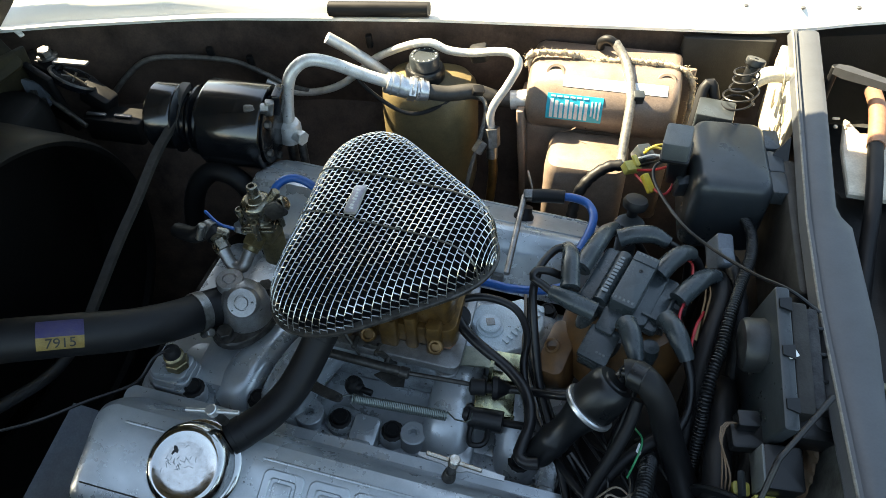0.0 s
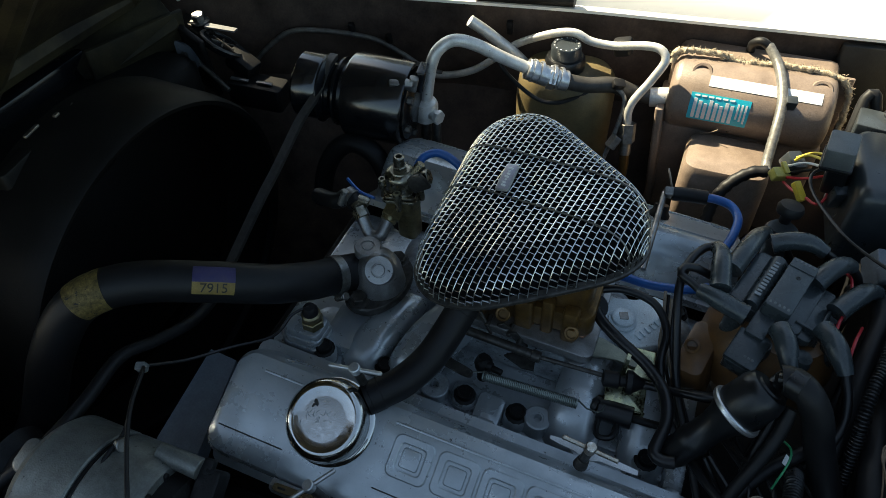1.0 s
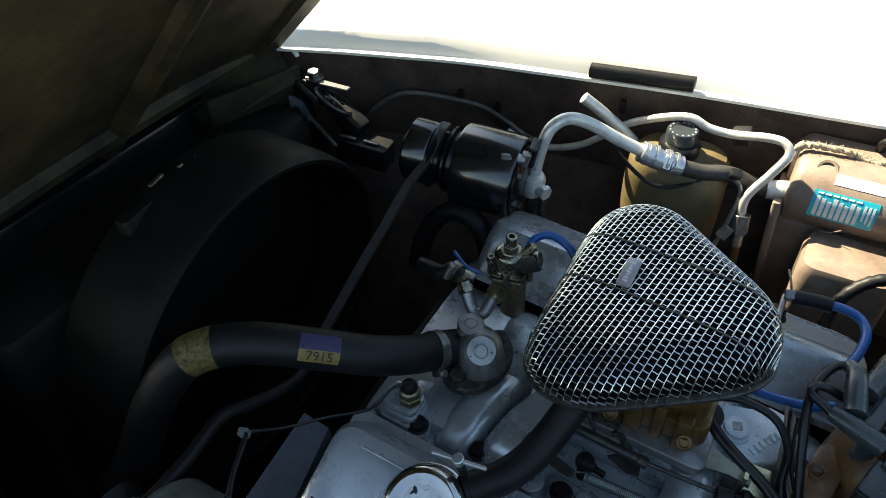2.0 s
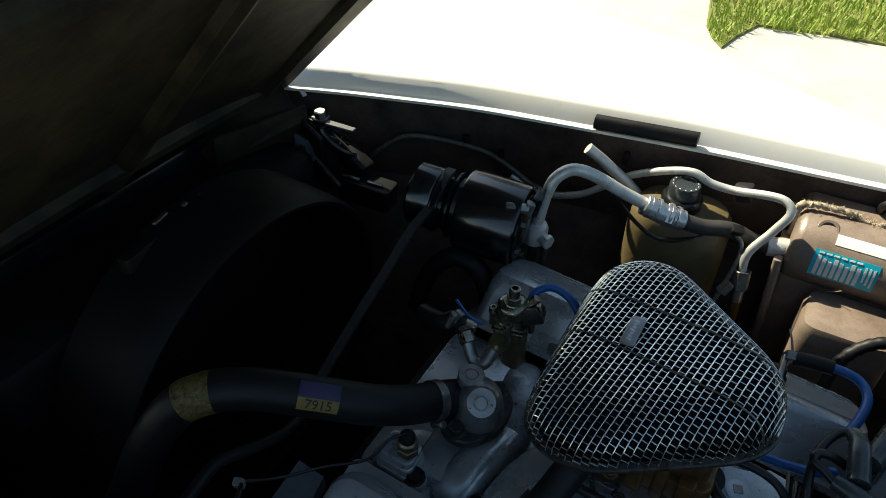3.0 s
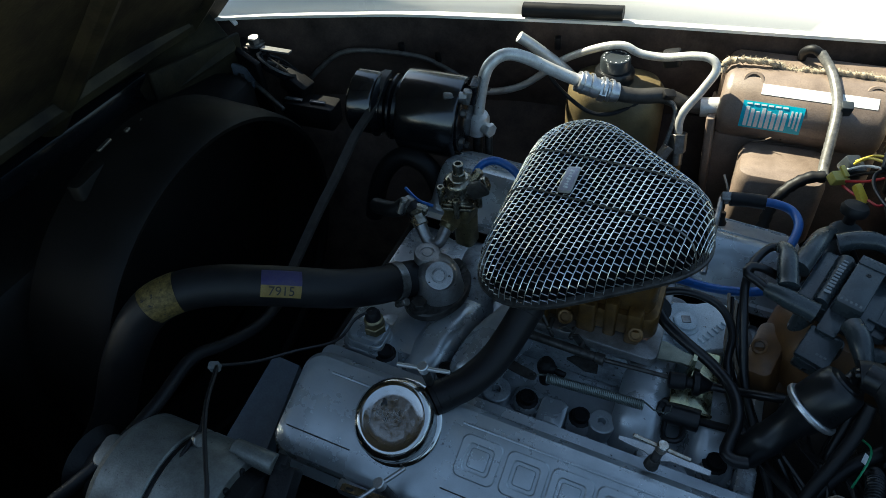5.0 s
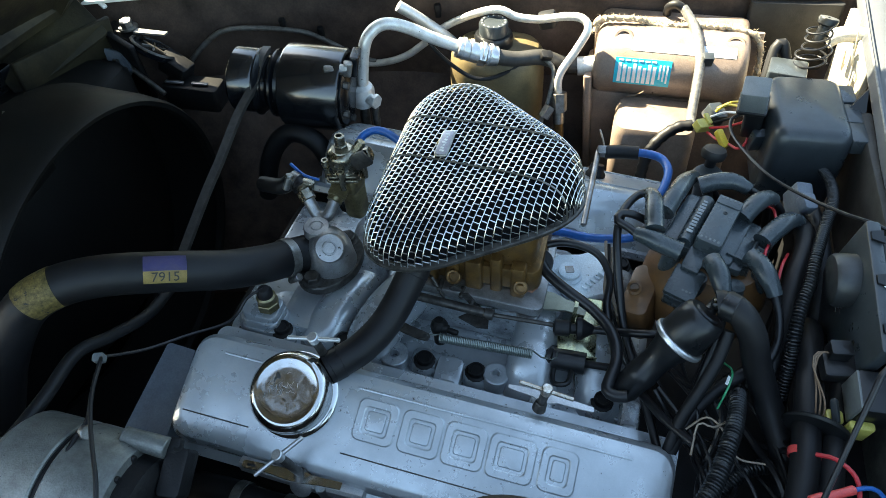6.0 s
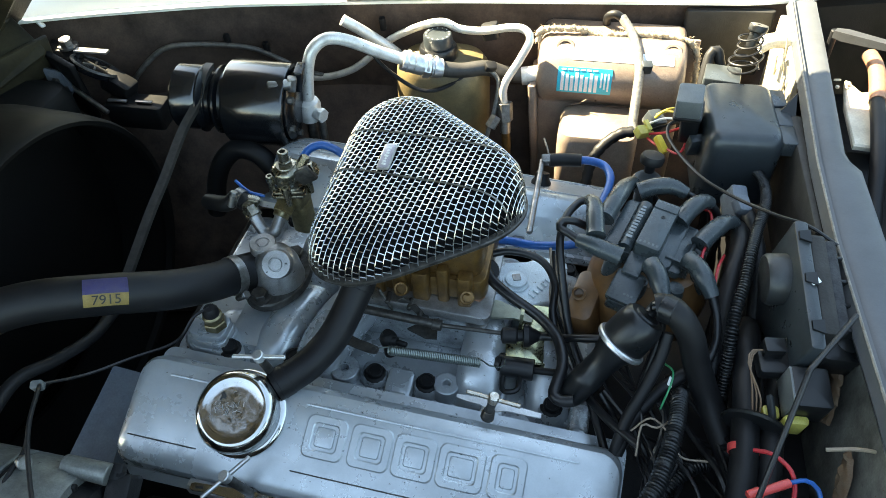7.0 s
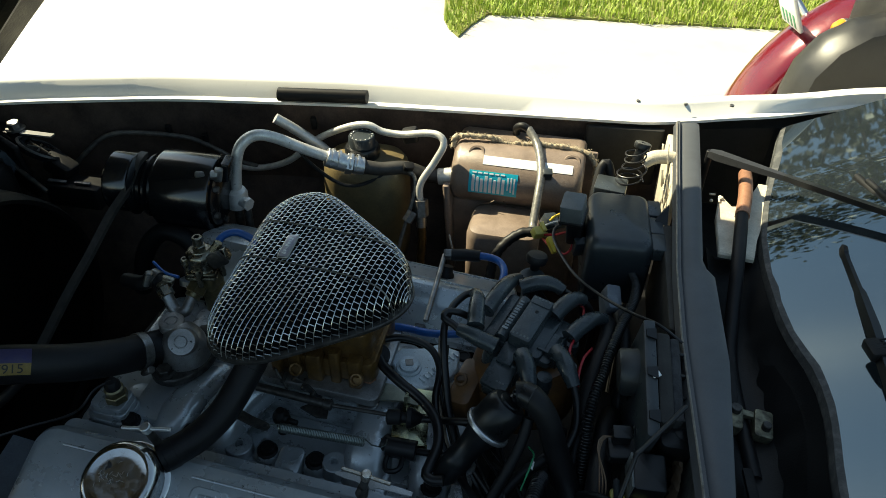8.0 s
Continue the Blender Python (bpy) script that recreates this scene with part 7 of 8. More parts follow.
for k in range(3):
    hose("plug_wire", [(0.362, -0.074, 0.838), (0.352 - 0.0015 * k, -0.078, 0.842), (0.347 - 0.001 * k, -0.090, 0.838), (0.349 + 0.003 * k, -0.110 - 0.004 * k, 0.828), (0.352 + 0.002 * k, -0.13, 0.81)], 0.0008, M_RUST, "thin brown wire from the blower plug", "wire", 6, 0.005, "plug wires")
rel2 = thing("relay", (0.375, -0.115, 0.82), "black relay in a yellow socket on the firewall", "relay", "relays")
R2 = at(0.392, -0.104, 0.812, 12, 0, 4)
bm = bmesh.new()
rbox(bm, 0.030, 0.036, 0.034, R2, 0.003, 0.0015)
part("case", bm, M_PLASTIC, rel2)
bm = bmesh.new()
rbox(bm, 0.0022, 0.034, 0.0335, R2 @ at(-0.0158, 0.0, 0.0012), 0.001, 0.0006)
part("side_plate", bm, M_RELAY, rel2, "pale grey edge of the relay case")
bm = bmesh.new()
rbox(bm, 0.006, 0.022, 0.004, R2 @ at(-0.024, -0.010, 0.004, 0, -50, 0), 0.002, 0.001)
part("spring_clip", bm, M_GREYPL, rel2, "grey moulded clip")
bm = bmesh.new()
rbox(bm, 0.020, 0.008, 0.026, R2 @ at(-0.008, -0.022, -0.014), 0.003, 0.0015)
rbox(bm, 0.014, 0.012, 0.014, R2 @ at(-0.024, -0.012, -0.014), 0.003, 0.0015)
part("socket", bm, M_YELLOW, rel2, "yellow socket")
bm = bmesh.new()
rngs = random.Random(31)
for y0, n, z0, wide in ((-0.062, 16, 0.835, 0.016), (-0.150, 12, 0.812, 0.012)):
    rings = []
    for i in range(n):
        z = z0 - 0.004 * i
        c = y0 - 0.0022 * i + rngs.uniform(-0.002, 0.002)
        w = wide * math.sin(math.pi * (i + 0.6) / (n + 0.2)) ** 0.6 * rngs.uniform(0.75, 1.15)
        rings.append([V(0.4285 - 0.0075 * max(0.0, math.cos(a)) * rngs.uniform(0.5, 1.1) + 0.001 * min(0.0, math.cos(a)), c + w * math.sin(a), z) for a in [2 * math.pi * k / 18 for k in range(18)]])
    loft(bm, rings)

tagged(part("sealant", bm, M_RUST), "rusty flaking sealant on the firewall", "sealant", kind="stuff")
bm = bmesh.new()
rbox(bm, 0.012, 0.44, 0.160, at(0.434, -0.290, 0.700, 0, 3, 0), 0.003, 0.002)
part("firewall_face", bm, M_DUSTPANEL, car, "dusty olive-grey upper firewall")
crimp = thing("crimp_connector", (0.355, -0.20, 0.80), "red crimp connector with red and blue wires", "connector")
bm = bmesh.new()
rod(bm, (0.340, -0.206, 0.818), (0.372, -0.190, 0.822), 0.0036)
rod(bm, (0.340, -0.206, 0.818), (0.350, -0.201, 0.8195), 0.0046)
part("sleeve", bm, M_REDPL, crimp)
bm = bmesh.new()
sweep(bm, spline([(0.372, -0.190, 0.822), (0.384, -0.186, 0.822), (0.394, -0.190, 0.818), (0.398, -0.205, 0.805), (0.39, -0.22, 0.79)], 0.004), 0.0019, 8)
part("blue_wire", bm, M_BLUEWIRE, crimp, "blue wire")
bm = bmesh.new()
sweep(bm, spline([(0.350, -0.160, 0.812), (0.362, -0.166, 0.820), (0.374, -0.180, 0.822), (0.376, -0.198, 0.815), (0.37, -0.215, 0.80)], 0.004), 0.0019, 8)
part("red_wire", bm, M_REDWIRE, crimp, "red wire")
hose("brake_tube", [(0.40, -0.160, 0.83), (0.425, -0.158, 0.835), (0.45, -0.16, 0.836)], 0.0017, M_BEIGE, "short pale tube at the firewall", "tube", 8)

# ---- near side of the engine ----
alt = thing("alternator", (-0.24, -0.34, 0.73), "dull aluminium alternator with a slotted case", "alternator")
AA, AB = V(-0.300, -0.338, 0.800), V(-0.170, -0.334, 0.789)
am = aim(AA, AB)
bm = bmesh.new()
lathe(bm, [(0.030, 0), (0.055, 0.002), (0.0615, 0.010), (0.0615, 0.052), (0.060, 0.0535)], am, 44)
part("front_half", bm, M_ALT, alt)
bm = bmesh.new()
lathe(bm, [(0.058, 0.052), (0.058, 0.060)], am, 44)
part("core_band", bm, M_BLOCK, alt, "dark laminated core")
bm = bmesh.new()
lathe(bm, [(0.060, 0.0585), (0.0615, 0.060), (0.0610, 0.098), (0.056, 0.110), (0.040, 0.114)], am, 44)
part("rear_half", bm, M_ALT, alt)
bm = bmesh.new()
lathe(bm, [(0.050, 0.108), (0.048, 0.126), (0.040, 0.132), (0.001, 0.133)], am, 30)
part("rear_cover", bm, M_BLOCK, alt, "black rear cover")
bm = bmesh.new()
rod(bm, (-0.205, -0.294, 0.838), (-0.166, -0.293, 0.832), 0.0082, 0.0092)
part("through_bolt_boss", bm, M_ALT, alt)
bm = bmesh.new()
rbox(bm, 0.020, 0.040, 0.026, at(-0.160, -0.298, 0.800, 24, 5, 8), 0.004, 0.002)
rbox(bm, 0.012, 0.014, 0.010, at(-0.164, -0.286, 0.824, 24, 5, 8), 0.003, 0.002)
rbox(bm, 0.014, 0.012, 0.008, at(-0.186, -0.304, 0.812, 30, 5, 8), 0.003, 0.002)
rod(bm, (-0.160, -0.290, 0.822), (-0.158, -0.290, 0.832), 0.004)
part("terminal_insulator", bm, M_BLOCK, alt, "black terminal insulator")
bm = bmesh.new()
rod(bm, (-0.232, -0.304, 0.850), (-0.226, -0.305, 0.853), 0.006)
part("case_screw", bm, M_STEEL, alt)
for k in range(7):
    bm = bmesh.new()
    a = 0.25 + 0.42 * k
    rbox(bm, 0.016, 0.005, 0.006, am @ Matrix.Rotation(a, 4, "Z") @ at(0.047, 0, 0.1075), 0.002, 0.001)
    part("cooling_slot", bm, M_BLOCK, alt)
bm = bmesh.new()
rbox(bm, 0.022, 0.030, 0.040, at(-0.304, -0.330, 0.806, 12, 4, 0), 0.008, 0.004)
part("mounting_ear", bm, M_ALT, alt)
bm = bmesh.new()
hexa(bm, (-0.283, -0.334, 0.836), (-0.272, -0.342, 0.846), 0.0085)
lathe(bm, [(0.013, -0.002), (0.013, 0.001), (0.008, 0.0015)], aim((-0.283, -0.334, 0.836), (-0.272, -0.342, 0.846)), 24)
part("adjuster_bolt", bm, M_STEEL, alt, "bright adjuster bolt")
bm = bmesh.new()
hexa(bm, (-0.180, -0.308, 0.808), (-0.172, -0.314, 0.815), 0.0085)
lathe(bm, [(0.0125, -0.001), (0.0125, 0.001), (0.008, 0.0014)], aim((-0.180, -0.308, 0.808), (-0.172, -0.314, 0.815)), 20)
part("terminal_bolt", bm, M_STEEL, alt, "bright terminal nut")
bm = bmesh.new()
lathe(bm, [(0.028, -0.045), (0.034, -0.042), (0.026, -0.030), (0.034, -0.018), (0.030, -0.012), (0.018, 0.002)], am, 32)
part("pulley", bm, M_BLOCK, alt, "dark pulley")
bm = bmesh.new()
loft(bm, [[V(-0.292, -0.142, 0.742), V(-0.258, -0.144, 0.740), V(-0.244, -0.250, 0.715), V(-0.298, -0.252, 0.712)], [V(-0.292, -0.140, 0.722), V(-0.258, -0.142, 0.720), V(-0.244, -0.248, 0.69), V(-0.298, -0.250, 0.69)]])
# Bracket's shade is put into this darker paint.
brkt = part("alternator_bracket", bm, M_BRKT, None, "", 20)
tagged(brkt, "grey-blue painted triangular alternator bracket, shade put into its colour", "bracket")
hose("alternator_wire", [(-0.268, -0.232, 0.845), (-0.256, -0.243, 0.856), (-0.240, -0.274, 0.861), (-0.224, -0.298, 0.862), (-0.204, -0.323, 0.862), (-0.185, -0.347, 0.860), (-0.170, -0.385, 0.84)], 0.0019, M_RUBBER, "black wire draped over the alternator", "wire", 8)
hose("alternator_wire", [(-0.262, -0.238, 0.850), (-0.246, -0.268, 0.856), (-0.234, -0.294, 0.853), (-0.233, -0.314, 0.853), (-0.231, -0.335, 0.852), (-0.230, -0.355, 0.848), (-0.228, -0.40, 0.82)], 0.0021, M_RUBBER, "black wire draped over the alternator", "wire", 8)
bm = bmesh.new()
rbox(bm, 0.010, 0.008, 0.009, at(-0.268, -0.233, 0.842, 15, 0, 20), 0.002, 0.001)
single("wire_clip", bm, M_RELAY, "small grey wire clip", "clip")
hose("engine_cable", [(-0.345, -0.02, 0.70), (-0.323, -0.070, 0.752), (-0.306, -0.135, 0.780), (-0.311, -0.182, 0.800), (-0.316, -0.221, 0.820), (-0.305, -0.280, 0.830), (-0.31, -0.34, 0.83), (-0.36, -0.42, 0.80)], 0.0065, M_RUBBER, "black cable beside the radiator hose", "cable", 10)
bm = bmesh.new()
for a, b in ((V(-0.144, -0.254, 0.735), V(-0.066, -0.255, 0.728)), (V(-0.056, -0.254, 0.727), V(-0.022, -0.252, 0.722))):
    loft(bm, [[p + V(0, -0.004, 0), p + V(0, 0.006, 0), p + V(0, 0.006, 0.012), p + V(0, -0.002, 0.013), p + V(0, -0.0045, 0.010)] for p in (a, b)])
lathe(bm, [(0.011, -0.004), (0.011, 0.006), (0.008, 0.008)], at(-0.080, -0.256, 0.736, 62, 0, 0), 18)
rod(bm, (-0.066, -0.252, 0.729), (-0.066, -0.246, 0.69), 0.006)
single("chrome_stay", bm, M_RING, "bright chrome stay below the valve cover", "bracket")
hose("lower_hose", [(-0.21, -0.26, 0.67), (-0.165, -0.268, 0.693), (-0.12, -0.272, 0.697), (-0.05, -0.272, 0.694), (0.03, -0.27, 0.685), (0.10, -0.27, 0.66)], 0.016, M_RUBBER, "black rubber hose below the valve cover", "hose", 16)
clamp("hose_clamp", (-0.148, -0.270, 0.696), (1, -0.06, 0.1), 0.0163)
clamp("hose_clamp", (-0.096, -0.272, 0.697), (1, 0, 0), 0.0163)
bm = bmesh.new()
rod(bm, (0.0, -0.290, 0.722), (0.034, -0.292, 0.718), 0.004)
hexa(bm, (0.034, -0.292, 0.718), (0.040, -0.292, 0.717), 0.006)
single("header_bolt", bm, M_CHROME, "bright bolt below the valve cover", "bolt")
hose("rounded_hose", [(0.03, -0.50, 0.78), (0.070, -0.385, 0.895), (0.102, -0.340, 0.930), (0.138, -0.328, 0.939), (0.174, -0.340, 0.930), (0.206, -0.385, 0.895), (0.25, -0.50, 0.78)], 0.016, M_RUBBER, "fat black hose arched in front of the valve cover", "hose", 20)

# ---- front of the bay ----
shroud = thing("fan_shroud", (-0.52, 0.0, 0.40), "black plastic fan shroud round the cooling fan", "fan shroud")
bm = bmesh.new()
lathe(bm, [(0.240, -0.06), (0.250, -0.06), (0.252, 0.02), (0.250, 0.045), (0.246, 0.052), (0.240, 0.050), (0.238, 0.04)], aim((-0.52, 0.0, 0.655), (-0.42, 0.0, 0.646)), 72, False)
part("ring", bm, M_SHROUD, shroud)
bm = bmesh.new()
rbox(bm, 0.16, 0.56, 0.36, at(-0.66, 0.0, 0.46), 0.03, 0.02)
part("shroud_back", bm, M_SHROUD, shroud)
rad_core = thing("radiator", (-0.74, 0, 0.30), "black radiator behind the fan shroud", "radiator")
bm = bmesh.new()
rbox(bm, 0.04, 0.66, 0.5, at(-0.745, 0, 0.31), 0.01, 0.004)
part("core", bm, M_BLOCK, rad_core)
bm = bmesh.new()
rbox(bm, 0.055, 0.70, 0.045, at(-0.745, 0, 0.805), 0.015, 0.008)
part("top_tank", bm, M_BLACKGLOSS, rad_core)
hold = thing("radiator_hold_down", (-0.541, -0.03, 0.905), "radiator hold-down with thin steel bars placed as glints", "bracket")
# Short steel bars are put in as small glints.
for x, y, z, w in ((-0.541, -0.050, 0.912, 0.030), (-0.540, -0.014, 0.910, 0.010), (-0.545, 0.012, 0.905, 0.010), (-0.525, -0.085, 0.88, 0.010)):
    bm = bmesh.new()
    rbox(bm, 0.005, w * 0.8, 0.003, at(x, y, z, 0, 0, 10), 0.0012, 0.0006)
    part("glint_bar", bm, M_STEEL, hold)
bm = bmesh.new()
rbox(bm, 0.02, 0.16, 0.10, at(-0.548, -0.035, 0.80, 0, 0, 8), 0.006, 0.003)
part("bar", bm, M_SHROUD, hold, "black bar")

latch = thing("hood_hinge", (-0.58, 0.30, 0.72), "greasy hood hinge bracket with bolts and a round plate", "hinge")
bm = bmesh.new()
rbox(bm, 0.060, 0.024, 0.008, at(-0.622, 0.328, 0.829, 18, 10, -12), 0.004, 0.0015)
rbox(bm, 0.060, 0.010, 0.110, at(-0.615, 0.312, 0.735, 8, 10, -20), 0.004, 0.0015)
part("bracket", bm, M_BLOCK, latch, "greasy black bracket")
bm = bmesh.new()
loft(bm, [[V(-0.600, 0.334, z + 0.002), V(-0.600, 0.322, z + 0.002), V(-0.556, 0.336, z - 0.006), V(-0.556, 0.346, z - 0.006)] for z in (0.834, 0.837)])
part("bright_plate", bm, M_ALU, latch, "bare bright plate", 20)
bm = bmesh.new()
hexa(bm, (-0.616, 0.334, 0.840), (-0.616, 0.332, 0.852), 0.010)
lathe(bm, [(0.015, 0), (0.015, 0.003), (0.010, 0.004)], at(-0.616, 0.334, 0.838), 24)
part("bolt", bm, M_STEEL, latch, "bright hinge bolt")
DP = aim((-0.5694, 0.3189, 0.8167), (-0.5694 + 0.0410, 0.3189 + 0.0451, 0.8167 + 0.0793))
bm = bmesh.new()
lathe(bm, [(0.020, -0.012), (0.034, -0.008), (0.0365, -0.003), (0.0365, 0.001), (0.034, 0.0028), (0.031, 0.0022), (0.030, 0.0008), (0.001, 0.0012)], DP, 40)
dish = part("round_plate", bm, M_BLACKGLOSS, latch, "round black plate with a worn rim")
bm = bmesh.new()
lathe(bm, [(0.0315, 0.0024), (0.0335, 0.0036), (0.0355, 0.0028), (0.0368, 0.0006)], DP, 40, False)
part("worn_rim", bm, M_GRIME, dish, "rubbed bright rim")
for k in range(3):
    bm = bmesh.new()
    rbox(bm, 0.040, 0.0030, 0.0016, DP @ at(0, 0, 0.001, 0, 0, 40 + 60 * k), 0.001, 0.0004)
    part("spoke", bm, M_STEEL, dish)
bm = bmesh.new()
loft(bm, [[V(-0.640, 0.290, 0.826), V(-0.612, 0.292, 0.818), V(-0.594, 0.282, 0.796), V(-0.606, 0.276, 0.782), V(-0.628, 0.278, 0.790)], [V(-0.640, 0.296, 0.824), V(-0.612, 0.298, 0.816), V(-0.594, 0.288, 0.794), V(-0.606, 0.282, 0.780), V(-0.628, 0.284, 0.788)]])
part("side_plate", bm, M_BRKT, latch, "blue-grey side plate catching the sky", 20)
for x, y, z in ((-0.618, 0.284, 0.806), (-0.604, 0.280, 0.796)):
    bm = bmesh.new()
    hexa(bm, (x, y, z), (x, y - 0.006, z + 0.004), 0.006)
    part("small_bolt", bm, M_GRIME, latch)
bm = bmesh.new()
rod(bm, (-0.603, 0.2888, 0.798), (-0.5412, 0.2727, 0.7656), 0.0040)
part("link_rod", bm, M_STEEL, latch)
bm = bmesh.new()
rod(bm, (-0.620, 0.282, 0.800), (-0.700, 0.225, 0.790), 0.0045)
part("link_rod", bm, M_STEEL, latch)
bm = bmesh.new()
rbox(bm, 0.090, 0.040, 0.040, at(-0.508, 0.300, 0.734, 0, 4, 6), 0.006, 0.003)
rbox(bm, 0.050, 0.030, 0.030, at(-0.545, 0.318, 0.775, 0, 25, -10), 0.005, 0.003)
part("arm", bm, M_BLOCK, latch, "black hinge arm")
# Bright strips stand for sunlight along the arm's edges.
for x, y, z, w in ((-0.529, 0.288, 0.7775, 0.030), (-0.489, 0.295, 0.7745, 0.026), (-0.4735, 0.292, 0.765, 0.006)):
    bm = bmesh.new()
    rbox(bm, w, 0.006, 0.003, at(x, y, z, 0, 4, 8), 0.001, 0.0008)
    part("sunlit_edge", bm, M_ALU, latch, "bright strip put in for a sunlit edge")
bm = bmesh.new()
rbox(bm, 0.085, 0.16, 0.008, at(-0.690, 0.24, 0.852, 18, 35, -20), 0.01, 0.002)
rbox(bm, 0.008, 0.16, 0.06, at(-0.662, 0.24, 0.81, 0, 10, -20), 0.01, 0.002)
part("corner_panel", bm, M_HOOD, car, "dusty brown corner panel below the hood")
bm = bmesh.new()
rbox(bm, 0.020, 0.008, 0.004, at(-0.66, 0.345, 0.868, 0, 30, -20), 0.002, 0.001)
part("front_clip", bm, M_WHITE, car)

# rubber bump strip on the fender gutter and its screws
bm = bmesh.new()
line = [V(x, along(LIP, x) - 0.004, 0.890) for x in [-0.200 + 0.144 * i / 12 for i in range(13)]]
rings = []
for p in line:
    rings.append([p + V(0, 0.010 * math.cos(a), 0.0115 * math.sin(a)) for a in [2 * math.pi * k / 14 for k in range(14)]])
loft(bm, rings)
single("rubber_bump_strip", bm, M_RUBBER, "black rubber bump strip on the fender gutter", "bump strip")
for x, y in ((0.378, 0.549), (0.454, 0.562), (0.527, 0.574)):
    bm = bmesh.new()
    ring = min(fender_rings, key=lambda q: abs(q[0].x - x))
    c = V(x, y + 0.004, along([(p.y, p.z) for p in ring[4:10]], y + 0.004) + 0.0006)
    lathe(bm, [(0.0036, -0.002), (0.0036, 0.0004), (0.0028, 0.0008), (0.0012, 0.0004), (0.001, 0.0004)], Matrix.Translation(c), 14)
    part("fender_screw", bm, M_STEEL, fender)

# ---- windshield well ----
hose("washer_tube", [(0.552, 0.48, 0.830), (0.538, 0.402, 0.855), (0.523, 0.325, 0.857), (0.514, 0.268, 0.855), (0.507, 0.215, 0.845), (0.503, 0.16, 0.815), (0.50, 0.09, 0.79), (0.51, -0.05, 0.78)], 0.0085, M_RUBBER, "black tube along the windshield well", "tube", 12)
hose("copper_sleeve", [(0.549, 0.465, 0.838), (0.538, 0.405, 0.855), (0.531, 0.362, 0.857), (0.522, 0.318, 0.857)], 0.0098, M_COPPER, "rusty copper-coloured sleeve on a tube", "tube", 14)


def wiper(pivot, tip, bend):
    t = thing("windshield_wiper", pivot, "black windshield wiper arm with its blade", "wiper", "wipers")
    pivot, tip, bend = Vector(pivot), Vector(tip), Vector(bend)
    bm = bmesh.new()
    d = (bend - pivot).normalized()
    s = d.cross(V(0, 0, 1)).normalized()
    rings = []
    for u, w, h in ((0, 0.006, 0.010), (0.12, 0.009, 0.012), (0.5, 0.0075, 0.010), (0.95, 0.005, 0.008), (1.0, 0.004, 0.006)):
        c = pivot.lerp(bend, u)
        rings.append([c - s * w - V(0, 0, h * 0.4), c + s * w - V(0, 0, h * 0.4), c + s * w * 0.8 + V(0, 0, h * 0.5), c - s * w * 0.8 + V(0, 0, h * 0.5)])
    loft(bm, rings)
    part("arm", bm, M_ARM, t, "black arm greyed by sun and sky put into its colour", 30)
    bm = bmesh.new()
    e = (tip - bend).normalized()
    q = e.cross(V(0, 0, 1)).normalized()
    loft(bm, [[c - q * w - V(0, 0, 0.003), c + q * w - V(0, 0, 0.003), c + q * w * 0.8 + V(0, 0, 0.004), c - q * w * 0.8 + V(0, 0, 0.004)] for c, w in ((bend - e * 0.012, 0.0050), (bend + e * 0.02, 0.0062), (bend.lerp(tip, 0.6), 0.0052), (tip, 0.0040))])
    part("extension", bm, M_PLASTIC, t, "black arm extension", 30)
    bm = bmesh.new()
    rod(bm, pivot - V(0, 0, 0.16), pivot + V(0, 0, 0.004), 0.005)
    part("pivot", bm, M_BLOCK, t)
    return t


wiper((0.482, 0.431, 0.886), (0.731, 0.142, 0.966), (0.577, 0.374, 0.892))
t = thing("windshield_wiper", (0.68, 0.30, 0.895), "black wiper blade lying on the windshield", "wiper", "wipers")
bm = bmesh.new()
rod(bm, (0.668, 0.385, 0.900), (0.700, 0.200, 0.922), 0.0055)
rod(bm, (0.672, 0.36, 0.910), (0.692, 0.24, 0.926), 0.004)
part("blade", bm, M_BLOCK, t)
t = thing("windshield_wiper", (0.64, 0.14, 0.90), "black wiper blade lying on the windshield", "wiper", "wipers")
bm = bmesh.new()
loft(bm, [[V(x - w, y, z), V(x + w, y, z), V(x + w * 0.6, y, z + h), V(x - w * 0.6, y, z + h)] for x, y, z, w, h in ((0.6195, 0.230, 0.884, 0.0030, 0.008), (0.6195, 0.224, 0.884, 0.0042, 0.010), (0.6185, 0.214, 0.884, 0.0042, 0.010), (0.6185, 0.212, 0.884, 0.0034, 0.008), (0.6190, 0.150, 0.884, 0.0040, 0.008), (0.6190, 0.140, 0.884, 0.0056, 0.010), (0.6180, 0.085, 0.884, 0.0072, 0.011), (0.6170, 0.055, 0.884, 0.0066, 0.010), (0.6140, -0.06, 0.880, 0.0060, 0.009))])
part("blade", bm, M_PLASTIC, t, "", 30)
bm = bmesh.new()
rbox(bm, 0.016, 0.024, 0.012, at(0.611, 0.052, 0.884, 0, -8, 12), 0.003, 0.002)
for k in range(3):
    rbox(bm, 0.012, 0.002, 0.002, at(0.616, 0.062 - 0.006 * k, 0.895, 0, -8, 12), 0.0008, 0.0006)
part("blade_clip", bm, M_BLOCK, t, "black ribbed blade clip")

mech = thing("wiper_linkage", (0.50, -0.05, 0.77), "greasy zinc wiper linkage in the windshield well", "linkage")
bm = bmesh.new()
rbox(bm, 0.020, 0.034, 0.014, at(0.522, 0.012, 0.786, 8, 5, -5), 0.004, 0.002)
rbox(bm, 0.014, 0.030, 0.018, at(0.494, 0.016, 0.784, 8, 5, -5), 0.004, 0.002)
rbox(bm, 0.044, 0.008, 0.008, at(0.508, 0.022, 0.792, 8, 5, -5), 0.003, 0.002)
part("gearbox", bm, M_LINK, mech)
bm = bmesh.new()
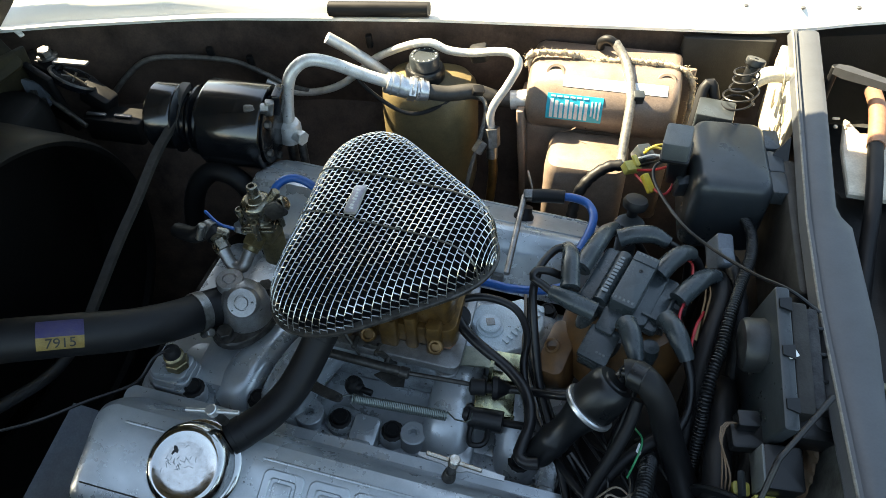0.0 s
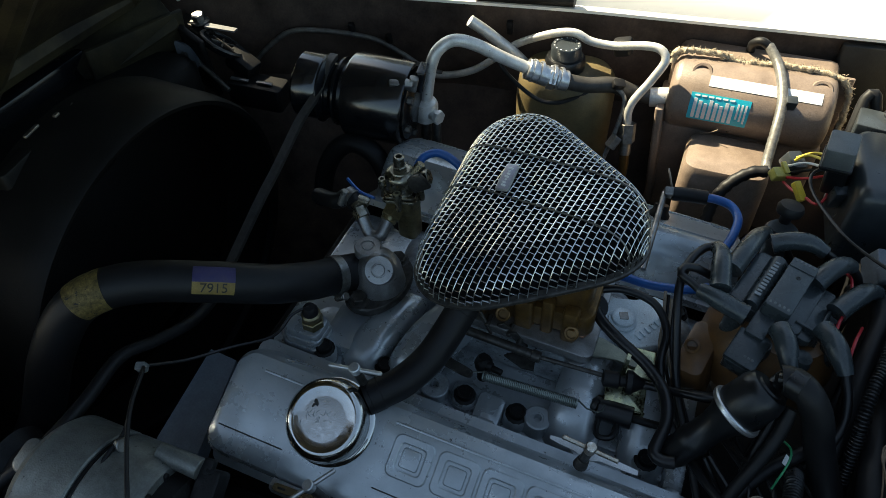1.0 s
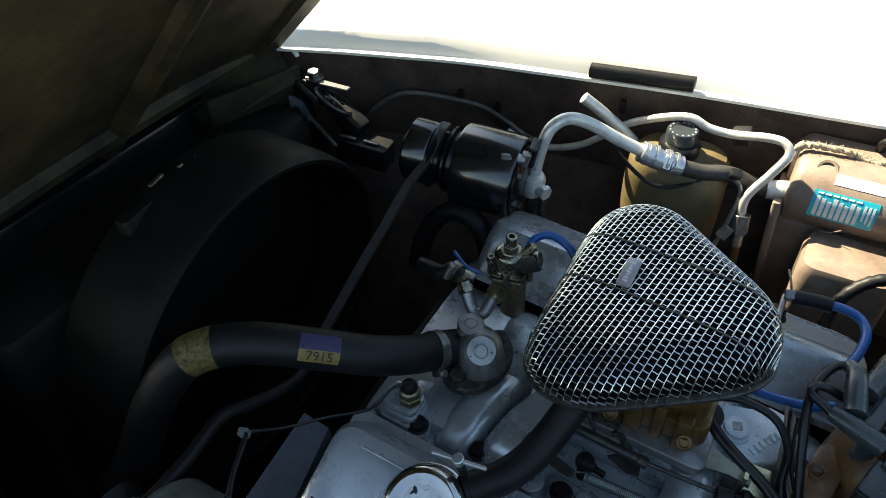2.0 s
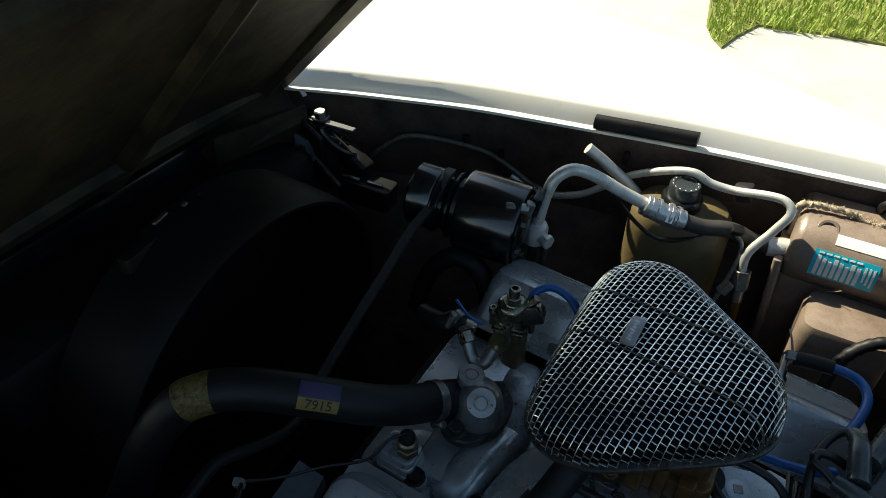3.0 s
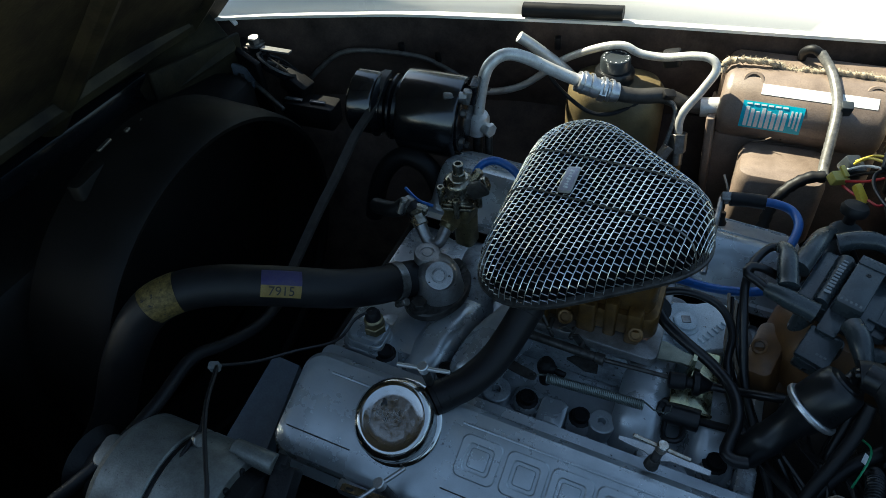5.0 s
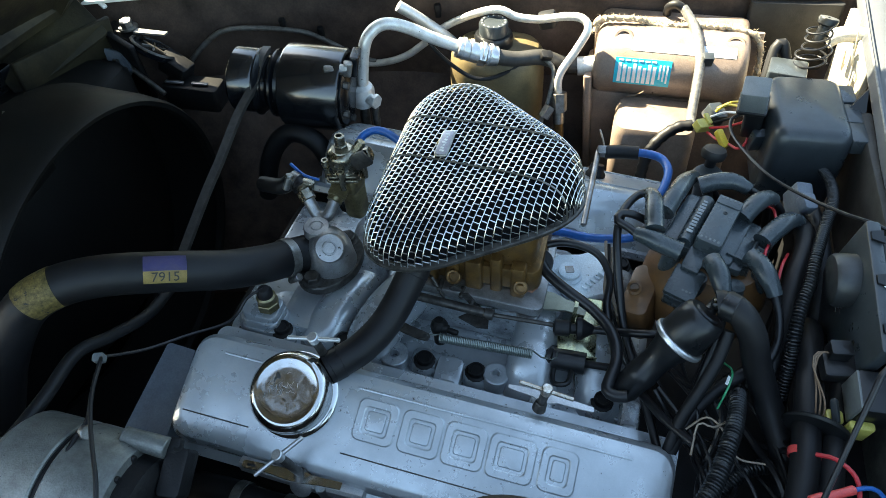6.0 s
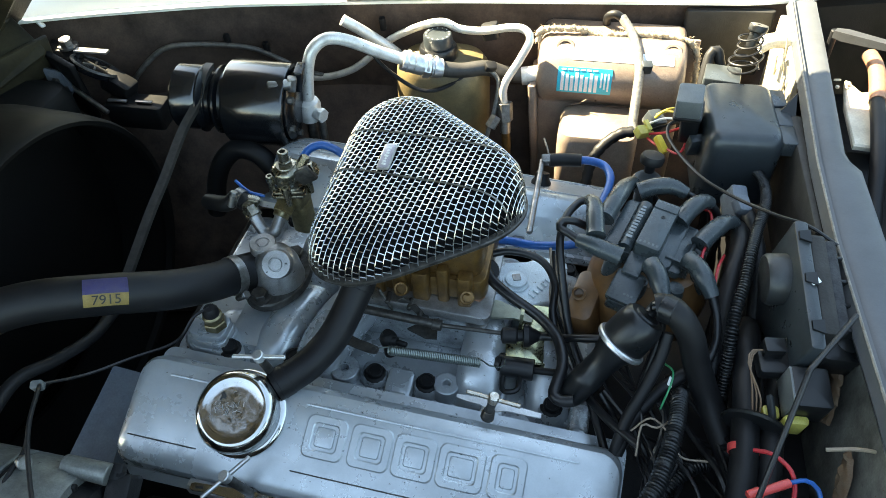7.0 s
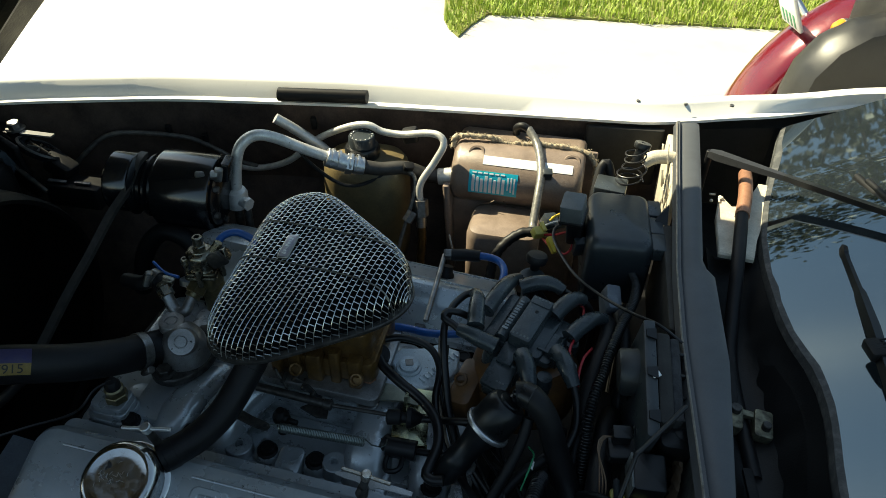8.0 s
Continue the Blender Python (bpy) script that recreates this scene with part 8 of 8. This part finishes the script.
rod(bm, (0.494, 0.020, 0.795), (0.494, 0.020, 0.808), 0.006)
part("spindle", bm, M_GRIME, mech)
bm = bmesh.new()
rod(bm, (0.524, 0.004, 0.798), (0.524, 0.004, 0.806), 0.005)
part("spindle", bm, M_GRIME, mech)
bm = bmesh.new()
rbox(bm, 0.010, 0.20, 0.006, at(0.500, 0.12, 0.795, 0, 0, -4), 0.002, 0.001)
part("link_bar", bm, M_BLOCK, mech)
bm = bmesh.new()
rbox(bm, 0.010, 0.26, 0.006, at(0.508, -0.18, 0.792, 0, 0, 4), 0.002, 0.001)
part("link_bar", bm, M_BLOCK, mech)
bm = bmesh.new()
for i in range(5):
    rbox(bm, rng.uniform(0.003, 0.007), rng.uniform(0.003, 0.010), rng.uniform(0.002, 0.005), at(rng.uniform(0.488, 0.512), rng.uniform(0.35, 0.40), 0.843, rng.uniform(-20, 20), rng.uniform(-20, 20), rng.uniform(0, 90)), 0.003, 0.002, 0, 2)
tagged(part("debris", bm, M_CRUMB), "pale flaking debris in the windshield well", "debris", kind="stuff")
bm = bmesh.new()
# Outline follows the pool of sunlight; cream stops where the floor is unlit.
top = [(0.503, 0.390), (0.492, 0.330), (0.488, 0.246), (0.532, 0.243), (0.541, 0.285), (0.560, 0.345), (0.588, 0.432), (0.564, 0.436), (0.545, 0.392), (0.532, 0.365), (0.516, 0.362)]
loft(bm, [[V(x, y, z) for x, y in top] for z in (0.836, 0.841)] + [[V(0.54 + (x - 0.54) * 0.97, 0.33 + (y - 0.33) * 0.97, 0.843) for x, y in top]])
part("well_shelf", bm, M_CREAM, car, "flaking cream shelf cut to the sunlit patch of the windshield well", 20)
bm = bmesh.new()
rings = []
for i in range(44):
    p = glass_edge(0.590 - 1.09 * i / 43)
    w = 0.003 + 0.002 * noise.noise(V(0, p.y * 30, 0)) + 0.004 * math.exp(-((p.y - 0.49) / 0.04) ** 2)
    rings.append([p + V(-0.005, 0, -0.012), p + V(-0.003, 0, 0.004), p + V(w * 0.5, 0, w * 0.27 + 0.0062), p + V(w, 0, w * 0.52 + 0.0058), p + V(w, 0, w * 0.52), p + V(0, 0, -0.014)])
loft(bm, rings)
part("windshield_seal", bm, M_SEAL, car, "dusty torn rubber seal along the windshield")
bm = bmesh.new()
rings = []
for i in range(24):
    y = 0.262 - 0.762 * i / 23
    hi = 0.040 / (1 + math.exp((0.17 - y) / 0.025))
    p = glass_edge(y)
    rings.append([V(0.474, y, 0.80 + hi), V(0.490, y, 0.782 + hi), V(0.515, y, 0.782 + hi), V(p.x - 0.022, y, 0.795 + hi * 0.7), p + V(-0.006, 0, -0.006), p + V(-0.006, 0, -0.02), V(0.515, y, 0.77), V(0.48, y, 0.74)])
loft(bm, rings)
part("well_liner", bm, M_LINER, car, "black rubbery liner of the windshield well", 60)

# wheels carry the car
for x, y in ((-0.45, 0.70), (-0.45, -0.70), (2.0, 0.66), (2.0, -0.66)):
    bm = bmesh.new()
    lathe(bm, [(0.18, -0.09), (0.27, -0.095), (0.295, -0.08), (0.30, -0.05), (0.30, 0.05), (0.295, 0.08), (0.27, 0.095), (0.18, 0.09)], at(x, y, 0.30, 90), 40)
    wheel = part("wheel", bm, M_RUBBER, car, "black tyre")

# ---- motorcycle ----
bike = thing("motorcycle", (1.6, 2.2, 0.0), "crimson motorcycle with black leather saddlebags parked on the driveway", "motorcycle")
BC = V(1.62, 2.25, 0.33)


def fender_arc(c, r, w, t, a0, a1, n=30):
    bm = bmesh.new()
    rings = []
    for i in range(n):
        a = radians(a0 + (a1 - a0) * i / (n - 1))
        ring = []
        for k in range(11):
            b = math.pi * (k / 10 - 0.5)
            rr_ = r + 0.05 * math.cos(b) - 0.05
            ring.append(c + V(rr_ * math.cos(a), w * math.sin(b), rr_ * math.sin(a)))
        for k in range(10, -1, -1):
            b = math.pi * (k / 10 - 0.5)
            rr_ = r - t + 0.05 * math.cos(b) - 0.05
            ring.append(c + V(rr_ * math.cos(a), (w - t) * math.sin(b), rr_ * math.sin(a)))
        rings.append(ring)
    loft(bm, rings)
    return bm


part("rear_fender", fender_arc(BC + V(0.085, 0, -0.13), 0.60, 0.105, 0.006, 186, 62), M_BIKERED, bike, "glossy crimson rear fender", 50)
bm = bmesh.new()
lathe(bm, [(0.20, -0.05), (0.29, -0.06), (0.325, -0.03), (0.33, 0), (0.325, 0.03), (0.29, 0.06), (0.20, 0.05)], Matrix.Translation(BC) @ at(0, 0, 0, 90), 48)
rw = part("rear_wheel", bm, M_RUBBER, bike, "black rear tyre")
bm = bmesh.new()
lathe(bm, [(0.03, -0.03), (0.20, -0.02), (0.21, 0), (0.20, 0.02), (0.03, 0.03)], Matrix.Translation(BC) @ at(0, 0, 0, 90), 36)
part("rim", bm, M_CHROME, rw, "chrome rim")
bm = bmesh.new()
lathe(bm, [(0.20, -0.05), (0.29, -0.06), (0.325, -0.03), (0.33, 0), (0.325, 0.03), (0.29, 0.06), (0.20, 0.05)], Matrix.Translation(BC + V(1.6, 0, 0)) @ at(0, 0, 0, 90), 48)
part("front_wheel", bm, M_RUBBER, bike, "black front tyre")
for y, bx in ((-0.19, 1.425), (0.17, 1.80)):
    bm = bmesh.new()
    rbox(bm, 0.56, 0.56, 0.17, at(bx, 2.25 + y, 0.49, 90), 0.22, 0.06)
    bag = part("saddlebag", bm, M_LEATHER, bike, "black leather saddlebag")
    for x in (bx - 0.05, bx + 0.11):
        bm = bmesh.new()
        rbox(bm, 0.03, 0.182, 0.40, at(x, 2.25 + y, 0.525), 0.01, 0.004)
        part("strap", bm, M_LEATHER, bag)
bm = bmesh.new()
sweep(bm, spline([(1.50, 2.25, 0.80), (1.75, 2.25, 0.80), (2.05, 2.25, 0.72), (2.35, 2.25, 0.78)], 0.03), 0.13, 16)
part("seat", bm, M_LEATHER, bike, "black leather seat")
bm = bmesh.new()
sweep(bm, spline([(2.2, 2.25, 0.78), (2.45, 2.25, 0.86), (2.75, 2.25, 0.90)], 0.03), 0.14, 18)
part("tank", bm, M_BIKERED, bike)
bm = bmesh.new()
rod(bm, (2.0, 2.25, 0.35), (3.0, 2.25, 1.0), 0.03)
rod(bm, (1.62, 2.25, 0.33), (2.6, 2.25, 0.4), 0.03)
rod(bm, (3.22, 2.25, 0.33), (2.9, 2.25, 1.05), 0.03)
rod(bm, (1.7, 2.02, 0.30), (2.6, 2.02, 0.28), 0.045)
part("frame", bm, M_CHROME, bike, "chrome frame and exhaust")
bm = bmesh.new()
rbox(bm, 0.012, 0.13, 0.12, at(1.262, 2.25, 0.64, 0, -28, 0), 0.008, 0.002)
plate = part("number_plate", bm, M_PAPER, bike, "white number plate with illegible dark bars")
for k in range(4):
    bm = bmesh.new()
    rbox(bm, 0.003, 0.013, 0.045, at(1.2535, 2.2125 + 0.025 * k, 0.6445, 0, -28, 0), 0.002, 0.0006)
    part("plate_bar", bm, M_GREENWIRE, plate)


for y in (2.03, 2.47):
    bm = bmesh.new()
    lathe(bm, [(0.001, -0.022), (0.020, -0.018), (0.029, -0.004), (0.029, 0.0)], at(1.275, y, 0.71, 0, 90, 0), 24)
    ind = part("indicator", bm, M_ORANGE, bike, "orange turn signal lens")
    bm = bmesh.new()
    lathe(bm, [(0.030, 0.0), (0.030, 0.012), (0.023, 0.06), (0.01, 0.075)], at(1.275, y, 0.71, 0, 90, 0), 24)
    rod(bm, (1.31, y, 0.71), (1.36, 2.25, 0.60), 0.010)
    part("housing", bm, M_CHROME, ind, "chrome housing")

bike.location = (1.24, 1.78, 0.0)
bike.rotation_euler = (0, 0, radians(14))

# ---- lawn ----
EDGE = [(-0.62, 3.9), (-0.50, 3.26), (-0.43, 3.11), (-0.37, 3.02), (-0.335, 3.20), (-0.27, 3.40), (0.0, 3.45), (0.50, 3.47), (1.3, 3.56), (2.2, 3.62), (4.0, 3.70)]


def lawn_edge(x):
    return along(EDGE[1:], x) if x > -0.5 else 99


bm = bmesh.new()
ring = [V(x, y, 0) for x, y in EDGE] + [V(12, 3.8, 0), V(12, 14, 0), V(-2.6, 14, 0)]
loft(bm, [[p + V(0, 0, -0.02) for p in ring], [p + V(0, 0, 0.012) for p in ring]])
tagged(part("lawn", bm, M_SOIL), "sunlit lawn soil beyond the driveway", "lawn", kind="structure")
rng = random.Random(9)
verts, faces = [], []
for i in range(26000):
    x = rng.uniform(-0.62, 3.6)
    lo = 3.0 if x < -0.2 else 3.36
    y = lo + (rng.random() ** 1.7) * 3.2
    if x < -0.5:
        ok = y > 3.35 + (-0.5 - x) * 4.5
    else:
        ok = y > along(EDGE[1:], x) - 0.02 + 0.05 * noise.noise(V(x * 6, y * 6, 0))
    if not ok:
        continue
    h, w, a = rng.uniform(0.03, 0.075), rng.uniform(0.003, 0.006), rng.uniform(0, 6.28)
    lean = V(math.cos(a), math.sin(a), 0) * rng.uniform(0.0, 0.04)
    s = V(-math.sin(a), math.cos(a), 0) * w
    b = V(x, y, 0.005)
    k = len(verts)
    verts += [b - s, b + s, b + lean * 0.4 + V(0, 0, h * 0.6) + s * 0.6, b + lean * 0.4 + V(0, 0, h * 0.6) - s * 0.6, b + lean + V(0, 0, h)]
    faces += [(k, k + 1, k + 2, k + 3), (k + 3, k + 2, k + 4)]
me = bpy.data.meshes.new("grass")
me.from_pydata([tuple(v) for v in verts], [], faces)
me.materials.append(M_GRASS)
tagged(new("grass", me), "short sunlit green grass blades", "grass", kind="stuff")


# ---- trees beyond the lawn ----
def tree(x, y, height, spread, seed):
    r = random.Random(seed)
    t = thing("tree", (x, y, 0), "tall leafy green tree standing beyond the lawn", "tree", "trees beyond the lawn")
    bm = bmesh.new()
    sweep(bm, spline([(x, y, -0.1), (x + 0.1, y, height * 0.3), (x, y + 0.15, height * 0.6), (x + 0.1, y, height * 0.9)], 0.3), lambda s: max(0.03, 0.24 - 0.2 * s / height), 9)
    for k in range(9):
        a, h = r.uniform(0, 6.28), height * r.uniform(0.3, 0.75)
        tip = V(x + math.cos(a) * spread * 0.7, y + math.sin(a) * spread * 0.7, h + height * 0.18)
        sweep(bm, spline([(x + 0.05, y + 0.05, h), V(x, y, h + 0.3).lerp(tip, 0.5), tip], 0.4), lambda s: max(0.015, 0.09 - 0.03 * s), 6)
    part("trunk", bm, M_BARK, t)
    clumps = [V(x + r.gauss(0, spread * 0.45), y + r.gauss(0, spread * 0.45), height * (0.32 + 0.66 * r.random() ** 0.8)) for _ in range(60)]
    vs, fs = [], []
    for i in range(4200):
        c = r.choice(clumps) + V(r.gauss(0, 0.42), r.gauss(0, 0.42), r.gauss(0, 0.34))
        u = V(r.uniform(-1, 1), r.uniform(-1, 1), r.uniform(-0.5, 0.5)).normalized() * r.uniform(0.07, 0.14)
        w = u.cross(V(r.uniform(-1, 1), r.uniform(-1, 1), r.uniform(-1, 1))).normalized() * 0.06
        k = len(vs)
        vs += [tuple(c - u), tuple(c + w), tuple(c + u), tuple(c - w)]
        fs.append((k, k + 1, k + 2, k + 3))
    me = bpy.data.meshes.new("crown")
    me.from_pydata(vs, [], fs)
    me.materials.append(M_LEAF)
    crown = new("crown", me)
    crown.parent = t
    crown.matrix_parent_inverse = Matrix.Translation(-t.location)


for k, (x, y, h, s) in enumerate(((-6.5, 12.5, 6.6, 2.3), (-3.2, 11.5, 7.4, 2.3), (0.2, 12.2, 7.0, 2.4), (3.4, 11.8, 6.4, 2.3), (6.8, 13.0, 7.2, 2.5))):
    tree(x, y, h, s, 20 + k)
